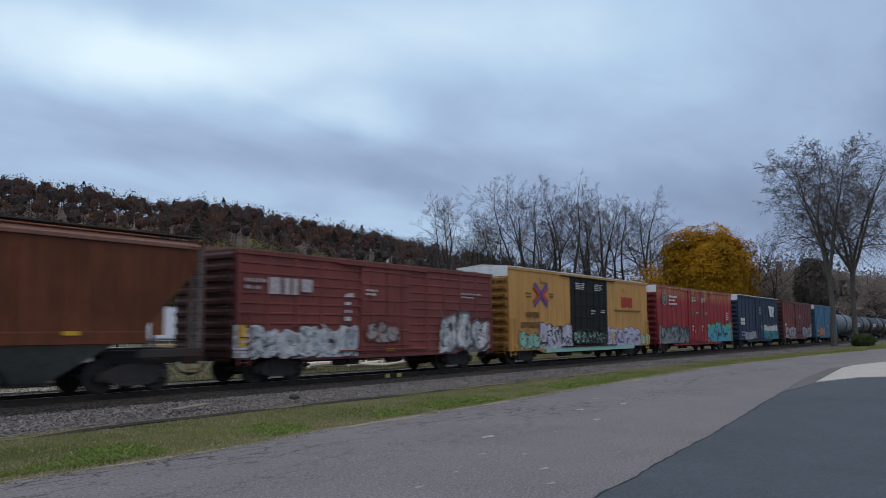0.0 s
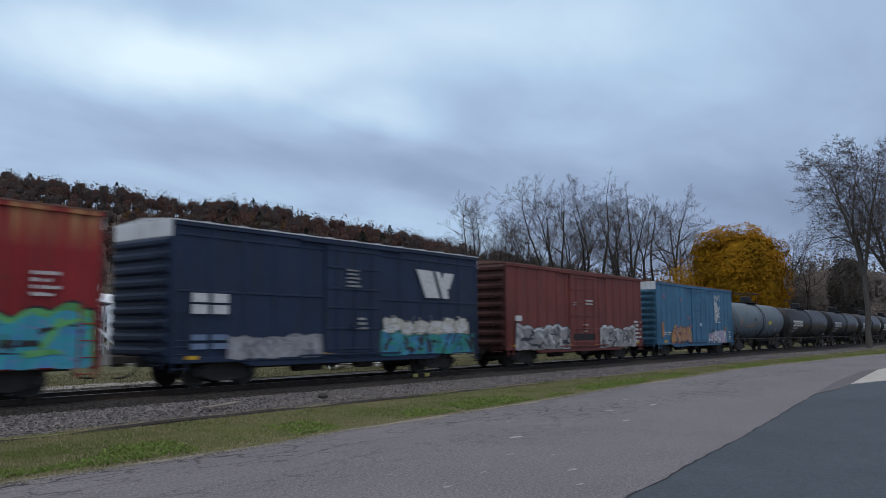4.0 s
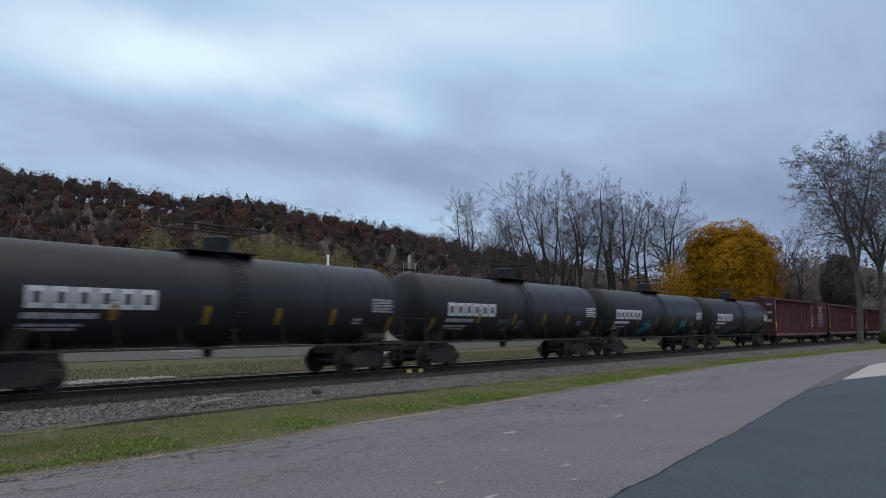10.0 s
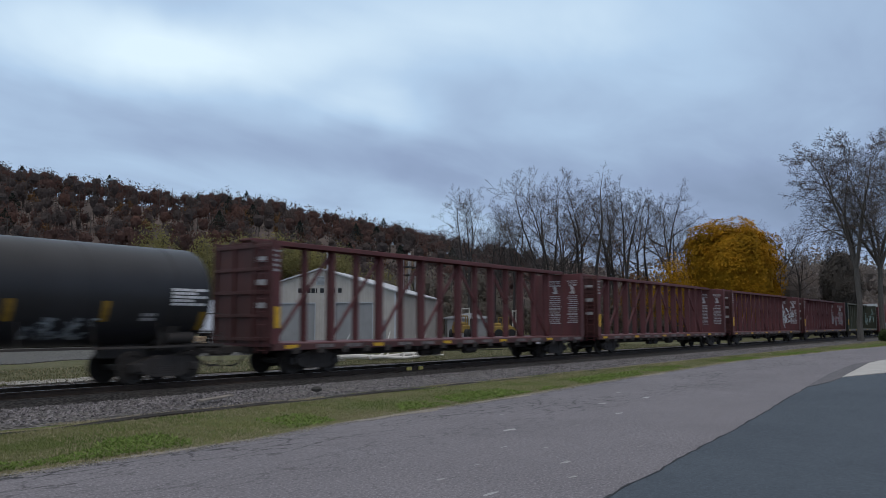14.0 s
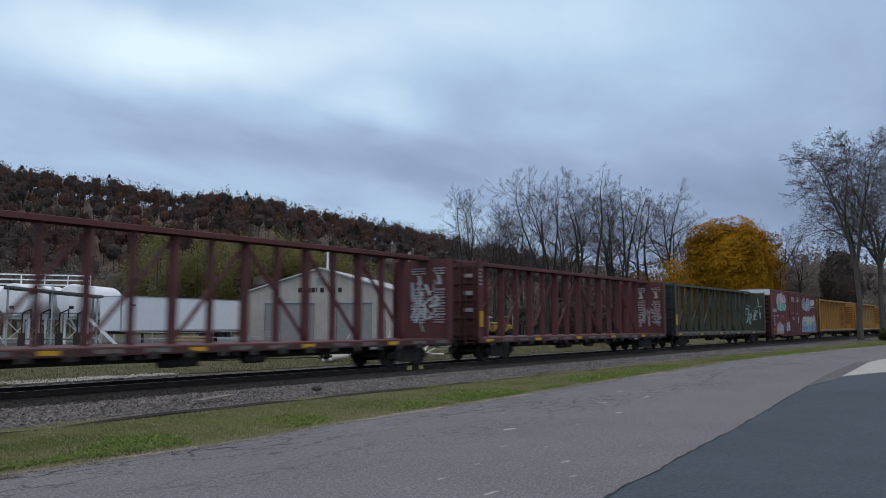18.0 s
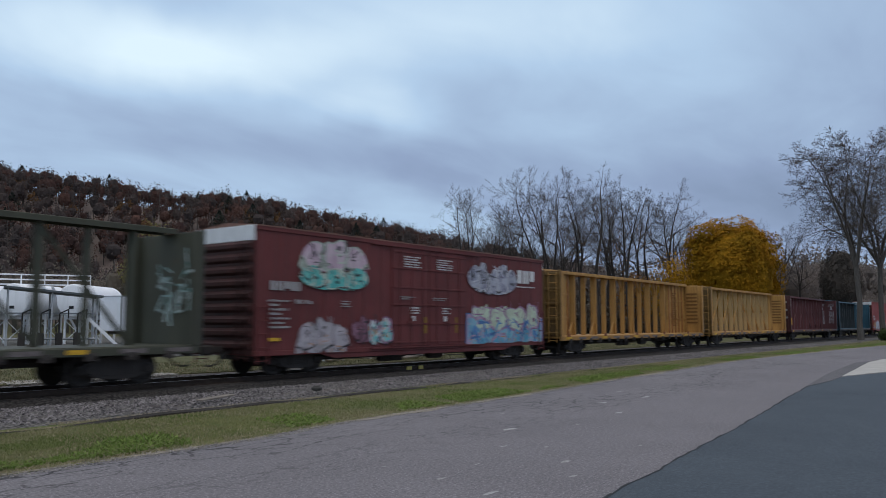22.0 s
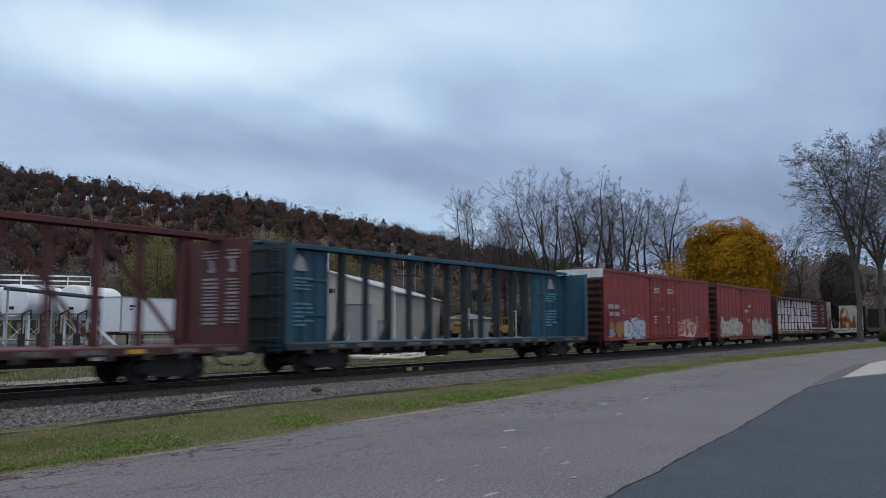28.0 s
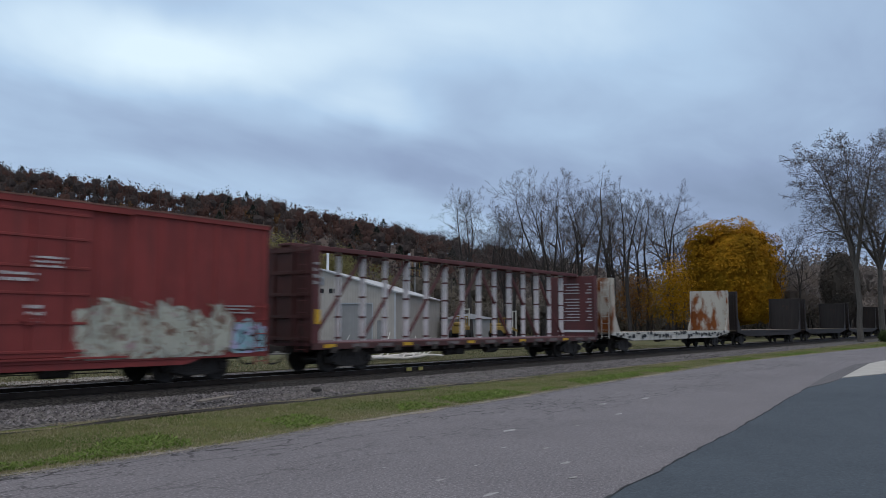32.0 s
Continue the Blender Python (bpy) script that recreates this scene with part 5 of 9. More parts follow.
            bar(m_, (cx - math.cos(a) * ln, cz_ - math.sin(a) * ln), (cx + math.cos(a) * ln, cz_ + math.sin(a) * ln), t_, rnd.uniform(0.1, 1.2))
            bar(m_, (cx + math.cos(a) * ln, cz_ + math.sin(a) * ln), (cx + math.cos(a) * ln + rnd.uniform(0.1, 0.35), cz_ + math.sin(a) * ln - rnd.uniform(0.0, 0.3)), t_ * 0.7, 0.4)
    for i in range(0 if form == "band" else letters):
        cx, hw = x0 + (i + 0.5) * w + rnd.uniform(-0.05, 0.05) * w, w * rnd.uniform(0.42, 0.74)
        zb, zt = z0 + h * rnd.uniform(0.0, 0.12), z1 - h * rnd.uniform(0.0, 0.30)
        cz_, hz = (zb + zt) / 2, (zt - zb) / 2
        ph = rnd.randint(0, 9999)
        skin(2, hug(blob(random.Random(ph), cx + 0.03, cz_ - 0.03, hw * 1.06, hz * 1.06, 20, 0.20, 1.0)))
        skin(0, hug(blob(random.Random(ph), cx, cz_, hw, hz, 20, 0.20, 1.0)))
        skin(1, hug(blob(random.Random(ph), cx, cz_, hw * 0.84, hz * 0.88, 20, 0.20, 1.0)))
        # counters and strokes of the letter
        for _ in range(rnd.choice((1, 2))):
            skin(2, hug(blob(rnd, cx + rnd.uniform(-0.3, 0.3) * hw, cz_ + rnd.uniform(-0.5, 0.5) * hz, hw * rnd.uniform(0.08, 0.22), hz * rnd.uniform(0.08, 0.22), 9, 0.2)))
        for _ in range(4):
            ax, az = cx + rnd.uniform(-0.7, 0.7) * hw, cz_ + rnd.uniform(-0.7, 0.7) * hz
            a = rnd.choice((0.1, 1.5, 1.6, 0.8, 2.3)) + rnd.uniform(-0.25, 0.25)
            ln, t_ = rnd.uniform(0.18, 0.5) * min(w * 1.3, h), rnd.uniform(0.012, 0.040)
            mx, mz = ax + math.cos(a) * ln, az + math.sin(a) * ln
            m_ = rnd.choice((0, 2, 2))
            bar(m_, (ax, az), (mx, mz), t_, rnd.uniform(0.6, 1.1))
            bar(m_, (mx, mz), (mx + math.cos(a + 1.1) * ln * 0.6, mz + math.sin(a + 1.1) * ln * 0.6), t_, rnd.uniform(0.3, 0.9))
        skin(1, hug(blob(rnd, cx + rnd.uniform(-0.4, 0.4) * hw, zb + hz * rnd.uniform(0.1, 0.5), hw * rnd.uniform(0.3, 0.6), hz * rnd.uniform(0.12, 0.3), 11, 0.25)))
    for _ in range(int((x1 - x0) * 1.6)):
        px, pz = rnd.uniform(x0, x1), rnd.uniform(z0 + 0.1 * h, z0 + 0.6 * h)
        bar(0 if rnd.random() < 0.6 else 1, (px, pz), (px, max(z0 - 0.02, pz - rnd.uniform(0.15, 0.6))), rnd.uniform(0.008, 0.016))
    return tagged(part("graffiti", g, [spray((outline, shade(outline, 0.7))), spray(tuple(cols)), spray((strokes or (0.03, 0.03, 0.035), shade(strokes or (0.03, 0.03, 0.035), 1.5)))], car, label), kind="stuff")


def curved_bars(car, x, z, w, h, rows, mat, r, zc, seed=0, name="lettering", lift=0.012):
    """Bars of unreadable lettering laid on a tank's round side."""
    rnd = random.Random(seed + int(x * 7))
    g = Geo()
    rh = h / rows
    for k in range(rows):
        zt = z + h - k * rh - rh * 0.12
        zb = zt - rh * 0.7
        x0, end = x, x + w * (1 if k % 2 == 0 else rnd.uniform(0.6, 0.95))
        while x0 < end - 0.03:
            l = min(rnd.uniform(0.25, 0.7) * max(w, 0.5) * 0.6, end - x0)
            shell_patch(g, x0, x0 + l, zb, zt, r, zc, lift)
            x0 += l + 0.05
    return tagged(part(name, g, mat, car), kind="stuff")


def shell_patch(g, x0, x1, zb, zt, r, zc, lift, n=3):
    on = lambda z: -math.sqrt(max(0.01, r * r - (z - zc) ** 2)) - lift
    zs = [zb + (zt - zb) * i / n for i in range(n + 1)]
    for a, b in zip(zs, zs[1:]):
        g.face([(x0, on(a), a), (x1, on(a), a), (x1, on(b), b), (x0, on(b), b)])


def curved_word(car, x, z, w, h, n, mat, r, zc, name="logo"):
    """A brand mark on a round tank side as plain blocks, one a letter."""
    g = Geo()
    cw = w / n
    for i in range(n):
        a, b = x + i * cw + cw * 0.06, x + (i + 1) * cw - cw * 0.06
        s = (b - a) * 0.30
        shell_patch(g, a, a + s, z, z + h, r, zc, 0.012)
        shell_patch(g, b - s, b, z, z + h, r, zc, 0.012)
        shell_patch(g, a + s, b - s, z, z + 0.24 * h, r, zc, 0.012)
        shell_patch(g, a + s, b - s, z + 0.76 * h, z + h, r, zc, 0.012)
    return part(name, g, mat, car)


def curved_tag(car, x, z, w, h, mat, r, zc, seed, strokes=14, thick=0.035, label="spray-painted tag"):
    """A scrawl of short looping strokes laid on a tank's round side."""
    rnd = random.Random(seed)
    g = Geo()
    on = lambda q, k: -math.sqrt(max(0.01, r * r - (q - zc) ** 2)) - 0.012 - 0.0003 * k
    for k in range(strokes):
        px, pz = x + w * (k + rnd.uniform(0, 1)) / strokes, z + rnd.uniform(-0.4, 0.4) * h
        a, turn = rnd.uniform(0, 6.28), rnd.choice((-1, 1)) * rnd.uniform(0.35, 0.9)
        t_ = thick * rnd.uniform(0.6, 1.3)
        for _ in range(7):
            ln = h * rnd.uniform(0.10, 0.24)
            qx, qz = px + math.cos(a) * ln, min(max(pz + math.sin(a) * ln, z - h / 2), z + h / 2)
            n = Vector((-(qz - pz), qx - px))
            n = n.normalized() * t_ if n.length > 1e-4 else Vector((t_, 0))
            g.face([(px + n.x, on(pz + n.y, k), pz + n.y), (qx + n.x, on(qz + n.y, k), qz + n.y), (qx - n.x, on(qz - n.y, k), qz - n.y), (px - n.x, on(pz - n.y, k), pz - n.y)])
            px, pz = qx, qz
            a += turn + rnd.uniform(-0.3, 0.3)
    return tagged(part("graffiti", g, mat, car, label), kind="stuff")


def placard(car, x0, x1, z0, z1, mat, y=-HALF - 0.03, name="placard", label=""):
    return part(name, Geo().box(x0, x1, y - 0.006, y + 0.03, z0, z1), mat, car, label)


def corrugated_end(car, sx, L, z0, z1, ribs, mat, top_mat=None):
    g = Geo()
    xe = sx * L / 2
    g.box(xe - sx * 0.06, xe, -HALF + 0.03, HALF - 0.03, z0, z1)
    end = part("end_wall", g, mat, car)
    h = (z1 - z0 - (0.55 if top_mat else 0.15)) / ribs
    key = ("rib", round(h, 3), mat.name, sx)
    if key not in LADDERS:
        q = Geo()
        poly = [(0, -h * 0.42), (sx * 0.10, -h * 0.20), (sx * 0.11, h * 0.08), (0, h * 0.34)]
        q.prism(poly, -HALF + 0.10, HALF - 0.10)
        LADDERS[key] = q.mesh("end_rib", mat)
    for i in range(ribs):
        part("end_rib", LADDERS[key], None, end, at=pose(xe, 0, z0 + 0.1 + h * (i + 0.5)))
    if top_mat:
        part("end_cap", Geo().box(xe - sx * 0.02, xe + sx * 0.03, -HALF + 0.03, HALF - 0.03, z1 - 0.52, z1 - 0.02, 0.01), top_mat, end)


def boxcar(L, H, z0, mat, label, roof_mat, end_mat, cap_mat=None, posts=14, doors=((-1.5, 1.5),), door_mat=None, post_depth=0.045, post_w=0.16, sill_drop=True, hribs=0):
    """A steel boxcar: shell, posts, doors, corrugated ends, roof panels, ladders, underframe, running gear."""
    car = thing("boxcar", label, "boxcar", "freight cars of the train")
    hw = HALF - post_depth
    door_mat = door_mat or mat
    part("body", Geo().box(-L / 2 + 0.05, L / 2 - 0.05, -hw, hw, z0 + 0.02, H - 0.06, 0.0), mat, car)
    # posts on both sides, clear of the doors
    mesh_post = Geo().faces([(-post_w / 2, 0, z0 + 0.1), (-post_w * 0.28, -post_depth, z0 + 0.1), (post_w * 0.28, -post_depth, z0 + 0.1), (post_w / 2, 0, z0 + 0.1),
                             (-post_w / 2, 0, H - 0.16), (-post_w * 0.28, -post_depth, H - 0.16), (post_w * 0.28, -post_depth, H - 0.16), (post_w / 2, 0, H - 0.16)],
                            [(0, 1, 5, 4), (1, 2, 6, 5), (2, 3, 7, 6), (0, 3, 2, 1), (4, 5, 6, 7), (3, 0, 4, 7)]).mesh("side_post", mat)
    for i in range(posts + 1):
        x = -L / 2 + 0.12 + (L - 0.24) * i / posts
        if any(a - 0.15 < x < b + 0.15 for a, b in doors):
            continue
        for sy in (-1, 1):
            part("side_post", mesh_post, None, car, at=pose(x, sy * hw, 0) @ (Matrix() if sy < 0 else TURN))
    if hribs:
        for i in range(hribs):
            z = z0 + 0.45 + (H - z0 - 0.9) * i / (hribs - 1)
            for sy in (-1, 1):
                part("panel_rib", Geo().box(-L / 2 + 0.1, L / 2 - 0.1, sy * hw, sy * (hw + 0.03), z - 0.035, z + 0.035, 0.01), mat, car)
    # sills and eaves
    for sy in (-1, 1):
        g = Geo().box(-L / 2, L / 2, sy * (HALF - 0.05), sy * (HALF + 0.012), z0, z0 + 0.16, 0.01)
        if sill_drop:
            g.prism([(-L * 0.34, z0), (-L * 0.30, z0 - 0.16), (L * 0.30, z0 - 0.16), (L * 0.34, z0)], sy * (HALF - 0.06), sy * (HALF - 0.02))
        part("side_sill", g, mat, car)
        part("eave_rail", Geo().box(-L / 2, L / 2, sy * (HALF - 0.07), sy * (HALF + 0.02), H - 0.2, H - 0.06, 0.01), mat, car)
    g = Geo().prism_x([(-HALF - 0.03, H - 0.07), (HALF + 0.03, H - 0.07), (HALF + 0.03, H - 0.03), (0, H + 0.10), (-HALF - 0.03, H - 0.03)], -L / 2 + 0.0, L / 2)
    roof = part("roof", g, roof_mat, car)
    seam = Geo().prism_x([(-HALF - 0.03, H - 0.035), (0, H + 0.095), (HALF + 0.03, H - 0.035), (HALF + 0.03, H + 0.0), (0, H + 0.135), (-HALF - 0.03, H + 0.0)], -0.03, 0.03).mesh("roof_seam", roof_mat)
    for i in range(1, int(L / 1.2)):
        part("roof_seam", seam, None, roof, at=pose(-L / 2 + i * L / int(L / 1.2), 0, 0))
    for sx in (-1, 1):
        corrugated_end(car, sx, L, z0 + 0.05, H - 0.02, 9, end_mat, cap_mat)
        ladder(car, sx * (L / 2 - 0.32), -HALF - 0.05, z0 - 0.15, z0 + 1.5, mat)
        ladder(car, sx * (L / 2 - 0.32), HALF + 0.05, z0 - 0.15, z0 + 1.5, mat)
        ladder(car, sx * (L / 2 + 0.14), -1.1, z0 - 0.05, H - 0.7, end_mat, "end")
    # doors with rods, track and rails
    for a, b in doors:
        for sy in (-1, 1):
            yy = sy * (HALF + 0.005)
            d = part("door", Geo().box(a, b, yy - sy * 0.05, yy + sy * 0.03, z0 + 0.16, H - 0.24, 0.012), door_mat, car)
            for zf in (0.03, 0.22, 0.42, 0.60, 0.80, 0.97):
                z = z0 + 0.2 + (H - z0 - 0.5) * zf
                part("door_rib", Geo().box(a + 0.03, b - 0.03, yy + sy * 0.03, yy + sy * 0.058, z - 0.035, z + 0.035, 0.008), door_mat, d)
            for xf in (0.18, 0.5, 0.82):
                x = a + (b - a) * xf
                part("lock_rod", Geo().tube((x, yy + sy * 0.07, z0 + 0.2), (x, yy + sy * 0.07, H - 0.3), 0.017, 0.017, 6), door_mat, d)
            g = Geo().box((a + b) / 2 - 0.25, (a + b) / 2 + 0.25, yy + sy * 0.06, yy + sy * 0.10, z0 + 1.05, z0 + 1.12).box((a + b) / 2 - 0.07, (a + b) / 2 + 0.07, yy + sy * 0.05, yy + sy * 0.11, z0 + 0.95, z0 + 1.25, 0.02)
            part("door_handle", g, door_mat, d)
    g = Geo()
    a, b = min(d[0] for d in doors) - 1.2, max(d[1] for d in doors) + 1.2
    for sy in (-1, 1):
        for z in (z0 + 0.125, H - 0.215):
            part("door_track", Geo().box(a, b, sy * HALF, sy * (HALF + 0.09), z - 0.025, z + 0.025), door_mat, car)
    underframe(car, L, z0)
    return car


def underframe(car, L, z0, gear=True):
    g = Geo().box(-L / 2, L / 2, -0.2, 0.2, z0 - 0.12, z0 + 0.1).box(-L * 0.32, L * 0.32, -0.25, 0.25, z0 - 0.28, z0 - 0.1)
    for i in range(5):
        x = -L * 0.3 + L * 0.15 * i
        g.box(x - 0.06, x + 0.06, -HALF + 0.1, HALF - 0.1, z0 - 0.14, z0 + 0.06)
    part("underframe", g, M_STEEL, car)
    g = Geo().lathe([(-0.45, 0.02), (-0.42, 0.16), (0.42, 0.16), (0.45, 0.02)], (1.2, -0.72, z0 - 0.25), "x", 12)
    part("air_reservoir", g, M_STEEL, car, smooth=True)
    g = Geo().box(-1.6, -0.9, -0.8, -0.55, z0 - 0.42, z0 - 0.12, 0.04).tube((-2.2, -0.6, z0 - 0.3), (-1.6, -0.6, z0 - 0.3), 0.14, 0.14, 10)
    part("brake_cylinder", g, M_STEEL, car)
    g = Geo().tube((-L * 0.36, -0.85, z0 - 0.18), (L * 0.2, -0.5, z0 - 0.34), 0.016, 0.016, 5)
    part("brake_rod", g, M_STEEL, car)
    if gear:
        running_gear(car, L, L / 2 - 2.3)


def tank_car(L, r, zc, mat, label, dark=None, ladder_mid=True):
    """L over the couplers' faces; a bare shell on a stub frame with a top platform."""
    car = thing("tank_car", label, "tank car", "freight cars of the train")
    B = L - 2.1
    e = 0.42
    prof = [(-B / 2 - e, 0.05)] + [(-B / 2 - e * math.cos(a), r * math.sin(a)) for a in [math.pi / 2 * k / 6 for k in range(1, 7)]]
    prof += [(B / 2 + e * math.cos(a), r * math.sin(a)) for a in [math.pi / 2 * (1 - k / 6) for k in range(0, 6)]] + [(B / 2 + e, 0.05)]
    prof = [(x * (1 - 0.35 / B), q) for x, q in prof]
    shell = part("tank_shell", Geo().lathe(prof, (0, 0, zc), "x", 48), mat, car, smooth=True)
    for x in (-B * 0.25, B * 0.25, 0.0, -B * 0.42, B * 0.42):
        part("weld_band", Geo().lathe([(-0.03, r), (-0.03, r + 0.006), (0.03, r + 0.006), (0.03, r)], (x, 0, zc), "x", 48), mat, shell, smooth=True)
    # top: platform, manway, rails
    t = zc + r
    plat = part("platform", Geo().box(-1.35, 1.35, -0.75, 0.75, t + 0.05, t + 0.10, 0.01).box(-1.3, -1.2, -0.5, 0.5, t - 0.15, t + 0.06).box(1.2, 1.3, -0.5, 0.5, t - 0.15, t + 0.06), M_BLACK, car, "black steel top platform")
    part("manway", Geo().lathe([(t - 0.1, 0.46), (t + 0.56, 0.46), (t + 0.60, 0.40), (t + 0.64, 0.1)], (0.2, 0, 0), "z", 20), M_BLACK, car, smooth=True)
    g = Geo()
    for sy in (-1, 1):
        g.tube((-1.75, sy * 0.74, t + 0.86), (1.75, sy * 0.74, t + 0.86), 0.028, 0.028, 6)
        for x in (-1.3, 1.3):
            g.tube((x, sy * 0.74, t + 0.05), (x, sy * 0.74, t + 0.86), 0.022, 0.022, 6)
    for x in (-1.75, 1.75):
        g.tube((x, -0.74, t + 0.86), (x, 0.74, t + 0.86), 0.028, 0.028, 6)
    part("safety_rail", g, M_BLACK, car)
    part("valve", Geo().tube((-0.6, 0.1, t), (-0.6, 0.1, t + 0.28), 0.12, 0.10, 10).tube((-0.2, -0.25, t), (-0.2, -0.25, t + 0.22), 0.08, 0.08, 8), M_BLACK, car)
    if ladder_mid:
        for sy in (-1, 1):
            g = Geo()
            n = 12
            pl = []
            for k in range(n + 1):
                a = radians(-62 + 140 * k / n)
                pl.append((sy * -1 * (r + 0.09) * math.cos(a), zc + (r + 0.09) * math.sin(a)))
            for (y0, z0_), (y1, z1_) in zip(pl, pl[1:]):
                for x in (-0.22, 0.22):
                    g.tube((x + 0.1, y0, z0_), (x + 0.1, y1, z1_), 0.022, 0.022, 5)
                g.tube((-0.12, y0, z0_), (0.32, y0, z0_), 0.013, 0.013, 5)
            part("ladder", g, M_BLACK, car)
    # saddles, stub sills, side walkway bar
    for sx in (-1, 1):
        x = sx * (L / 2 - 2.25)
        part("saddle", Geo().prism_x([(-0.75, 0.92), (-1.15, zc - r * 0.62)] + [(r * math.sin(radians(a)), zc - r * math.cos(radians(a))) for a in range(-50, 51, 10)] + [(1.15, zc - r * 0.62), (0.75, 0.92)], x - 0.25, x + 0.25), M_STEEL, car)
        part("stub_sill", Geo().box(sx * (L / 2 - 3.8), sx * (L / 2 - 0.55), -0.28, 0.28, 0.72, 1.12, 0.02), M_STEEL, car)
        g = Geo().box(sx * (L / 2 - 0.75), sx * (L / 2 - 0.62), -1.45, 1.45, 0.96, 1.10)
        g.box(sx * (L / 2 - 2.6), sx * (L / 2 - 0.6), -1.45, -1.2, 1.04, 1.09).box(sx * (L / 2 - 2.6), sx * (L / 2 - 0.6), 1.2, 1.45, 1.04, 1.09)
        part("end_platform", g, M_STEEL, car)
        ladder(car, sx * (L / 2 - 1.0), -1.44, 0.45, 1.4, M_STEEL)
        g = Geo()
        for y in (-1.4, -0.5, 0.5, 1.4):
            g.tube((sx * (L / 2 - 0.68), y, 1.05), (sx * (L / 2 - 0.68), y, 2.0 if abs(y) > 1 else 1.8), 0.018, 0.018, 5)
        g.tube((sx * (L / 2 - 0.68), -1.4, 2.0), (sx * (L / 2 - 0.68), 1.4, 2.0), 0.018, 0.018, 5)
        part("hand_rail", g, M_STEEL, car)
    g = Geo()
    for sy in (-1, 1):
        g.box(-L / 2 + 2.2, L / 2 - 2.2, sy * 1.36, sy * 1.44, 1.02, 1.08)
        for i in range(7):
            x = -L / 2 + 2.8 + (L - 5.6) * i / 6
            g.tube((x, sy * 1.40, 1.05), (x, sy * r * 0.86, zc - r * 0.55), 0.016, 0.016, 5)
    part("side_rail", g, M_STEEL, car)
    part("bottom_outlet", Geo().tube((0, 0, 0.72), (0, 0, zc - r + 0.1), 0.14, 0.2, 12).box(-0.3, 0.3, -0.3, 0.3, zc - r - 0.12, zc - r + 0.02, 0.03), M_STEEL, car)
    part("air_reservoir", Geo().lathe([(-0.5, 0.02), (-0.46, 0.17), (0.46, 0.17), (0.5, 0.02)], (L / 2 - 1.9, -0.95, 1.30), "x", 14), M_STEEL, car, smooth=True)
    running_gear(car, L - 1.0, L / 2 - 2.35)
    return car


def centerbeam(L, H, z0, mat, label, bays=16, end_panel=0.0, gussets=False, deck_mat=None, tape=True, post_mat=None, pads=False, end_mat=None, sill_mat=None, brace_mat=None, rib_mat=None):
    """A centre-beam flat: bulkheads, a central truss with a top chord, deck and side sills."""
    car = thing("centerbeam_flatcar", label, "flatcar", "freight cars of the train")
    deck = part("deck", Geo().box(-L / 2, L / 2, -1.44, 1.44, z0 + 0.10, z0 + 0.22, 0.01), deck_mat or mat, car)
    for sy in (-1, 1):
        sill = part("side_sill", Geo().box(-L / 2, L / 2, sy * 1.36, sy * HALF, z0 - 0.02, z0 + 0.20, 0.015), sill_mat or mat, car)
        n = 18
        key = ("pocket", mat.name)
        if key not in LADDERS:
            LADDERS[key] = Geo().box(-0.16, 0.16, -0.02, 0.03, -0.16, 0.05, 0.01).box(-0.05, 0.05, -0.05, 0.0, -0.1, 0.02, 0.01).mesh("winch", M_STEEL)
        for i in range(n):
            part("winch", LADDERS[key], None, sill, at=pose(-L / 2 + 1.0 + (L - 2.0) * i / (n - 1), sy * HALF, z0 + 0.02) @ (Matrix() if sy < 0 else TURN))
    for sx in (-1, 1):
        xe = sx * L / 2
        b = part("bulkhead", Geo().box(xe - sx * 0.10, xe - sx * 0.02, -HALF, HALF, z0 + 0.2, H - 0.05, 0.01), mat, car)
        g = Geo()
        for y in (-HALF + 0.06, HALF - 0.06, -0.5, 0.5):
            part("bulkhead_post", Geo().box(xe - sx * 0.015, xe + sx * 0.10, y - 0.06, y + 0.06, z0 + 0.2, H, 0.01), end_mat or mat, b)
        for i in range(5):
            z = z0 + 0.35 + (H - z0 - 0.55) * i / 4
            part("bulkhead_rib", Geo().box(xe - sx * 0.01, xe + sx * 0.08, -HALF + 0.05, HALF - 0.05, z - 0.06, z + 0.06, 0.01), end_mat or mat, b)
        for sy in (-1, 1):
            part("bulkhead_side", Geo().box(xe + sx * 0.10, xe - sx * 0.28, sy * HALF, sy * (HALF - 0.05), z0 + 0.2, H - 0.05, 0.01), mat, b)
        part("end_sheet", Geo().box(xe - sx * 0.018, xe + sx * 0.012, -HALF + 0.03, HALF - 0.03, z0 + 0.2, H - 0.06), end_mat or mat, b)
        ladder(car, xe + sx * 0.14, -1.05, z0, H - 0.3, mat, "end")
    # central truss: posts, every other one stouter, with braces that rise towards the middle
    P = post_mat or mat
    w = L / bays
    zt = H
    for heavy in (0, 1):
        key = ("beampost", heavy, round(H, 2), P.name)
        if key not in LADDERS:
            hx, hy = ((0.040, 0.10) if pads else (0.062, 0.16)) if heavy else ((0.035, 0.08) if pads else (0.045, 0.12))
            g = Geo().prism_z([(-hx, -hy - 0.02), (hx, -hy - 0.02), (hx, -hy + 0.02), (0.02, -hy + 0.02), (0.02, hy - 0.02), (hx, hy - 0.02), (hx, hy + 0.02), (-hx, hy + 0.02), (-hx, hy - 0.02), (-0.02, hy - 0.02), (-0.02, -hy + 0.02), (-hx, -hy + 0.02)], z0 + 0.2, zt)
            if pads:
                g.mi = 1
                for j in range(5):
                    z = z0 + 0.35 + (zt - z0 - 0.5) * j / 4
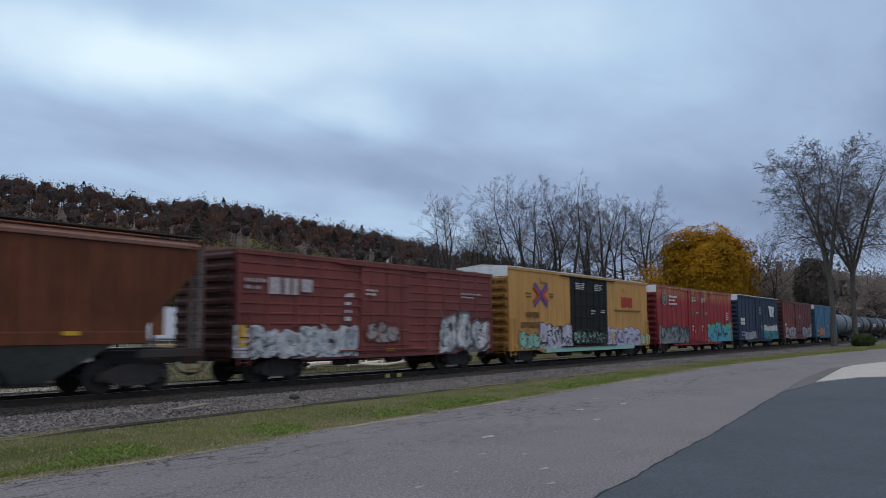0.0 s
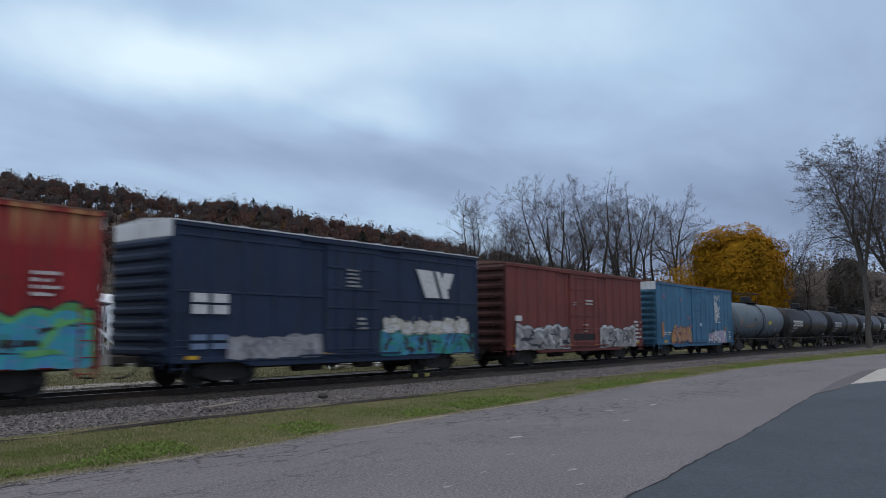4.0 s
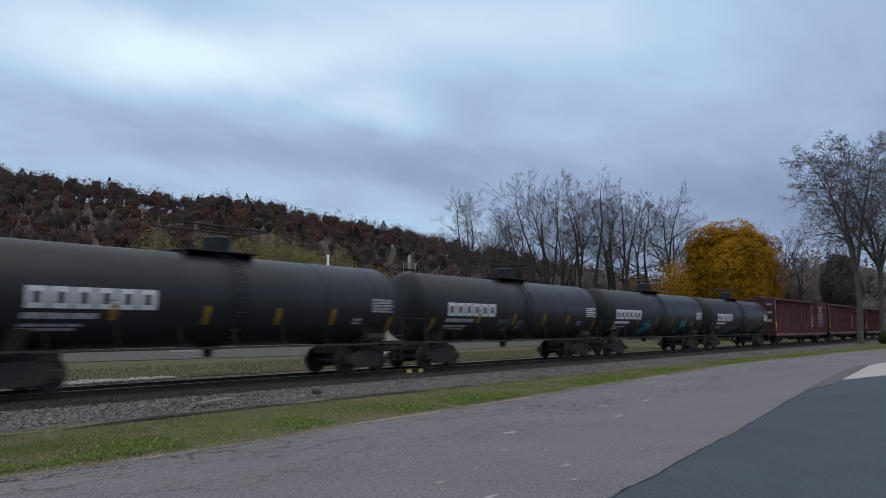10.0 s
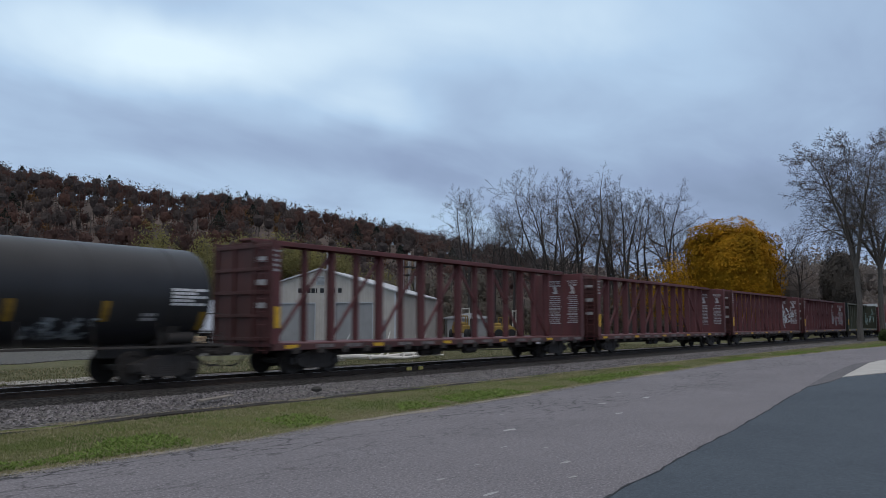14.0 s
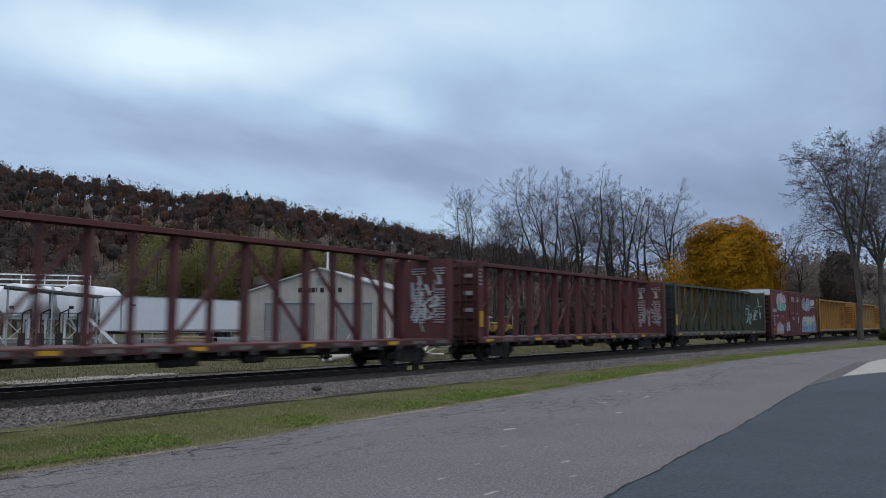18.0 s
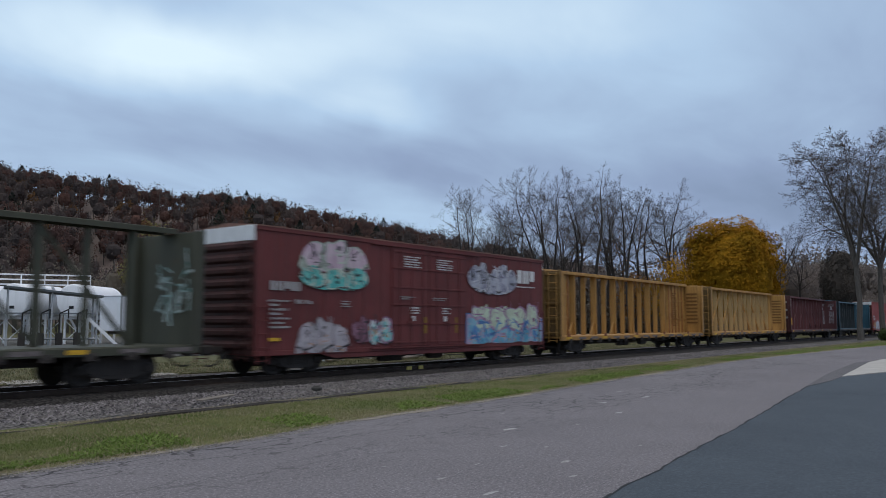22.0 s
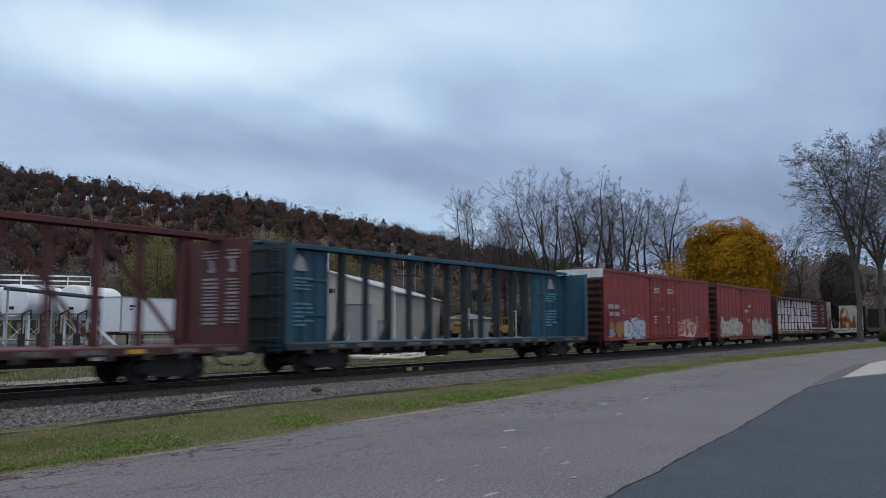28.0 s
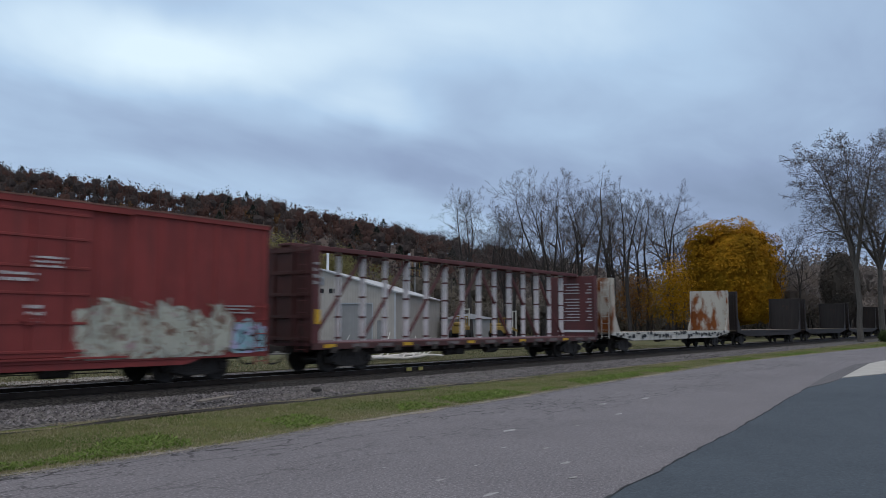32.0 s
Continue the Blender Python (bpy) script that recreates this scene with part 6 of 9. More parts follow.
                    g.box(-hx - 0.008, hx + 0.008, -hy - 0.03, hy + 0.03, z - 0.035, z + 0.035)
            LADDERS[key] = g.mesh("truss_post", [P, mat])
    for i in range(1, bays):
        x = -L / 2 + w * i
        if abs(x) < L / 2 - max(end_panel - 0.2, 0.3):
            part("truss_post", LADDERS[("beampost", i % 2, round(H, 2), P.name)], None, car, at=pose(x, 0, 0))
    key = ("diag", round(w, 2), mat.name, round(H, 2))
    if key not in LADDERS:
        bm_ = brace_mat or mat
        LADDERS[key] = (Geo().beam((0, 0, z0 + 0.25), (2 * w, 0, zt - 0.1), 0.08, 0.11).mesh("truss_brace", bm_), Geo().beam((0, 0, zt - 0.1), (2 * w, 0, z0 + 0.25), 0.08, 0.11).mesh("truss_brace", bm_))
    if gussets:
        me = [Geo().prism([(-0.55, z0 + 0.21), (0.10, z0 + 0.21), (0.10, z0 + 0.95), (-0.05, z0 + 0.95)], -0.05, 0.05).mesh("gusset", P), Geo().prism([(-0.10, z0 + 0.21), (0.55, z0 + 0.21), (0.05, z0 + 0.95), (-0.10, z0 + 0.95)], -0.05, 0.05).mesh("gusset", P)]
        mt = [Geo().prism([(-0.05, zt), (-0.05, zt - 0.9), (0.6, zt)], -0.05, 0.05).mesh("gusset", P), Geo().prism([(0.05, zt), (0.05, zt - 0.9), (-0.6, zt)], -0.05, 0.05).mesh("gusset", P)]
        for i in range(3, bays - 2):
            x = -L / 2 + w * i
            part("gusset", me[i >= bays // 2] if i % 2 else mt[i >= bays // 2], None, car, at=pose(x, 0.0, 0))
    for i in range(1, bays - 2, 2):
        if gussets:
            break
        x = -L / 2 + w * i
        if x > -L / 2 + end_panel - 0.3 and x + 2 * w < L / 2 - end_panel + 0.3:
            part("truss_brace", LADDERS[key][i >= bays // 2], None, car, at=pose(x, 0, 0))
    part("top_chord", Geo().box(-L / 2 + 0.02, L / 2 - 0.02, -0.30, 0.30, H + 0.02, H + 0.11, 0.02).box(-L / 2 + 0.02, L / 2 - 0.02, -0.33, -0.28, H - 0.06, H + 0.09).box(-L / 2 + 0.02, L / 2 - 0.02, 0.28, 0.33, H - 0.06, H + 0.09), mat, car)
    if end_panel > 0.5:
        for sx in (-1, 1):
            a, b = sx * (L / 2 - 0.05), sx * (L / 2 - end_panel)
            pn = part("end_panel", Geo().box(a, b, -0.12, 0.12, z0 + 0.2, H - 0.1, 0.01), mat, car)
            for xf in (0.2, 0.4, 0.6, 0.8, 0.98):
                x = a + (b - a) * xf
                part("panel_rib", Geo().box(x - 0.05, x + 0.05, -0.18, 0.18, z0 + 0.2, H - 0.1, 0.01), rib_mat or mat, pn)
            for zf in (0.33, 0.68):
                z = z0 + (H - z0) * zf
                part("panel_rib", Geo().box(a, b, -0.165, 0.165, z - 0.05, z + 0.05, 0.01), mat, pn)
    for i in range(15):
        x = -L / 2 + 0.5 + (L - 1.6) * i / 14
        yellow = i % 3 == 0
        if tape or not yellow:
            part("reflector", Geo().box(x, x + (0.55 if yellow else 0.8), -HALF - 0.014, -HALF + 0.01, z0 + 0.04, z0 + 0.16), M_YELTAPE if yellow else M_SOOTWHITE, car, "yellow reflective tape" if yellow else "worn pale stencil")
    underframe(car, L, z0 - 0.02)
    return car


def bulkhead_flat(L, H, z0, mat, label, bulk_mat, deck_mat, sill_mat=None):
    car = thing("bulkhead_flatcar", label, "flatcar", "freight cars of the train")
    part("deck", Geo().box(-L / 2, L / 2, -1.42, 1.42, z0 + 0.36, z0 + 0.46, 0.01), deck_mat, car, "worn timber deck")
    for sy in (-1, 1):
        part("side_sill", Geo().box(-L / 2, L / 2, sy * 1.38, sy * HALF, z0 + 0.28, z0 + 0.46, 0.01).prism([(-L / 2, z0 + 0.3), (-L * 0.36, z0 - 0.05), (L * 0.36, z0 - 0.05), (L / 2, z0 + 0.3)], sy * 1.42, sy * 1.47), sill_mat or mat, car)
    for sx in (-1, 1):
        xe = sx * L / 2
        b = part("bulkhead", Geo().box(xe - sx * 0.14, xe - sx * 0.08, -HALF, HALF, z0 + 0.4, H, 0.01), bulk_mat, car)
        for y in (-HALF + 0.08, -0.5, 0.5, HALF - 0.08):
            part("bulkhead_post", Geo().prism([(xe - sx * 0.1, z0 + 0.4), (xe + sx * 0.05, z0 + 0.4), (xe + sx * 0.05, H), (xe - sx * 0.1, H)], y - 0.06, y + 0.06), bulk_mat, b)
        for y in (-HALF + 0.05, HALF - 0.05):
            part("bulkhead_brace", Geo().prism([(xe - sx * 0.1, z0 + 0.45), (xe - sx * 1.0, z0 + 0.45), (xe - sx * 0.38, z0 + 1.4), (xe - sx * 0.3, H), (xe - sx * 0.1, H)], y - 0.03, y + 0.03), bulk_mat, b)
        ladder(car, xe + sx * 0.1, -1.05, z0 + 0.2, H - 0.3, mat, "end")
    underframe(car, L, z0 + 0.2)
    return car


def covered_hopper(L, H, label, mat, low_mat, roof_mat):
    car = thing("hopper_car", label, "hopper car", "freight cars of the train")
    z = 1.45
    poly = [(-L / 2 + 0.35, H - 0.28), (-L / 2 + 0.35, H - 0.9), (-L / 2 + 2.0, z + 0.4), (-L / 2 + 2.0, z), (L / 2 - 2.0, z), (L / 2 - 2.0, z + 0.4), (L / 2 - 0.35, H - 0.9), (L / 2 - 0.35, H - 0.28)]
    part("body", Geo().prism(poly, -HALF + 0.06, HALF - 0.06), mat, car)
    part("roof", Geo().prism_x([(-HALF, H - 0.32), (-HALF, H - 0.22), (-1.0, H - 0.02), (1.0, H - 0.02), (HALF, H - 0.22), (HALF, H - 0.32)], -L / 2 + 0.3, L / 2 - 0.3), roof_mat, car)
    part("running_board", Geo().box(-L / 2 + 0.1, L / 2 - 0.1, -1.25, -0.75, H + 0.06, H + 0.10).box(-L / 2 + 0.1, L / 2 - 0.1, 0.75, 1.25, H + 0.06, H + 0.10), M_STEEL, car)
    part("hatch", Geo().box(-L / 2 + 1, L / 2 - 1, -0.4, 0.4, H - 0.05, H + 0.12, 0.04), mat, car)
    g = Geo().box(-L / 2 + 2.0, L / 2 - 2.0, -HALF, -HALF + 0.06, z - 0.1, z + 0.25, 0.02).box(-L / 2 + 2.0, L / 2 - 2.0, HALF - 0.06, HALF, z - 0.1, z + 0.25, 0.02)
    part("side_sill", g, mat, car)
    for i in range(3):
        x = -4.0 + 4.0 * i
        g = Geo()
        a = 1.9
        pts = [(x - a, -HALF + 0.08, z), (x + a, -HALF + 0.08, z), (x + a, HALF - 0.08, z), (x - a, HALF - 0.08, z), (x - 0.45, -0.4, 0.35), (x + 0.45, -0.4, 0.35), (x + 0.45, 0.4, 0.35), (x - 0.45, 0.4, 0.35)]
        g.faces(pts, [(0, 1, 5, 4), (1, 2, 6, 5), (2, 3, 7, 6), (3, 0, 4, 7), (4, 5, 6, 7), (0, 3, 2, 1)])
        hp = part("hopper_bay", g, low_mat, car, "grey discharge hopper")
        part("gate", Geo().box(x - 0.6, x + 0.6, -0.55, 0.55, 0.27, 0.36, 0.02).tube((x, -1.3, 0.32), (x, 1.3, 0.32), 0.03, 0.03, 6), M_STEEL, hp)
    for sx in (-1, 1):
        xe = sx * L / 2
        g = Geo().box(xe - sx * 2.2, xe - sx * 0.05, -HALF + 0.1, -HALF + 0.25, 0.95, 1.2, 0.02).box(xe - sx * 2.2, xe - sx * 0.05, HALF - 0.25, HALF - 0.1, 0.95, 1.2, 0.02).box(xe - sx * 2.6, xe - sx * 0.05, -0.25, 0.25, 0.75, 1.15, 0.02)
        g.box(xe - sx * 0.25, xe - sx * 0.05, -HALF + 0.1, HALF - 0.1, 0.95, 1.2)
        part("end_frame", g, M_STEEL, car)
        for y in (-HALF + 0.18, -0.9, 0.9, HALF - 0.18):
            part("end_post", Geo().box(xe - sx * 0.22, xe - sx * 0.12, y - 0.05, y + 0.05, 1.2, H - 0.3), M_PALEGREY, car)
        ladder(car, xe - sx * 0.1, -1.2, 1.2, H - 0.2, M_PALEGREY, "end")
        ladder(car, xe - sx * 0.42, -HALF - 0.02, 0.6, H - 0.3, mat)
    running_gear(car, L, L / 2 - 2.1)
    return car


M_PALEGREY = paint("pale_grey_paint", (0.20, 0.20, 0.20), 0.35, 0.2)

# ---- the oil depot beyond the track ----


def siding(name, col, pitch):
    """Painted ribbed sheet cladding."""
    k = Nodes(name)
    tc = k.n("TexCoord")
    wv = k.n("TexWave", Scale=pitch)
    wv.bands_direction = "X"
    k.l(tc.outputs["Object"], wv.inputs["Vector"])
    base = k.mix(k.ramp(k.noise(0.7, 4), 0.3, 0.7), shade(col, 0.9), shade(col, 1.08))
    base = k.mix(k.mul(k.ramp(k.noise(1.5, 5, 0.6, (2, 2, 0.15)), 0.5, 0.8), 0.3), base, shade(col, 0.6))
    k.bump(wv.outputs["Fac"], 0.4, 0.03)
    return k.done(base, 0.6, 0, 0.3)


M_SIDING = siding("putty_siding", (0.41, 0.372, 0.33), 1.1)
M_DOORGREY = siding("grey_roll_door", (0.27, 0.265, 0.26), 0.2)
M_TINROOF = siding("pale_tin_roof", (0.46, 0.46, 0.47), 0.9)
M_TANKWHITE = paint("white_tank_paint", (0.84, 0.85, 0.87), 0.10, 0.0, 0.45, fade=1.05)
M_TRAILER = plain("white_trailer_skin", (0.80, 0.82, 0.86), 0.45, 0.04, 1.5)
M_YELMACH = paint("machine_yellow", (0.27, 0.175, 0.04), 0.3, 0.1)
M_GALV = plain("galvanised_steel", (0.42, 0.43, 0.44), 0.5, 0.15, 6, 0.4)
M_LUMBER = plain("stacked_lumber", (0.38, 0.27, 0.17), 0.8, 0.25, 4)


def build_shed():
    W, D, E, R = 16.8, 30.0, 5.25, 7.75
    shed = thing("depot_shed", "putty-coloured metal shed with a low gable and grey roll doors", "building", "", pose(57.9, 70.2, -0.06, 0, 0, -62.1))
    t = 0.25
    doors = [(2.1, 7.8, 4.05), (10.2, 14.2, 4.05)]
    man = (14.75, 15.75, 2.25)
    # front wall with real openings: piers and heads
    xs = [0.0]
    for a, b, h in doors + [man]:
        part("wall_pier", Geo().box(xs[-1], a, 0, t, 0, E), M_SIDING, shed)
        part("door_head", Geo().box(a, b, 0, t, h, E), M_SIDING, shed)
        xs.append(b)
    part("wall_pier", Geo().box(xs[-1], W, 0, t, 0, E), M_SIDING, shed)
    part("gable", Geo().prism([(0, E), (W, E), (W / 2, R)], 0, t), M_SIDING, shed)
    part("rear_wall", Geo().box(0, W, D - t, D, 0, E).prism([(0, E), (W, E), (W / 2, R)], D - t, D), M_SIDING, shed)
    part("side_wall", Geo().box(0, t, t, D - t, 0, E), M_SIDING, shed)
    part("side_wall", Geo().box(W - t, W, t, D - t, 0, E), M_SIDING, shed)
    for s in (0, 1):
        x0, x1 = (-0.35, W / 2) if s == 0 else (W + 0.35, W / 2)
        z0 = E - 0.35 * (R - E) / (W / 2)
        part("roof", Geo().prism([(x0, z0 + 0.02), (x1, R + 0.02), (x1, R + 0.17), (x0, z0 + 0.17)], -0.3, D + 0.3), M_TINROOF, shed, "pale ribbed tin roof")
    for a, b, h in doors:
        d = part("roll_door", Geo().box(a, b, 0.10, 0.16, 0, h), M_DOORGREY, shed, "closed grey roll door")
        part("door_frame", Geo().box(a - 0.1, a, -0.03, 0.2, 0, h + 0.1).box(b, b + 0.1, -0.03, 0.2, 0, h + 0.1).box(a, b, -0.03, 0.2, h, h + 0.1), M_GALV, d)
    d = part("door", Geo().box(man[0], man[1], 0.08, 0.14, 0, man[2], 0.01), M_DOORGREY, shed)
    part("door_handle", Geo().tube((man[0] + 0.12, 0.05, 1.0), (man[0] + 0.24, 0.05, 1.0), 0.02), M_BLACK, d)
    v = part("gable_vent", Geo().box(7.95, 8.85, -0.05, 0.02, 6.1, 7.0), M_GALV, shed)
    slat = Geo().box(8.0, 8.8, -0.10, -0.04, 0, 0.07).mesh("vent_slat", M_DOORGREY)
    for i in range(6):
        part("vent_slat", slat, None, v, at=pose(0, 0, 6.17 + 0.13 * i))
    for i in (0, 1, 2, 3, 4, 5, 7, 8, 9):
        x = 5.9 + i * 0.50
        part("sign_block", Geo().box(x, x + (0.16 if i in (4, 8) else 0.40), -0.03, 0.0, 5.2, 5.70), M_BLACK, shed, "dark sign bar on the gable")
    part("flue_pipe", Geo().tube((8.6, 2.0, 7.4), (8.6, 2.0, 9.7), 0.14, 0.14, 10).tube((8.6, 2.0, 9.7), (8.6, 2.0, 9.85), 0.2, 0.05, 10), M_TANKWHITE, shed, "white flue pipe")
    for x in (-0.03, W - 0.14):
        part("corner_trim", Geo().box(x, x + 0.17, -0.03, 0.0, 0, E), M_TINROOF, shed)


def build_mast():
    m = thing("service_mast", "steel mast with work platforms above the shed roof", "mast", "", pose(90.5, 73.5, -0.06))
    g = Geo()
    for dx, dy in ((0, 0), (1.2, 0), (1.2, 1.2), (0, 1.2)):
        g.tube((dx, dy, 0), (dx, dy, 11.2), 0.07, 0.07, 6)
    part("frame", g, M_GALV, m)
    for z in (8.9, 10.1):
        p = part("work_platform", Geo().box(-1.3, 1.9, -0.3, 1.5, z, z + 0.1), M_BLACK, m)
        q = Geo().tube((-1.3, -0.3, z + 0.9), (1.9, -0.3, z + 0.9), 0.03, 0.03, 5)
        for x in (-1.3, 0.3, 1.9):
            q.tube((x, -0.3, z), (x, -0.3, z + 0.9), 0.03, 0.03, 5)
        part("hand_rail", q, M_YELMACH, p)
    part("cap", Geo().tube((0.6, 0.6, 11.2), (0.6, 0.6, 12.3), 0.25, 0.2, 10), M_GALV, m)


def storage_tank(x, y, rz, L, r, zc):
    tk = thing("storage_tank", "white horizontal fuel tank on steel legs", "storage tank", "fuel tanks of the depot", pose(x, y, -0.06, 0, 0, rz))
    prof = [(0, 0.05), (0.02, r * 0.6), (0.10, r * 0.93), (0.22, r), (L - 0.22, r), (L - 0.1, r * 0.93), (L - 0.02, r * 0.6), (L, 0.05)]
    part("tank_shell", Geo().lathe(prof, (0, 0, zc), "x", 36), M_TANKWHITE, tk, smooth=True)
    for xx in (1.0, L / 2, L - 1.0):
        leg = part("saddle", Geo().prism_x([(-r * 0.85, zc - r * 0.4)] + [(r * 1.02 * math.sin(radians(a)), zc - r * 1.02 * math.cos(radians(a))) for a in range(-55, 56, 11)] + [(r * 0.85, zc - r * 0.4), (r * 0.75, zc - r - 0.2), (-r * 0.75, zc - r - 0.2)], xx - 0.08, xx + 0.08), M_TANKWHITE, tk)
        for sy in (-1, 1):
            part("leg", Geo().box(xx - 0.08, xx + 0.08, sy * r * 0.7 - 0.08, sy * r * 0.7 + 0.08, 0, zc - r - 0.1), M_TANKWHITE, leg)
        part("brace", Geo().tube((xx, -r * 0.7, 0.2), (xx, r * 0.7, zc - r - 0.3), 0.04, 0.04, 6).tube((xx, r * 0.7, 0.2), (xx, -r * 0.7, zc - r - 0.3), 0.04, 0.04, 6), M_TANKWHITE, leg)
    part("placard", Geo().box(-0.035, 0.06, -0.2, 0.2, zc - 0.75, zc - 0.5), M_BLACK, tk)
    return tk


def build_tanks():
    storage_tank(37.1, 68.6, 34.6, 7.4, 1.46, 3.85)
    storage_tank(33.2, 71.2, 34.6, 7.4, 1.46, 3.85)
    storage_tank(29.3, 73.8, 34.6, 7.4, 1.46, 3.85)
    cw = thing("catwalk", "white steel catwalk with handrails over the tanks", "catwalk", "", pose(26.2, 77.2, -0.06, 0, 0, -28.5))
    part("deck", Geo().box(0, 15.2, 0, 1.0, 5.25, 5.35), M_TANKWHITE, cw)
    for y in (0.03, 0.97):
        for z in (5.75, 6.2):
            part("hand_rail", Geo().tube((0, y, z), (15.2, y, z), 0.04, 0.04, 6), M_TANKWHITE, cw)
    post = Geo().tube((0, 0, 5.3), (0, 0, 6.2), 0.04, 0.04, 6).mesh("rail_post", M_TANKWHITE)
    leg = Geo().box(-0.06, 0.06, -0.06, 0.06, 0, 5.25).mesh("leg", M_TANKWHITE)
    for y in (0.03, 0.97):
        for i in range(9):
            part("rail_post", post, None, cw, at=pose(1.9 * i, y, 0))
        for x in (0.3, 5.2, 10.1, 15.0):
            part("leg", leg, None, cw, at=pose(x, 0.16 if y < 0.5 else 0.84, 0))
    # stair down from the catwalk
    g = Geo().beam((12.0, 1.1, 5.2), (14.8, 1.1, 0.1), 0.05, 0.2).beam((12.0, 1.8, 5.2), (14.8, 1.8, 0.1), 0.05, 0.2)
    st = part("stair", g, M_TANKWHITE, cw)
    tread = Geo().box(-0.14, 0.14, 1.1, 1.8, -0.02, 0.02).mesh("tread", M_TANKWHITE)
    for i in range(18):
        f = (i + 0.5) / 18
        part("tread", tread, None, st, at=pose(12.0 + 2.8 * f, 0, 5.2 - 5.1 * f))
    # loading shelter with piping
    sh = thing("loading_shelter", "dark-roofed loading shelter on thin posts with pipework", "shelter", "", pose(28.6, 62.0, -0.06, 0, 0, -24))
    part("roof", Geo().prism([(-0.3, 4.5), (6.6, 3.85), (6.6, 4.0), (-0.3, 4.65)], -0.4, 3.6), M_TEALROOF, sh)
    for x in (0.0, 3.0, 6.2):
        for y in (0, 3.2):
            part("post", Geo().box(x - 0.06, x + 0.06, y - 0.06, y + 0.06, 0, 4.5 - x * 0.098), M_GALV, sh)
    for i in range(4):
        part("pump", Geo().box(0.8 + 1.3 * i, 1.3 + 1.3 * i, 1.2, 1.7, 0, 1.1, 0.05).tube((1.05 + 1.3 * i, 1.45, 1.1), (1.05 + 1.3 * i, 1.45, 2.6), 0.06, 0.06, 6), M_STEEL, sh)
        part("loading_arm", Geo().tube((1.05 + 1.3 * i, 1.45, 2.6), (1.6 + 1.3 * i, 0.4, 2.9), 0.05, 0.05, 6).tube((1.6 + 1.3 * i, 0.4, 2.9), (1.6 + 1.3 * i, 0.4, 2.2), 0.05, 0.05, 6), M_BLACK, sh)
    part("pipe_run", Geo().tube((-0.2, 1.45, 2.6), (6.4, 1.45, 2.6), 0.06, 0.06, 8).tube((-0.2, 2.0, 0.6), (6.4, 2.0, 0.6), 0.08, 0.08, 8), M_GALV, sh)
    part("side_stair", Geo().beam((5.6, -0.3, 2.2), (7.8, -0.3, 0.05), 0.05, 0.18).beam((5.6, 0.5, 2.2), (7.8, 0.5, 0.05), 0.05, 0.18), M_TANKWHITE, sh)


M_TEALROOF = plain("dark_sheet_roof", (0.10, 0.115, 0.12), 0.6, 0.2, 2)


def build_trailer():
    a = math.degrees(math.atan2(67.3 - 64.0, 55.1 - 39.1))
    tr = thing("box_trailer", "white box trailer parked in the yard", "trailer", "", pose(39.1, 64.0, -0.06, 0, 0, a))
    part("body", Geo().box(0, 16.2, 0, 2.6, 1.15, 4.2, 0.05), M_TRAILER, tr)
    part("edge_rail", Geo().box(0, 16.2, -0.02, 0.06, 4.14, 4.24).box(0, 16.2, -0.02, 0.06, 1.10, 1.25).box(-0.03, 0.08, -0.02, 2.62, 4.14, 4.24), M_GALV, tr)
    part("corner_post", Geo().box(-0.03, 0.08, -0.02, 0.10, 1.15, 4.2), M_GALV, tr)
    part("chassis", Geo().box(0.5, 15.9, 0.5, 2.1, 0.9, 1.15), M_STEEL, tr)
    part("landing_leg", Geo().box(2.8, 2.95, 0.3, 0.45, 0, 1.1).box(2.8, 2.95, 2.1, 2.25, 0, 1.1).box(2.6, 3.15, 0.2, 0.5, 0, 0.06), M_STEEL, tr)
    tyre = Geo().lathe([(-0.14, 0.3), (-0.14, 0.46), (-0.1, 0.5), (0.1, 0.5), (0.14, 0.46), (0.14, 0.3)], (0, 0, 0), "y", 20).mesh("tyre", M_RUBBER)
    for x in (13.0, 14.3):
        for y in (0.2, 0.55, 2.05, 2.4):
            part("wheel", tyre, None, tr, at=pose(x, y, 0.5))
    part("marks", Geo().box(0.9, 1.6, -0.025, -0.005, 3.35, 3.5).box(0.9, 1.3, -0.025, -0.005, 3.1, 3.2), M_BLACK, tr)
    f = thing("pipe_fence", "low pipe rail fence in front of the trailer", "fence", "", pose(36.5, 58.5, -0.06, 0, 0, 10))
    for z in (0.55, 1.05):
        part("rail", Geo().tube((0, 0, z), (19, 0, z), 0.03, 0.03, 6), M_GALV, f)
    post = Geo().tube((0, 0, 0), (0, 0, 1.08), 0.035, 0.035, 6).mesh("post", M_GALV)
    for i in range(9):
        part("post", post, None, f, at=pose(19 * i / 8, 0, 0))
    for (x, y, n, m, nm, lab) in ((37.5, 54.0, 4, M_LUMBER, "lumber_stack", "stack of tan boards on the gravel"), (42.5, 55.0, 3, M_GALV, "pallet_stack", "stack of grey pallets on the gravel")):
        st = thing(nm, lab, "stack", "", pose(x, y, -0.06, 0, 0, -30))
        for j in range(n):
            part("layer", Geo().box(rb.uniform(0, 0.1), 2.4 + rb.uniform(0, 0.2), 0, 1.2, j * 0.22, j * 0.22 + 0.17, 0.01), m, st)
    for x, y, w in ((34.5, 49.5, 3.2),):
        tagged(part("concrete_slab", Geo().box(0, w, 0, 1.4, 0, 0.25, 0.03), M_CONCRETE, at=pose(x, y, -0.08, 0, 0, -20)), "pale concrete slab lying in the yard", "slab")


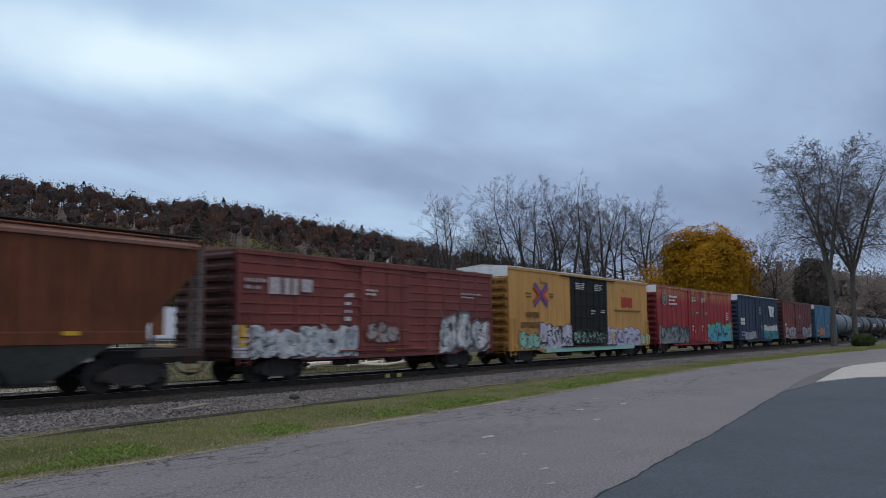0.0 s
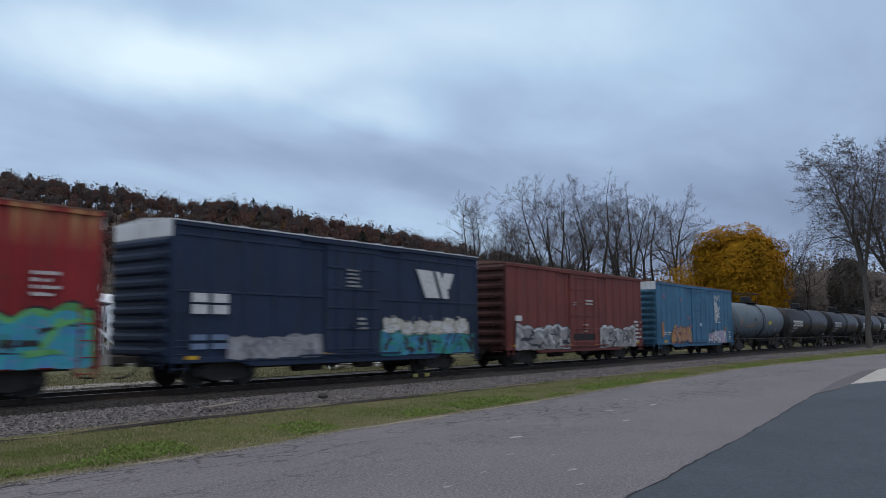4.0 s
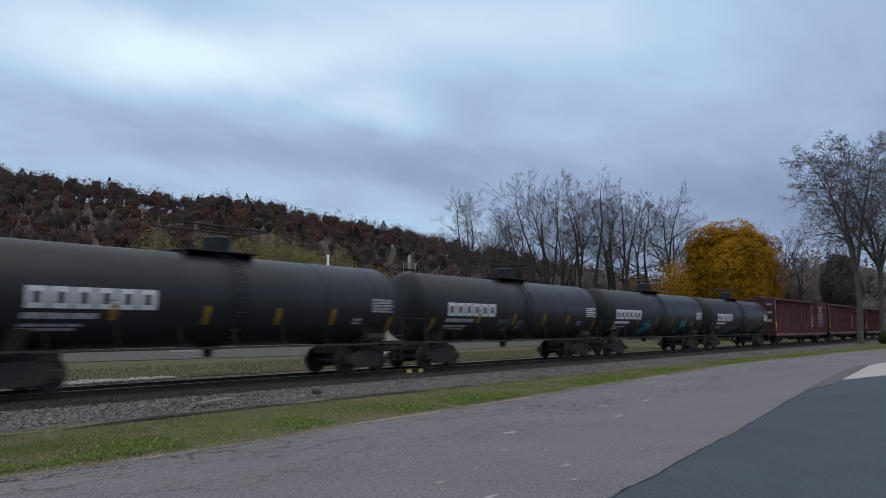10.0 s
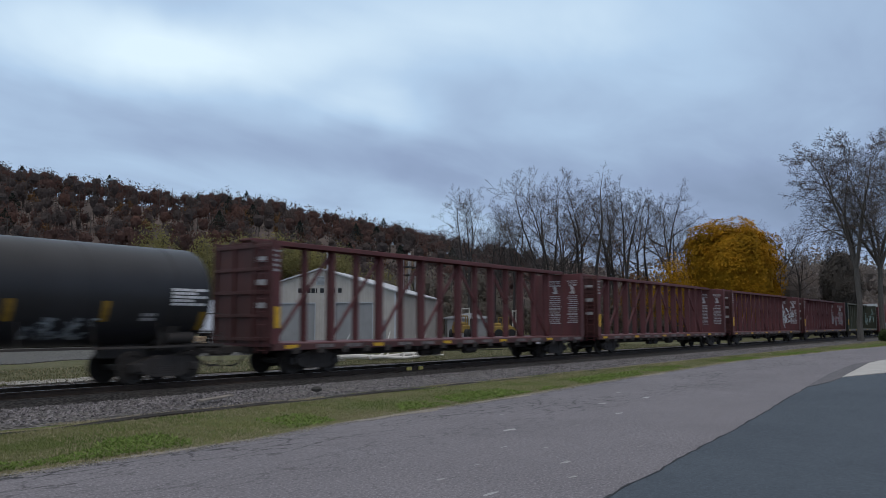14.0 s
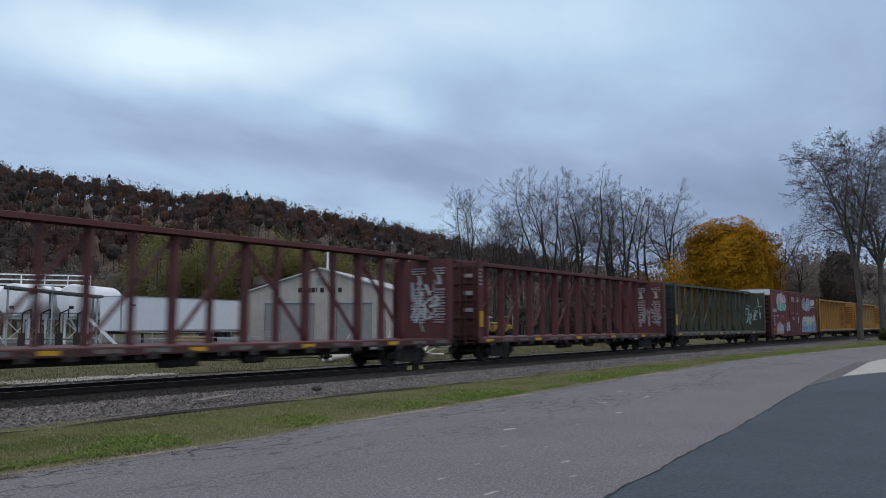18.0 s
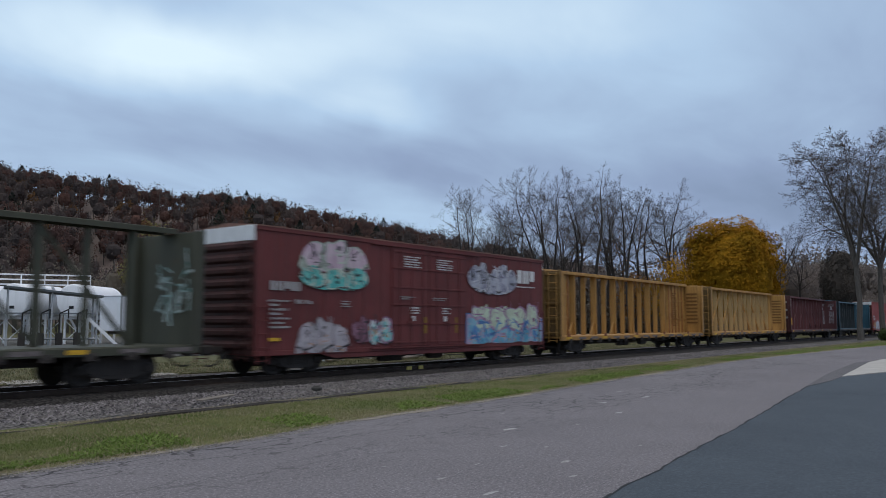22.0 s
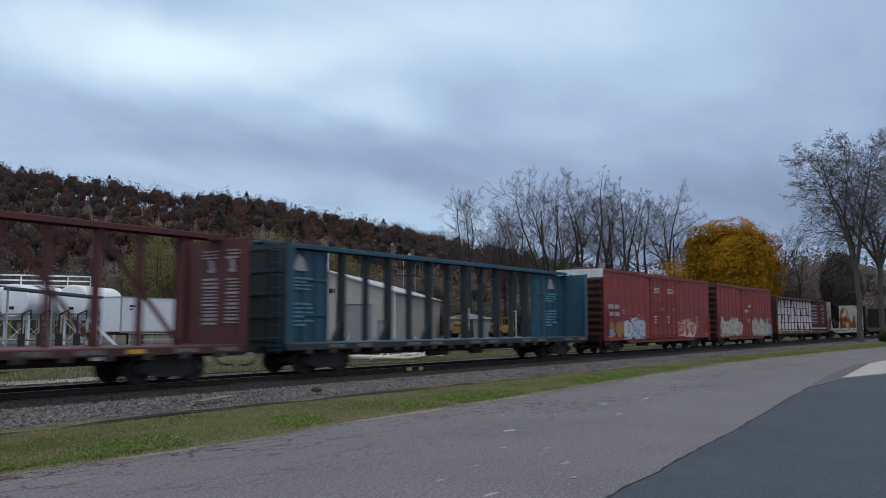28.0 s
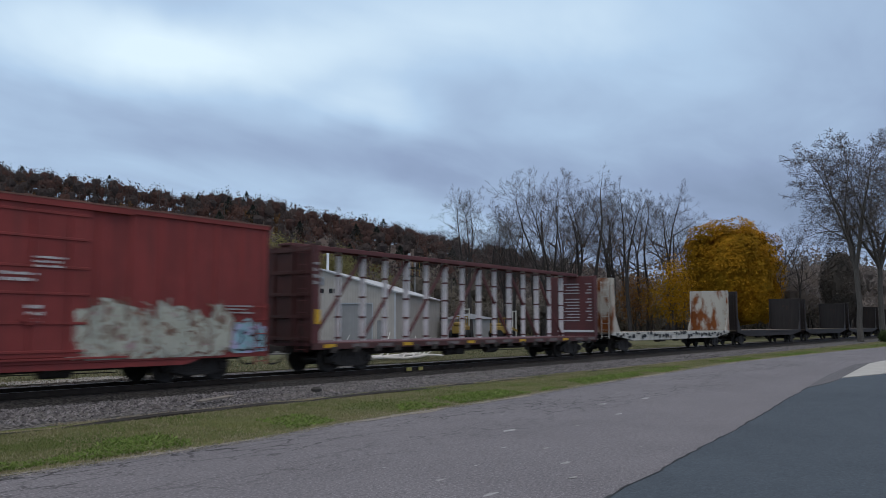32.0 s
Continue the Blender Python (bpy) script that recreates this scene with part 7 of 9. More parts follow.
def build_loader(x, y, rz, s, label):
    ld = thing("loader", label, "loader", "yellow machines of the yard", pose(x, y, -0.06, 0, 0, rz))
    part("body", Geo().box(-1.6 * s, 1.2 * s, -0.8 * s, 0.8 * s, 0.7 * s, 1.7 * s, 0.12), M_YELMACH, ld)
    part("engine_hood", Geo().box(-1.7 * s, -0.4 * s, -0.6 * s, 0.6 * s, 1.7 * s, 2.1 * s, 0.1), M_YELMACH, ld)
    cab = part("cab", Geo().box(-0.3 * s, 0.8 * s, -0.65 * s, 0.65 * s, 2.75 * s, 2.9 * s, 0.04), M_YELMACH, ld)
    for dx in (-0.25, 0.72):
        for dy in (-0.6, 0.6):
            part("cab_post", Geo().box(dx * s - 0.04, dx * s + 0.04, dy * s - 0.04, dy * s + 0.04, 1.7 * s, 2.8 * s), M_YELMACH, cab)
    for dx in (-1.0, 0.9):
        for dy in (-0.95, 0.95):
            part("tyre", Geo().lathe([(-0.2 * s, 0.35 * s), (-0.2 * s, 0.6 * s), (0.2 * s, 0.6 * s), (0.2 * s, 0.35 * s)], (dx * s, dy * s, 0.6 * s), "y", 18), M_RUBBER, ld)
    for dy in (-0.5, 0.5):
        part("lift_arm", Geo().beam((0.4 * s, dy * s, 1.9 * s), (2.2 * s, dy * s, 1.0 * s), 0.15, 0.25), M_YELMACH, ld)
    part("mast", Geo().box(1.9 * s, 2.05 * s, -0.55 * s, -0.45 * s, 0.2, 3.9 * s).box(1.9 * s, 2.05 * s, 0.45 * s, 0.55 * s, 0.2, 3.9 * s).box(1.9 * s, 2.05 * s, -0.5 * s, 0.5 * s, 3.7 * s, 3.85 * s), M_PALEMAST, ld)


M_PALEMAST = plain("pale_mast_paint", (0.50, 0.48, 0.42), 0.6, 0.2, 4)


def build_clutter():
    k = Nodes("birch_bark")
    base = k.mix(k.ramp(k.noise(2.5, 5, 0.7, (4, 1, 4)), 0.60, 0.68), (0.66, 0.63, 0.59), (0.06, 0.05, 0.045))
    birch = k.done(base, 0.8, 0, 0.2)
    rnd = random.Random(4)
    for n, (x0, y0, x1, y1, r0, r1, kids) in enumerate(((27.4, 27.1, 33.6, 26.6, 0.16, 0.09, 5), (29.6, 26.4, 35.2, 26.2, 0.10, 0.05, 4), (31.0, 27.6, 36.2, 26.9, 0.09, 0.05, 4), (26.9, 27.0, 29.2, 28.0, 0.12, 0.09, 1))):
        log = thing("birch_log", "fallen white birch trunk with broken branches", "log", "birch logs behind the track", pose(x0, y0, -0.1))
        p = Vector((0, 0, r0 + 0.05))
        e = Vector((x1 - x0, y1 - y0, r1 + 0.12 * (n < 3)))
        g = Geo()
        steps = [i / 7 for i in range(8)]
        g.path([p.lerp(e, f) + Vector((0, 0.12 * math.sin(f * 7 + n), 0.05 * math.sin(f * 9 + n))) for f in steps], [r0 + (r1 - r0) * f for f in steps], 10)
        part("trunk", g, birch, log, smooth=True)
        for j in range(kids):
            f = rnd.uniform(0.35, 0.98)
            o = p.lerp(e, f)
            d = Vector((rnd.uniform(0.3, 1.0), rnd.uniform(-0.6, 0.6), rnd.uniform(0.1, 0.7))).normalized()
            l = rnd.uniform(0.8, 1.9)
            part("branch", Geo().tube(o, o + d * l * 0.5, 0.045, 0.035, 7).tube(o + d * l * 0.5, o + d * l * 0.5 + (d + Vector((0, 0, 0.35))).normalized() * l * 0.5, 0.035, 0.015, 7), birch, log)
    root = thing("root_stump", "dark uprooted stump at the birch's end", "stump", "", pose(27.0, 27.0, -0.1))
    g = Geo()
    for j in range(9):
        d = Vector((rnd.uniform(-1, 0.2), rnd.uniform(-1, 1), rnd.uniform(-0.2, 1))).normalized()
        g.tube((0, 0, 0.25), tuple(Vector((0, 0, 0.25)) + d * rnd.uniform(0.3, 0.6)), 0.12, 0.03, 6)
    part("roots", g, M_BLACK, root)
    # a weathered board and a dark stone on the ballast
    bd = tagged(part("board", Geo().box(-0.55, 0.55, -0.09, 0.09, 0, 0.035, 0.006), plain("grey_board", (0.20, 0.175, 0.15), 0.9, 0.25, 5), at=pose(11.75, 15.25, 0.01, 2, -2, 12)), "weathered grey board lying on the ballast", "board")
    st = Geo().lathe([(0, 0.05), (0.02, 0.13), (0.08, 0.14), (0.13, 0.08), (0.14, 0.01)], (0, 0, 0), "z", 8)
    tagged(part("stone", st, plain("dark_stone", (0.06, 0.055, 0.05), 0.9, 0.3, 8), at=pose(14.6, 14.9, 0.0)), "dark stone at the ballast's edge", "stone")
    # yellow paint on the near rail's web, and paint flecks on the road
    for x in (25.0, 25.75):
        tagged(part("paint_mark", Geo().box(x, x + 0.28, TRACK_Y - GAUGE - 0.085, TRACK_Y - GAUGE - 0.016, RAIL_Z - 0.165, RAIL_Z - 0.02, 0.01), M_PALEYEL), "pale yellow paint mark on the rail's side", "paint mark")
    pale = plain("old_road_paint", (0.31, 0.30, 0.295), 0.9, 0.2, 9)
    for n, (x, y, s) in enumerate(((9.0, 4.82, 0.10), (16.1, 7.7, 0.16), (8.2, 4.3, 0.07), (9.9, 5.6, 0.06), (7.2, 5.4, 0.07), (12.4, 6.4, 0.06), (13.0, 8.3, 0.06), (18.9, 8.6, 0.12), (10.8, 4.6, 0.05))):
        g = Geo().face([(px, py, 0.004) for px, py in blob(random.Random(n), 0, 0, s * 1.1, s * 0.4, 10, 0.3)])
        tagged(part("paint_fleck", g, pale, at=pose(x, y, 0.001)), "small pale paint fleck worn into the road", "paint fleck", "flecks on the road")
    # pale rubble by the track
    stones("pale_rubble", 900, (11.6, 15.6), (24.7, 26.0), lambda y: y * 0 - 0.10, (0.02, 0.06), "pale broken stone beside the track", M_CONCRETE)
    stones("white_rubble", 300, (14.2, 17.4), (24.6, 25.6), lambda y: y * 0 - 0.08, (0.03, 0.07), "pale broken stone in the grass", M_CONCRETE)


M_PALEYEL = plain("pale_yellow_paint", (0.55, 0.45, 0.14), 0.8, 0.2, 9)


build_shed()
build_mast()
build_tanks()
build_trailer()
x, y = bearing(54.6, 100)
build_loader(x, y, 20, 1.0, "yellow lift truck with a pale mast")
x, y = bearing(57.5, 108)
build_loader(x, y, -30, 0.95, "yellow wheel loader beside sheds")
build_clutter()
x, y = bearing(53.6, 112)
hs = thing("low_shed", "low grey shed with a white eave", "building", "", pose(x, y, -0.06, 0, 0, -50))
part("wall", Geo().box(0, 6, 0, 5, 0, 2.6), M_DOORGREY, hs)
part("roof", Geo().prism([(-0.3, 2.6), (6.3, 2.6), (6.3, 2.75), (3, 3.4), (-0.3, 2.75)], -0.3, 5.3), M_TINROOF, hs)

# ---- the train, from its hopper to the flatcars, with each car's place along it ----
SPEED, SLOW, CUBE = 15.0778, -0.01152, 0.0002525
TRAIN = []


def run(t):
    """Metres gone by the train at t seconds, counted from 16 s."""
    early = min(t - 8.0, 0.0)
    t = max(t, 8.0) - 16.0
    return SPEED * t + SLOW * t * t + CUBE * t ** 3 + 15.16 * early


def couple(car, left, right):
    """Puts a car on the track with its body between two places along the train."""
    TRAIN.append((car, (left + right) / 2))
    car.matrix_basis = pose((left + right) / 2 - run(0.0), TRACK_Y, RAIL_Z)
    return car


P_RUST = paint("rust_brown_paint", (0.125, 0.038, 0.016), 0.75, 0.5, 0.75, dirt=(0.03, 0.014, 0.010), fade=1.7)
P_GREYLOW = paint("grey_hopper_paint", (0.16, 0.165, 0.15), 0.5, 0.1)
P_OXIDE = paint("dull_oxide_red", (0.185, 0.045, 0.038), 0.45, 0.12)
P_GOLD = paint("golden_yellow_paint", (0.50, 0.265, 0.075), 0.35, 0.05, fade=1.2)
P_RED = paint("faded_signal_red", (0.27, 0.022, 0.026), 0.4, 0.2, fade=1.35, top=(4.5, 0.8, (0.50, 0.28, 0.12)))
# darker base than the red sides, under heavy soil
P_REDEND = paint("dark_soiled_red_end", (0.165, 0.022, 0.024), 0.9, 0.2, dirt=(0.02, 0.015, 0.014))
# soil, plus the end face's shade put into a darker gold base
P_GOLDEND = paint("soiled_shaded_golden_end", (0.30, 0.145, 0.035), 0.9, 0.1, dirt=(0.05, 0.03, 0.015))
P_SILLRED = paint("soiled_beam_sill", (0.085, 0.034, 0.032), 0.8, 0.3)
P_NAVY = paint("navy_blue_paint", (0.016, 0.030, 0.064), 0.4, 0.06)
P_BROWNRED = paint("brown_red_paint", (0.235, 0.042, 0.038), 0.35, 0.12)
P_DARKBROWN = paint("dark_brown_red_paint", (0.170, 0.044, 0.037), 0.45, 0.12)
P_SKY = paint("sky_blue_paint", (0.058, 0.165, 0.275), 0.45, 0.08, fade=1.2)
P_ROOFRUST = paint("rusty_galvanised_roof", (0.20, 0.10, 0.075), 0.5, 0.5)
P_ROOFPALE = paint("pale_galvanised_roof", (0.52, 0.53, 0.54), 0.25, 0.1)
# darker bases than the cars' sides, under heavy soot
P_DARKEND = paint("dark_sooty_red_end", (0.062, 0.022, 0.020), 0.9, 0.15, dirt=(0.018, 0.015, 0.014))
P_SKYEND = paint("dark_sooty_blue_end", (0.045, 0.125, 0.20), 0.9, 0.1, dirt=(0.02, 0.03, 0.04))
P_MAROON = paint("maroon_paint", (0.128, 0.031, 0.030), 0.35, 0.06)
P_BEAMRED = paint("beam_oxide_red", (0.112, 0.036, 0.037), 0.6, 0.2)
# end faces of the beams: darker bases than the rest, with soil
P_BEAMEND = paint("dark_soiled_beam_end", (0.075, 0.027, 0.025), 0.5, 0.2)
P_YELEND = paint("dark_soiled_yellow_end", (0.15, 0.088, 0.028), 0.7, 0.2)
P_GREEN = paint("drab_green_paint", (0.060, 0.062, 0.043), 0.45, 0.1)
P_BEAMYEL = paint("beam_yellow_paint", (0.45, 0.245, 0.070), 0.75, 0.24, fade=1.2, dirt=(0.085, 0.045, 0.022))
P_RIBRUST = paint("rusting_yellow_ribs", (0.30, 0.125, 0.040), 0.8, 0.5, dirt=(0.09, 0.035, 0.02))
P_YELPALE = paint("bleached_yellow_posts", (0.40, 0.265, 0.115), 0.6, 0.22, fade=1.2, dirt=(0.10, 0.055, 0.03))
P_TEAL = paint("teal_blue_paint", (0.034, 0.096, 0.138), 0.6, 0.1)
P_YELWORN = paint("rust_bitten_yellow_paint", (0.36, 0.19, 0.05), 0.6, 0.45, fade=1.2)
P_TEALDARK = paint("dark_slate_paint", (0.030, 0.037, 0.040), 0.5, 0.1)
P_TANKGREY = paint("blue_grey_tank_paint", (0.120, 0.150, 0.178), 0.4, 0.03, 0.6)
P_TANKBLACK = paint("black_tank_paint", (0.021, 0.021, 0.023), 0.35, 0.02, 0.42, dirt=(0.032, 0.028, 0.027), fade=1.5)
P_WHITEFLAT = paint("chipped_white_paint", (0.52, 0.50, 0.45), 0.45, 0.35)
def rust_eaten(name, col):
    k = Nodes(name)
    base = k.mix(k.ramp(k.noise(1.1, 6, 0.62, (1, 1, 0.5)), 0.47, 0.58), col, k.mix(k.noise(3, 4), (0.10, 0.030, 0.012), (0.30, 0.095, 0.025)))
    k.bump(k.noise(12, 4), 0.3, 0.01)
    return k.done(base, 0.85, 0, 0.2)


P_RUSTWHITE = rust_eaten("rust_eaten_white_paint", (0.48, 0.44, 0.38))
P_DARKFLAT = paint("sooty_brown_paint", (0.020, 0.014, 0.013), 0.5, 0.15)
P_CAPWHITE = paint("white_end_cap", (0.60, 0.61, 0.62), 0.3, 0.08)
P_BLACKDOOR = paint("black_door_paint", (0.010, 0.011, 0.012), 0.3, 0.03, 0.8, dirt=(0.02, 0.019, 0.018))
M_TIMBER = plain("deck_timber", (0.16, 0.125, 0.095), 0.9, 0.35, 3)
P_WRAP = plain("white_post_pads", (0.62, 0.58, 0.58), 0.8, 0.15, 2)

W_, K_ = (0.55, 0.56, 0.56), (0.04, 0.04, 0.045)

hop = couple(covered_hopper(17.4, 4.45, "rusty covered hopper with grey discharge bays", P_RUST, P_GREYLOW, P_ROOFRUST), -244.6, -227.0)

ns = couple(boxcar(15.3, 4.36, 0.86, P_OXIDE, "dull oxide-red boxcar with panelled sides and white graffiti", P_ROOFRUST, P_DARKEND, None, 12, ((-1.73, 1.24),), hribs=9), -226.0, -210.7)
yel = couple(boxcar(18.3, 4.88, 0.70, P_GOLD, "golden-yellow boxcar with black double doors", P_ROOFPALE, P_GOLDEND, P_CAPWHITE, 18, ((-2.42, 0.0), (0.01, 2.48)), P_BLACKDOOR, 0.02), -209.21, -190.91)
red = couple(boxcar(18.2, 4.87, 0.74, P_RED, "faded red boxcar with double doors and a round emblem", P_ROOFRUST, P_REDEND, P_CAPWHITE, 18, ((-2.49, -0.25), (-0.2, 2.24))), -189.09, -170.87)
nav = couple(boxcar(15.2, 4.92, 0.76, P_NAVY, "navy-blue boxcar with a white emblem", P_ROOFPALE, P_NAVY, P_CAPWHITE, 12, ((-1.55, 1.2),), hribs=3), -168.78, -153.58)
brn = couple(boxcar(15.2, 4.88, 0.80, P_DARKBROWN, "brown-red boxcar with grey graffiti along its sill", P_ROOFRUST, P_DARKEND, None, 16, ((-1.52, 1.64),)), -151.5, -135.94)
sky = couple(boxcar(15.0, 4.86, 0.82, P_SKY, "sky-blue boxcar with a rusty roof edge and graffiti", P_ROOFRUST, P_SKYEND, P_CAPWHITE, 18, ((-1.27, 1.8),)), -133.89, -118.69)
gray = couple(tank_car(15.7, 1.48, 2.58, P_TANKGREY, "blue-grey tank car with a yellow placard"), -118.2, -102.5)
tanks = []
for i in range(5):
    left, right = (-102.35, -84.05) if i == 0 else (-101.0 + 17.4 * i, -83.65 + 17.4 * i)
    tk = couple(tank_car(right - left, 1.44, 2.52, P_TANKBLACK, "black tank car with a white block emblem"), left, right)
    tanks.append(tk)
beams = []
for i, (a, b) in enumerate(((-12.8, 8.9), (10.8, 33.1), (35.1, 57.2), (59.3, 81.0))):
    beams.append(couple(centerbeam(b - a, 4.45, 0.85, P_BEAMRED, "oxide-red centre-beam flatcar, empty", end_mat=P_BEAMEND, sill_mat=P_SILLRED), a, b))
# end faces darker than the green sides
grn = couple(centerbeam(21.8, 4.45, 0.85, P_GREEN, "drab-green centre-beam flatcar, empty, with a white tag", 16, end_mat=P_TEALDARK), 82.9, 104.7)
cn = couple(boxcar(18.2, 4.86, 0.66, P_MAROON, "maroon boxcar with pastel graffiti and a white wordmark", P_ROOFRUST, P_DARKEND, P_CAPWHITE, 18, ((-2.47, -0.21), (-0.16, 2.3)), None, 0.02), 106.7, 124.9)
yb = [couple(centerbeam(21.6, 4.47, 0.82, P_BEAMYEL, "yellow centre-beam flatcar, empty, with panelled ends", 16, end_panel=3.3, gussets=True, post_mat=P_YELWORN, end_mat=P_YELEND, rib_mat=P_RIBRUST, sill_mat=P_YELWORN), 126.8, 148.4)]
yb.append(couple(centerbeam(21.6, 4.47, 0.82, P_BEAMYEL, "yellow centre-beam flatcar, empty, with open truss", 16, end_mat=P_YELEND, post_mat=P_YELPALE, brace_mat=P_YELPALE, sill_mat=P_YELWORN), 150.1, 172.1))
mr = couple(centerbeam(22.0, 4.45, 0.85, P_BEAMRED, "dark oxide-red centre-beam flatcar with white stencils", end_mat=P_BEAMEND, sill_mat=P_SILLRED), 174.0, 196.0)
# slate is the posts' own paint; on the end faces it paints in shade
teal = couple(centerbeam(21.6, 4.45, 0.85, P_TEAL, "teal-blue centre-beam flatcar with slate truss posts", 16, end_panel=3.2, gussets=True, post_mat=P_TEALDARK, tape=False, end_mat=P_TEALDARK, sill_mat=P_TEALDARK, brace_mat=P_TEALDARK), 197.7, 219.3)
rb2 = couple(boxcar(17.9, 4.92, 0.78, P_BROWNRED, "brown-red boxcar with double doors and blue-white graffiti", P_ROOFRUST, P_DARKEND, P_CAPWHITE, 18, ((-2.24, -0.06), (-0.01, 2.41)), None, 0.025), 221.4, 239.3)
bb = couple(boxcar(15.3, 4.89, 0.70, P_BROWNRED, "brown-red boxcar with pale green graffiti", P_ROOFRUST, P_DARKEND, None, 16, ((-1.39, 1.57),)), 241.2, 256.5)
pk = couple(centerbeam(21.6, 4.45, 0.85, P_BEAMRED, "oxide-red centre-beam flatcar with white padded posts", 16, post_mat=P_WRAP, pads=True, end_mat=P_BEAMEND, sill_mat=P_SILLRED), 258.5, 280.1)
fl = couple(bulkhead_flat(21.4, 4.40, 0.80, P_WHITEFLAT, "white bulkhead flatcar eaten by rust", P_RUSTWHITE, M_TIMBER, P_WHITEFLAT), 282.2, 303.6)
dark = [couple(bulkhead_flat(21.4, 4.40, 0.80, P_DARKFLAT, "sooty brown bulkhead flatcar, empty", P_DARKFLAT, M_TIMBER), 305.7 + 23.5 * i, 327.1 + 23.5 * i) for i in range(4)]

# ---- markings and graffiti, car by car ----
C_WHITE, C_GREY, C_MINT, C_TEAL, C_LILAC = (0.60, 0.61, 0.62), (0.30, 0.30, 0.31), (0.25, 0.52, 0.42), (0.05, 0.36, 0.42), (0.42, 0.38, 0.55)
C_PALEGREEN, C_ORANGE, C_PINK, C_BLUE, C_GREEN, C_PURPLE = (0.46, 0.52, 0.40), (0.48, 0.20, 0.05), (0.55, 0.32, 0.40), (0.08, 0.26, 0.50), (0.12, 0.40, 0.12), (0.28, 0.20, 0.42)
M_LOGORED = plain("emblem_red", (0.42, 0.055, 0.032), 0.6, 0.2, 7)
M_LOGOBLUE = plain("emblem_blue", (0.07, 0.07, 0.30), 0.6, 0.2, 7)
M_BROWNINK = plain("brown_stencil", (0.20, 0.10, 0.03), 0.7, 0.2, 9)
M_RUSTPATCH = paint("bare_rust_patch", (0.17, 0.055, 0.018), 0.4, 0.8)
M_PRIMER = paint("brown_primer_patch", (0.155, 0.075, 0.040), 0.3, 0.1)
M_FADEYEL = paint("faded_yellow_patch", (0.34, 0.15, 0.05), 0.3, 0.3)
M_STENCIL = plain("sooted_white_stencil", (0.44, 0.40, 0.41), 0.8, 0.35, 9)
M_GREYTAG = plain("faded_grey_stencil", (0.36, 0.35, 0.35), 0.8, 0.3, 9)


def reflectors(car, L, z, n=5, xs=None):
    for x in xs or [-L / 2 + 0.5 + (L - 1.4) * i / (n - 1) for i in range(n)]:
        placard(car, x, x + 0.45, z, z + 0.11, M_YELTAPE, -HALF - 0.02, "reflector", "yellow reflective tape")


# hopper: rust blooms along its slope sheets
placard(hop, 6.85, 7.25, 1.6, 3.3, M_RUSTPATCH, -HALF + 0.07, "rust_streak")
placard(hop, -0.4, 0.6, 1.75, 1.95, M_PRIMER, -HALF + 0.05, "rust_streak")
reflectors(hop, 17.4, 1.6, 3, [-3.5, 0.2, 4.2])
for i in range(1, 8):
    part("side_post", Geo().box(-6.0 + i * 1.5 - 0.05, -6.0 + i * 1.5 + 0.05, -HALF + 0.02, -HALF + 0.08, 1.6, 4.1), P_RUST, hop)

# oxide-red car
block_word(ns, -6.35, 2.92, 2.1, 0.55, 2, M_STENCIL)
bars(ns, -7.3, 3.0, 0.9, 0.45, 2, M_GREYTAG)
graffiti(ns, -7.65, -2.0, 0.82, 2.0, (C_GREY, C_WHITE, (0.34, 0.42, 0.50), (0.14, 0.14, 0.15)), C_WHITE, 3, 6)
graffiti(ns, 3.4, 7.2, 0.80, 2.62, (C_WHITE, C_GREY, (0.5, 0.5, 0.5)), (0.20, 0.19, 0.19), 4, 3)
graffiti(ns, -1.5, 0.4, 1.3, 2.1, ((0.40, 0.27, 0.22), C_GREY), (0.16, 0.05, 0.04), 5, 3, y=-HALF - 0.10)
bars(ns, -2.6, 2.0, 0.42, 1.15, 4, M_WHITE)
bars(ns, -1.5, 3.0, 0.6, 0.3, 2, M_WHITE, y=-HALF - 0.10)
bars(ns, 5.0, 3.1, 1.6, 0.3, 2, M_GREYTAG)
placard(ns, -7.5, -7.25, 1.0, 1.9, M_YELTAPE, name="reflector")
reflectors(ns, 15.3, 0.92, 5)

# golden car: crossed emblem, wordmark, numbers, graffiti
for mt, segs in ((M_LOGOBLUE, (((-6.95, 4.10), (-6.28, 3.60)), ((-6.22, 3.60), (-5.55, 4.10)), ((-6.95, 2.98), (-6.28, 3.48)), ((-6.22, 3.48), (-5.55, 2.98)))), (M_LOGORED, (((-7.0, 3.90), (-6.40, 3.54)), ((-7.0, 3.16), (-6.40, 3.54)), ((-5.5, 3.90), (-6.10, 3.54)), ((-5.5, 3.16), (-6.10, 3.54))))):
    g = Geo()
    for (xa, za), (xb, zb) in segs:
        g.beam((xa, -HALF - (0.03 if mt is M_LOGOBLUE else 0.035), za), (xb, -HALF - (0.03 if mt is M_LOGOBLUE else 0.035), zb), 0.02, 0.19)
    part("emblem", g, mt, yel, "crossed red and blue emblem")
bars(yel, -7.8, 3.32, 0.55, 0.34, 2, M_BROWNINK)
bars(yel, -5.3, 3.38, 0.5, 0.32, 2, M_BROWNINK)
block_word(yel, -7.83, 2.35, 1.4, 0.28, 4, M_BROWNINK, name="lettering")
block_word(yel, -8.4, 1.84, 2.4, 0.28, 6, M_BROWNINK, name="lettering")
block_word(yel, 4.33, 3.14, 1.75, 0.62, 3, M_LOGORED)
bars(yel, 3.2, 2.8, 4.2, 0.22, 1, M_BROWNINK)
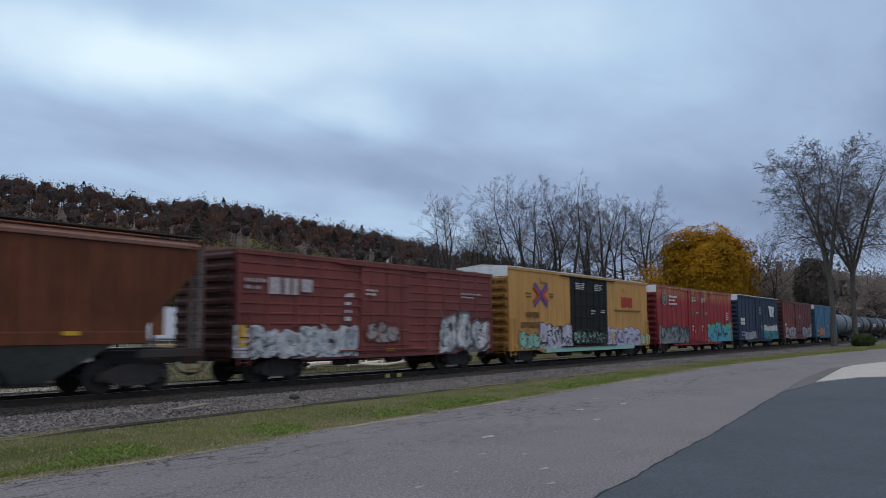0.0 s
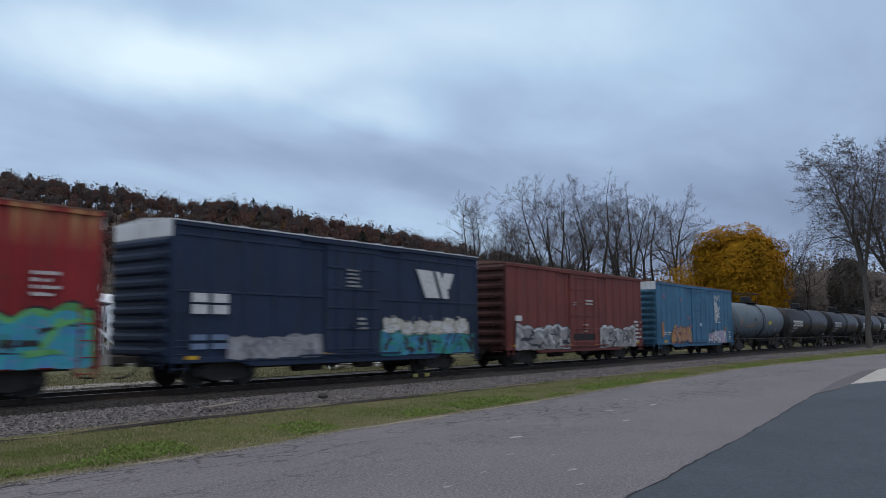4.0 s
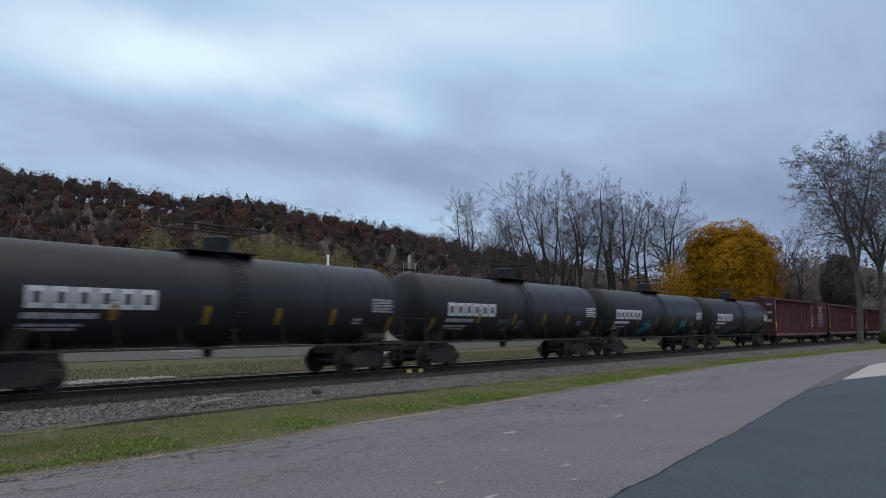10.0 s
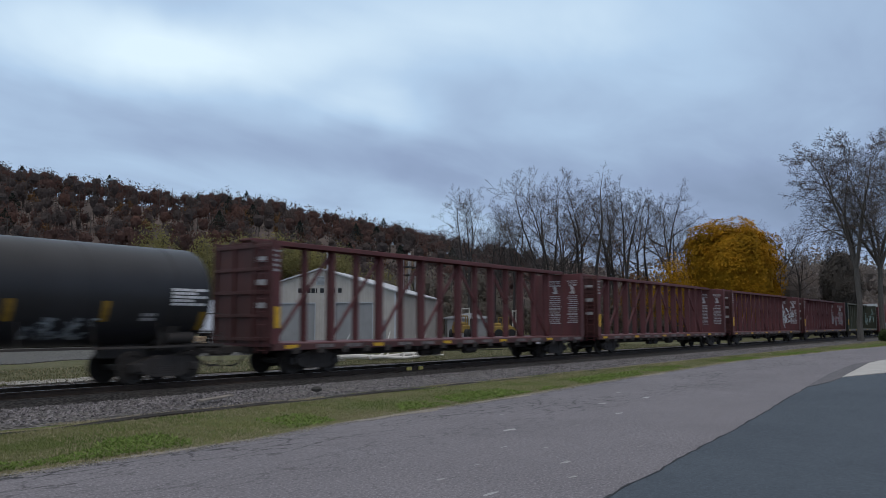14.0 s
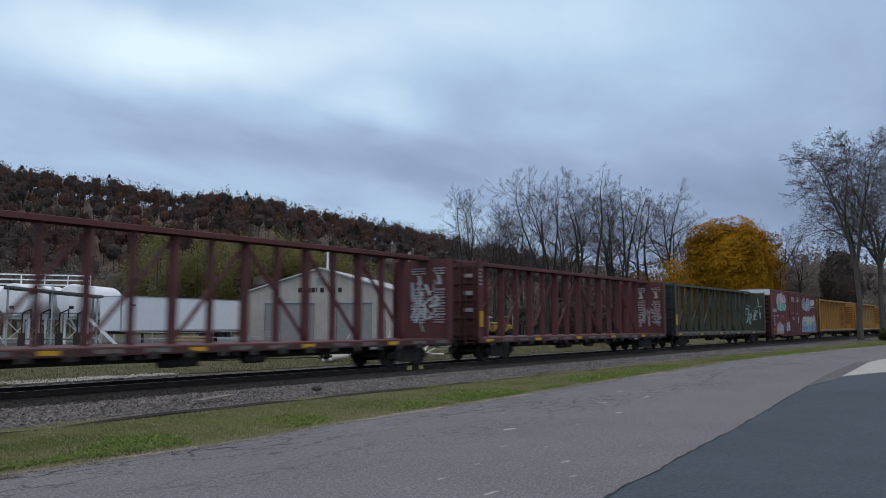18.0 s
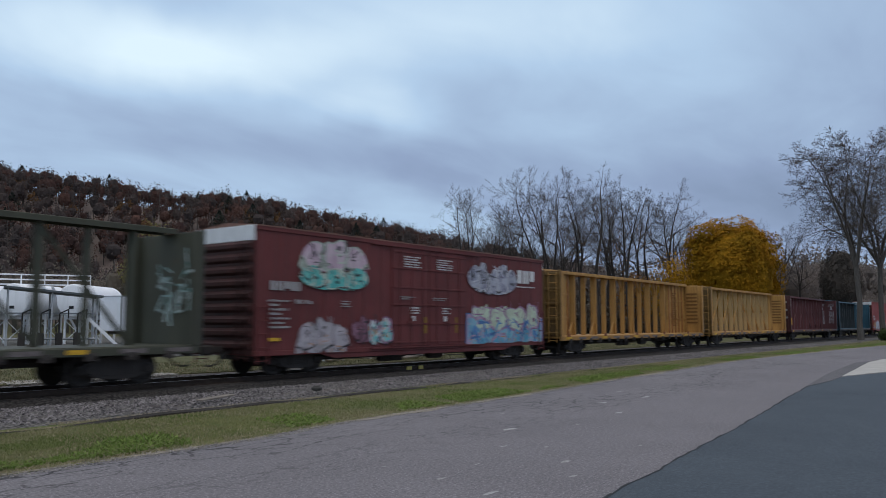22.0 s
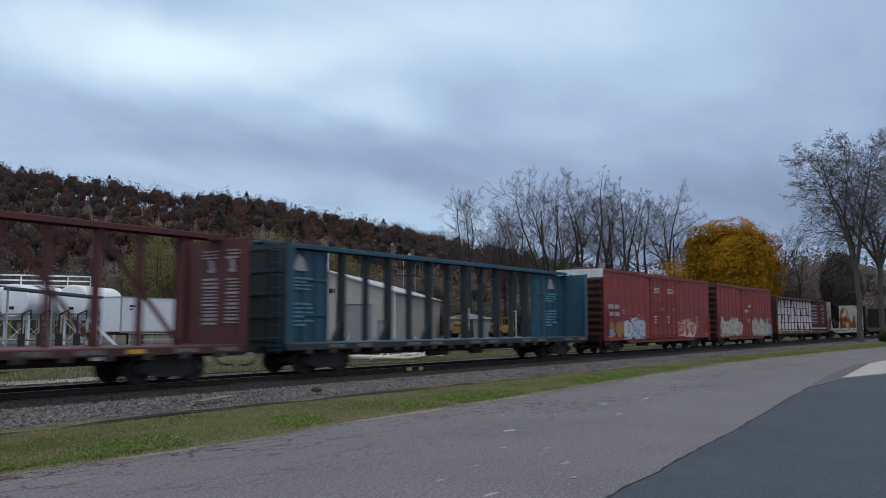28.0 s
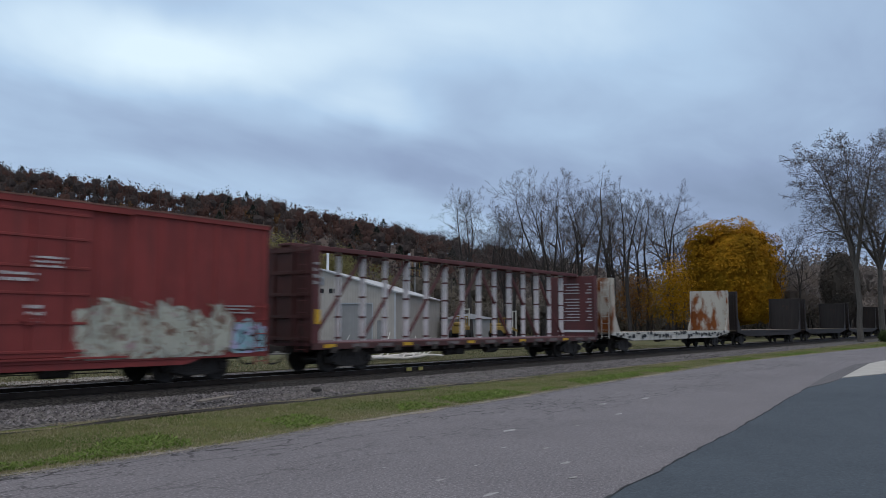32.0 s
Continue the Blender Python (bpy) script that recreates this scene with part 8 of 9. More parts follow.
graffiti(yel, 7.4, 8.9, 0.8, 1.45, (C_MINT, (0.30, 0.48, 0.36)), (0.40, 0.30, 0.12), 25, 2, strokes=(0.30, 0.2, 0.06))
placard(yel, -6.3, -5.45, 4.2, 4.45, P_GOLD, name="defect_board")
placard(yel, 4.6, 5.3, 4.1, 4.32, P_GOLD, name="defect_board")
bars(yel, -2.2, 3.98, 1.1, 0.40, 4, M_WHITE, y=-HALF - 0.065)
bars(yel, 0.3, 3.98, 1.05, 0.42, 4, M_WHITE, y=-HALF - 0.065)
bars(yel, -0.2, 2.6, 0.5, 0.3, 2, M_WHITE, y=-HALF - 0.065)
bars(yel, 1.1, 2.7, 0.7, 0.2, 2, M_WHITE, y=-HALF - 0.065)
graffiti(yel, -8.6, -6.4, 0.80, 1.75, (C_MINT, (0.20, 0.45, 0.36)), (0.34, 0.25, 0.12), 21, 3)
graffiti(yel, -6.4, -2.75, 0.78, 2.10, (C_WHITE, C_LILAC, C_GREY, C_PINK), (0.56, 0.55, 0.64), 22, 4, form="band")
graffiti(yel, -2.5, 1.9, 0.95, 1.75, ((0.015, 0.018, 0.018), (0.012, 0.012, 0.012), C_MINT, (0.40, 0.26, 0.03)), (0.014, 0.016, 0.016), 23, 6, y=-HALF - 0.10)
graffiti(yel, 2.1, 7.2, 0.78, 1.92, (C_LILAC, (0.50, 0.49, 0.62), (0.36, 0.33, 0.50), (0.45, 0.28, 0.05)), (0.56, 0.55, 0.64), 24, 5, strokes=(0.10, 0.09, 0.15), form="band")
placard(yel, -5.4, 6.6, 0.55, 0.76, spray((C_MINT, (0.3, 0.5, 0.42))), name="paint_line")
placard(yel, 3.1, 3.35, 1.0, 1.6, M_YELTAPE, -HALF - 0.045, "reflector")
reflectors(yel, 18.3, 0.86, 2, [-8.7, 8.1])

for mark in yel.children:
    if mark.name.split(".")[0] in ("emblem", "lettering", "logo", "graffiti", "defect_board"):
        mark.location.x += 0.38

# red car: round emblem, stencils, two graffiti
g = Geo()
g.face([(-7.68 + 0.50 * math.cos(a), -HALF - 0.03, 3.9 + 0.5 * math.sin(a)) for a in [2 * math.pi * i / 28 for i in range(28)]])
part("emblem_disc", g, plain("emblem_slate", (0.10, 0.11, 0.10), 0.7, 0.4, 5), red, "dark round emblem")
g = Geo()
for i in range(28):
    a, b = 2 * math.pi * i / 28, 2 * math.pi * (i + 1) / 28
    g.face([(-7.68 + q * math.cos(w_), -HALF - 0.035, 3.9 + q * math.sin(w_)) for q, w_ in ((0.40, a), (0.47, a), (0.47, b), (0.40, b))])
part("emblem_ring", g, M_GREYTAG, red)
bars(red, -7.95, 3.72, 0.55, 0.42, 4, M_GREYTAG, y=-HALF - 0.034, name="emblem_mark")
bars(red, -6.75, 3.45, 1.7, 0.78, 3, M_WHITE)
graffiti(red, -8.9, -2.7, 0.80, 2.1, ((0.15, 0.17, 0.18), (0.25, 0.27, 0.28), (0.10, 0.22, 0.24), (0.34, 0.22, 0.06)), (0.10, 0.10, 0.11), 31, 7, form="band")
graffiti(red, 2.0, 8.85, 0.78, 2.40, (C_TEAL, (0.06, 0.34, 0.46), C_BLUE, C_PURPLE), (0.14, 0.44, 0.16), 32, 6, form="band")
for x in (-1.9, 0.4):
    placard(red, x, x + 0.9, 2.8, 3.35, M_PRIMER, -HALF - 0.034, "primer_patch")
    placard(red, x + 0.05, x + 0.95, 3.7, 4.35, M_PRIMER, -HALF - 0.034, "primer_patch")
    bars(red, x + 0.15, 3.85, 0.9, 0.36, 4, M_WHITE, y=-HALF - 0.065)
    bars(red, x + 1.1, 2.9, 0.5, 0.22, 2, M_WHITE, y=-HALF - 0.065)
    bars(red, x + 0.1, 1.6, 0.3, 0.5, 2, M_WHITE, y=-HALF - 0.065)
    placard(red, x + 0.6, x + 0.8, 1.5, 2.0, M_YELTAPE, -HALF - 0.04, "reflector")
bars(red, 7.3, 2.5, 0.7, 0.7, 4, M_WHITE)
reflectors(red, 18.2, 0.9, 2, [-8.6, -5.4])

# navy car
g = Geo()
g.prism([(3.35, 4.1), (4.35, 4.08), (4.85, 3.0), (3.95, 3.0)], -HALF - 0.04, -HALF - 0.02)
g.prism([(4.55, 4.08), (4.85, 4.07), (5.0, 3.75), (5.15, 4.05), (5.8, 4.03), (5.5, 3.4), (5.35, 3.4), (5.45, 3.0), (5.05, 3.0)], -HALF - 0.04, -HALF - 0.02)
part("emblem", g, M_WHITE, nav, "white emblem of slanted strokes")
for i in range(2):
    for j in range(2):
        placard(nav, -6.9 + 0.72 * i, -6.35 + 0.72 * i, 2.18 + 0.34 * j, 2.45 + 0.34 * j, M_WHITE, name="stencil_block")
        placard(nav, -6.9 + 0.72 * i, -6.35 + 0.72 * i, 1.15 + 0.26 * j, 1.32 + 0.26 * j, plain("pale_blue_stencil", (0.16, 0.22, 0.33), 0.7, 0.2, 9), name="stencil_block")
graffiti(nav, -5.5, -1.8, 0.85, 1.6, (C_GREY, (0.36, 0.36, 0.38)), (0.30, 0.30, 0.32), 41, 4, strokes=(0.16, 0.16, 0.18), form="band")
graffiti(nav, 1.3, 7.2, 0.80, 1.75, ((0.04, 0.26, 0.20), (0.05, 0.20, 0.36), (0.07, 0.30, 0.42)), (0.04, 0.24, 0.22), 42, 5, form="band")
graffiti(nav, 1.5, 6.8, 1.55, 2.25, ((0.52, 0.50, 0.42), C_WHITE), (0.42, 0.40, 0.34), 43, 6, strokes=(0.3, 0.28, 0.24))
bars(nav, -0.6, 3.2, 0.7, 0.7, 5, M_GREYTAG, y=-HALF - 0.10)
bars(nav, 0.0, 1.7, 0.5, 0.5, 3, M_GREYTAG, y=-HALF - 0.10)
reflectors(nav, 15.2, 0.86, 6)

# first brown-red car
graffiti(brn, -6.7, -1.7, 0.82, 2.05, ((0.30, 0.29, 0.29), (0.22, 0.21, 0.21), (0.36, 0.34, 0.33)), C_WHITE, 51, 5, form="band")
graffiti(brn, 1.85, 6.5, 0.82, 2.05, ((0.30, 0.29, 0.29), (0.22, 0.21, 0.21), (0.36, 0.34, 0.33)), C_WHITE, 52, 4, form="band")
placard(brn, -6.8, -6.3, 2.15, 2.4, M_WHITE, name="stencil_block")
bars(brn, 0.15, 3.05, 0.85, 0.33, 2, M_WHITE, y=-HALF - 0.065)
bars(brn, -1.2, 3.0, 0.35, 0.2, 2, M_GREYTAG, y=-HALF - 0.065)
bars(brn, 6.4, 1.0, 1.0, 1.35, 6, M_WHITE)
bars(brn, -0.1, 1.6, 0.45, 0.5, 3, M_WHITE, y=-HALF - 0.065)
placard(brn, -1.2, 1.3, 1.2, 1.55, M_BLACK, -HALF - 0.034, "dark_patch")
reflectors(brn, 15.2, 0.95, 6)

# sky-blue car
graffiti(sky, -5.2, -1.5, 0.86, 2.25, (C_ORANGE, (0.42, 0.28, 0.14), (0.24, 0.14, 0.22), (0.45, 0.33, 0.10)), (0.20, 0.13, 0.17), 61, 4, form="hump")
graffiti(sky, 1.95, 5.7, 0.84, 1.85, (C_LILAC, C_WHITE, (0.32, 0.30, 0.42), C_ORANGE), (0.40, 0.38, 0.46), 62, 4)
graffiti(sky, 3.25, 4.5, 2.3, 4.3, (C_WHITE, (0.45, 0.50, 0.55)), (0.30, 0.38, 0.46), 63, 2, strokes=(0.10, 0.2, 0.3), scribble=True)
graffiti(sky, -0.9, 0.9, 3.75, 4.25, ((0.05, 0.13, 0.22), (0.07, 0.21, 0.36)), (0.07, 0.20, 0.35), 64, 3, y=-HALF - 0.068, strokes=(0.02, 0.05, 0.1), scribble=True)
placard(sky, -6.75, -6.45, 1.3, 2.25, paint("orange_patch", (0.40, 0.18, 0.07), 0.3, 0.2), name="reflector")
for x in (-6.4, -5.7):
    bars(sky, x, 1.42, 0.45, 0.25, 2, M_WHITE)
placard(sky, -6.4, -5.9, 0.95, 1.08, M_YELTAPE, name="reflector")
placard(sky, 0.15, 0.45, 2.0, 2.25, M_WHITE, -HALF - 0.065, "stencil_block")
bars(sky, 6.4, 1.0, 0.5, 0.7, 4, M_WHITE)
placard(sky, 5.6, 5.75, 1.3, 2.0, paint("orange_patch", (0.40, 0.18, 0.07), 0.3, 0.2), name="reflector")
for i, (x, z) in enumerate(((-6.3, 3.9), (-3.3, 3.75), (-2.0, 2.6), (-1.6, 2.0))):
    g = Geo().face([(px, -HALF - 0.018, pz) for px, pz in blob(random.Random(i), x, z, 0.25, 0.13, 12, 0.3)])
    part("faded_patch", g, spray(((0.25, 0.12, 0.18), (0.18, 0.16, 0.25))), sky)

# grey tank car
g = Geo()
shell_patch(g, 1.4, 2.2, 2.24, 2.53, 1.48, 2.58, 0.012)
part("placard", g, plain("pale_yellow_board", (0.55, 0.44, 0.06), 0.6, 0.1, 9), gray, "yellow placard")
for x, z, w_, h, mt in ((-2.8, 2.55, 0.48, 0.2, M_BLACK), (3.8, 1.66, 0.46, 0.28, M_GREYTAG)):
    g = Geo()
    shell_patch(g, x, x + w_, z, z + h, 1.48, 2.58, 0.012)
    part("placard", g, mt, gray)
for x0, x1, z0_, z1_ in ((-5.1, -2.9, 2.05, 2.13), (-3.0, -2.8, 2.1, 2.35), (-6.4, -6.2, 2.1, 2.8), (-1.6, -1.5, 2.2, 2.5), (3.2, 3.3, 2.2, 2.45)):
    g = Geo()
    shell_patch(g, x0, x1, z0_, z1_, 1.48, 2.58, 0.011)
    part("rust_streak", g, M_FADEYEL, gray)
curved_tag(gray, 4.6, 2.1, 1.2, 0.5, spray(((0.20, 0.22, 0.24), (0.26, 0.28, 0.30))), 1.48, 2.58, 71, 9)

for mark in gray.children:
    if mark.name.split(".")[0] in ("placard", "rust_streak", "spray_tag", "graffiti"):
        mark.location.x += 0.35

# black tank cars
TAGS = (  # car, from, height, length, depth, strokes, colours
    (0, -3.2, 1.62, 0.8, 0.42, 9, ((0.24, 0.25, 0.26), (0.12, 0.12, 0.13))), (0, 3.0, 1.66, 1.4, 0.40, 12, ((0.26, 0.27, 0.28), (0.10, 0.10, 0.11))), (0, 0.9, 1.9, 0.5, 0.3, 5, ((0.20, 0.20, 0.21), (0.10, 0.10, 0.10))),
    (2, -2.4, 1.75, 0.9, 0.5, 9, ((0.16, 0.17, 0.16), (0.10, 0.11, 0.10))), (2, -0.9, 1.75, 0.9, 0.45, 8, ((0.22, 0.23, 0.22), (0.10, 0.11, 0.10))), (2, -0.4, 1.5, 5.4, 0.75, 34, ((0.10, 0.045, 0.055), (0.06, 0.03, 0.038))),
    (3, -3.1, 1.72, 0.95, 0.85, 11, ((0.03, 0.22, 0.22), (0.05, 0.30, 0.30))), (3, 3.2, 1.72, 0.9, 0.75, 10, ((0.03, 0.22, 0.22), (0.05, 0.30, 0.30))),
    (4, -4.6, 1.50, 3.2, 0.55, 26, ((0.24, 0.27, 0.28), (0.12, 0.17, 0.20))), (4, 2.2, 1.56, 1.9, 0.5, 15, ((0.30, 0.33, 0.34), (0.20, 0.22, 0.24))), (4, 0.9, 1.56, 0.6, 0.4, 5, ((0.16, 0.17, 0.18), (0.10, 0.10, 0.11))),
)
for i, tk in enumerate(tanks):
    R_, Z_ = 1.44, 2.52
    lx = -6.5 - (0.25, 0, 0, 0.85, 0)[i]
    curved_word(tk, lx, 2.14, 3.7, 0.56, 6, M_WHITE, R_, Z_)
    curved_bars(tk, lx, 1.84, 2.0, 0.22, 1, M_WHITE if i in (3, 4) else M_GREYTAG, R_, Z_, i)
    curved_bars(tk, lx, 1.55, 1.6, 0.22, 2, M_GREYTAG, R_, Z_, i + 9)
    curved_bars(tk, 6.2, 2.2, 1.15, 0.52, 5, M_GREYTAG if i < 2 else M_WHITE, R_, Z_, i + 20)
    curved_bars(tk, 5.3, 1.75, 0.5, 0.25, 2, M_GREYTAG, R_, Z_, i + 30)
    for x, z in ((-7.5, 1.5), (-4.2, 1.85), (-1.2, 1.75), (1.6, 1.75), (4.1, 1.75), (7.2, 1.5)):
        g = Geo()
        shell_patch(g, x, x + 0.22, z, z + 0.55, R_, Z_, 0.012)
        part("reflector", g, M_DULLYEL, tk, "dull yellow reflector strip")
for n, (i, x, z, w_, h, k, cols) in enumerate(TAGS):
    curved_tag(tanks[i], x, z, w_, h, spray(cols), 1.44, 2.52, 80 + n, k)

# centre beams: stencils on the inner face of the rear bulkhead and on the near post
for i, car in enumerate(beams + [mr]):
    L_ = {0: 21.7, 1: 22.3, 2: 22.1, 3: 21.7, 4: 22.0}[i]
    xb = L_ / 2 - 0.125
    rt = random.Random(i)
    g = Geo()
    for y0, y1 in ((-1.25, -0.62), (-0.2, 0.55)):
        z = 4.05
        while z > 1.7:
            h = rt.choice((0.045, 0.045, 0.07))
            if not (3.25 < z < 3.80):
                yy = y0 + rt.uniform(0, 0.06)
                while yy < y1 - 0.1:
                    w_ = rt.uniform(0.08, 0.26)
                    g.box(xb - 0.012, xb + 0.01, yy, min(yy + w_, y1), z - h, z)
                    yy += w_ + rt.uniform(0.025, 0.07)
            z -= h + 0.06
        g.faces([(xb - 0.012 + dx, y0 + py, pz) for dx in (0, 0.02) for py, pz in ((0.16, 3.34), (0.44, 3.34), (0.48, 3.44), (0.36, 3.46), (0.44, 3.74), (0.26, 3.74))], [(0, 1, 2, 3, 4, 5), (11, 10, 9, 8, 7, 6)])
    tagged(part("lettering", g, M_STENCIL, car), kind="stuff")
    placard(car, L_ / 2 - 5.0, L_ / 2 - 4.62, 0.74, 0.96, M_STENCIL, -HALF + 0.02, "data_plate", "white data plate")
    bars(car, -L_ / 2 - 0.04, 3.35, 0.26, 0.8, 5, M_GREYTAG, y=-HALF - 0.012)
    placard(car, -L_ / 2 + 0.02, -L_ / 2 + 0.24, 1.55, 2.25, M_YELTAPE, -HALF - 0.012, "reflector", "yellow reflective tape")
    g = Geo()
    for k in range(3):
        g.box(-L_ / 2 - 0.135, -L_ / 2 - 0.10, -1.2, -0.75, 2.2 + 0.75 * k, 2.38 + 0.75 * k)
    part("end_stencil", g, M_GREYTAG, car)
for car, cols, z0_, z1_ in ((beams[2], (C_WHITE, (0.46, 0.48, 0.52)), 1.5, 3.4), (beams[3], ((0.36, 0.18, 0.2), C_GREY), 1.7, 2.6), (grn, ((0.40, 0.46, 0.44), (0.30, 0.38, 0.36), (0.15, 0.3, 0.28)), 1.9, 3.7)):
    L_ = 22.1 if car is beams[2] else 21.7
    rt = random.Random(int(z1_ * 10))
    g = Geo()
    xb = L_ / 2 - 0.125 + (0.05 if car is grn else 0.0)
    for k in range(26):
        py, pz, a = rt.uniform(-1.15, 0.5), rt.uniform(z0_, z1_), rt.uniform(0, 3.14)
        dy, dz, t_ = math.cos(a) * rt.uniform(0.1, 0.3), math.sin(a) * rt.uniform(0.15, 0.4), rt.uniform(0.02, 0.06)
        g.face([(xb - 0.02 - 0.0006 * k, py + i_ * dy + j_ * dz * t_ * 4, pz + i_ * dz - j_ * dy * t_ * 4) for i_, j_ in ((-1, -1), (1, -1), (1, 1), (-1, 1))])
    part("graffiti", g, spray(cols), car, "pale spray-painted tag")
placard(grn, -10.9, -10.65, 1.6, 2.3, M_YELTAPE, -HALF - 0.012, "reflector", "yellow reflective tape")

# maroon car
graffiti(cn, -7.2, -3.9, 3.5, 4.65, ((0.52, 0.38, 0.46), (0.58, 0.46, 0.52)), (0.50, 0.56, 0.48), 81, 3, form="hump")
graffiti(cn, -7.2, -3.9, 2.85, 3.75, ((0.08, 0.42, 0.40), (0.14, 0.48, 0.44), (0.52, 0.54, 0.46)), (0.50, 0.56, 0.48), 88, 3, form="bubble", y=-HALF - 0.045)
graffiti(cn, -7.3, -4.85, 0.74, 1.95, ((0.46, 0.42, 0.46), (0.40, 0.37, 0.40), C_GREY, C_ORANGE), (0.44, 0.40, 0.42), 82, 3, form="hump")
graffiti(cn, -4.6, -3.85, 1.0, 2.0, ((0.30, 0.16, 0.22), (0.20, 0.10, 0.14)), (0.16, 0.06, 0.08), 83, 2)
graffiti(cn, -3.75, -2.5, 0.9, 2.0, ((0.10, 0.50, 0.50), (0.55, 0.60, 0.60), C_ORANGE), (0.45, 0.25, 0.38), 84, 2)
graffiti(cn, 2.6, 6.5, 3.0, 4.4, ((0.30, 0.31, 0.38), (0.42, 0.43, 0.50), (0.16, 0.15, 0.22)), (0.58, 0.58, 0.62), 85, 5, form="bubble")
graffiti(cn, 2.5, 8.85, 0.85, 2.1, ((0.10, 0.34, 0.50), (0.20, 0.44, 0.54), (0.42, 0.34, 0.46), C_ORANGE), (0.46, 0.32, 0.44), 86, 6, strokes=(0.06, 0.14, 0.3), form="band")
graffiti(cn, 2.9, 8.6, 1.35, 2.7, (C_PALEGREEN, (0.52, 0.62, 0.48)), (0.40, 0.27, 0.38), 87, 4, strokes=(0.22, 0.12, 0.2))
block_word(cn, 6.6, 3.58, 1.65, 0.62, 2, M_WHITE)
bars(cn, 6.6, 3.36, 1.6, 0.12, 1, M_WHITE)
block_word(cn, -8.5, 2.76, 1.35, 0.30, 3, M_GREYTAG, name="lettering")
bars(cn, -8.55, 1.5, 0.9, 1.0, 7, M_GREYTAG)
bars(cn, -7.4, 2.28, 0.75, 0.26, 1, M_GREYTAG)
bars(cn, -5.2, 2.25, 0.45, 0.26, 3, M_GREYTAG)
for x in (-1.75, 0.35):
    bars(cn, x, 3.85, 1.0, 0.48, 5, M_WHITE, y=-HALF - 0.065)
    bars(cn, x - 0.3, 2.6, 0.9, 0.15, 2, M_GREYTAG, y=-HALF - 0.065)
    bars(cn, x + 0.35, 2.05, 0.55, 0.3, 3, M_WHITE, y=-HALF - 0.065)
    placard(cn, x + 0.45, x + 0.62, 1.75, 1.98, M_WHITE, -HALF - 0.065, "stencil_block")
    placard(cn, x + 1.25, x + 1.4, 1.3, 1.95, M_DULLYEL, -HALF - 0.034, "reflector")
reflectors(cn, 18.2, 1.12, 2, [-8.5, 8.0])

# yellow beams: faint stencils
for car in yb:
    xb = 10.8 - 0.125
    g = Geo()
    for k in range(9):
        g.box(xb - 0.012, xb + 0.01, -1.1, -0.3, 1.7 + 0.26 * k, 1.82 + 0.26 * k)
    tagged(part("lettering", g, M_BROWNINK, car), kind="stuff")
for x in (-9.2, 8.2):
    bars(yb[0], x, 1.5, 0.8, 2.4, 16, M_BROWNINK, y=-0.20)
for k in range(10):
    part("rust_streak", Geo().box(-10.2 + 2.2 * k, -9.9 + 2.2 * k, -HALF - 0.01, -HALF + 0.01, 1.0, 1.16), M_RUSTPATCH, yb[k % 2])

# teal beam
for x in (-9.6, 8.6):
    g = Geo()
    g.face([(x + 0.2, -0.19, 3.6), (x + 0.9, -0.19, 3.6), (x + 0.7, -0.19, 4.05), (x + 0.45, -0.19, 4.2)])
    part("emblem", g, M_GREYTAG, teal)
    bars(teal, x, 2.9, 1.2, 0.5, 4, plain("pale_teal_stencil", (0.16, 0.34, 0.44), 0.8, 0.2, 9), y=-0.185)
    bars(teal, x, 1.6, 1.2, 0.9, 6, plain("pale_teal_stencil", (0.16, 0.34, 0.44), 0.8, 0.2, 9), y=-0.185)
# second brown-red car with double doors
graffiti(rb2, -6.25, -3.25, 0.86, 2.35, ((0.44, 0.50, 0.58), (0.52, 0.56, 0.60), (0.30, 0.36, 0.46)), (0.60, 0.62, 0.64), 91, 3)
graffiti(rb2, 2.5, 5.7, 0.90, 2.2, ((0.36, 0.06, 0.04), (0.45, 0.10, 0.05), (0.40, 0.16, 0.05)), (0.58, 0.54, 0.52), 92, 3, strokes=(0.5, 0.46, 0.44))
placard(rb2, -1.8, -0.75, 3.8, 4.6, M_PRIMER, -HALF - 0.034, "primer_patch")
bars(rb2, -1.75, 3.72, 1.0, 0.35, 4, M_WHITE, y=-HALF - 0.066)
bars(rb2, 0.6, 3.72, 1.1, 0.35, 4, M_WHITE, y=-HALF - 0.066)
block_word(rb2, -8.4, 2.6, 0.65, 0.26, 3, M_STENCIL, name="lettering")
block_word(rb2, -7.55, 2.6, 0.6, 0.26, 3, M_STENCIL, name="lettering")
block_word(rb2, -8.4, 2.18, 0.65, 0.26, 3, M_STENCIL, name="lettering")
block_word(rb2, -7.55, 2.18, 0.6, 0.26, 3, M_STENCIL, name="lettering")
bars(rb2, -6.5, 2.3, 0.4, 0.3, 3, M_GREYTAG)
for x in (-8.5, -7.4, -6.6):
    g = Geo().face([(px, -HALF - 0.018, pz) for px, pz in blob(random.Random(int(x * 10)), x + 0.4, 1.45, 0.45, 0.45, 14, 0.2)])
    part("faded_patch", g, M_FADEYEL, rb2)
g = Geo().face([(px, -HALF - 0.02, pz) for px, pz in blob(random.Random(9), -8.0, 1.2, 0.4, 0.22, 14, 0.2)])
part("graffiti", g, spray(((0.18, 0.30, 0.50), (0.25, 0.36, 0.52))), rb2, "small blue tag")
for x in (-1.7, 0.5):
    bars(rb2, x, 1.75, 0.4, 0.55, 3, M_WHITE, y=-HALF - 0.066)
    bars(rb2, x + 1.0, 2.6, 0.5, 0.2, 2, M_GREYTAG, y=-HALF - 0.066)
bars(rb2, 6.0, 1.5, 0.5, 0.8, 5, M_GREYTAG)
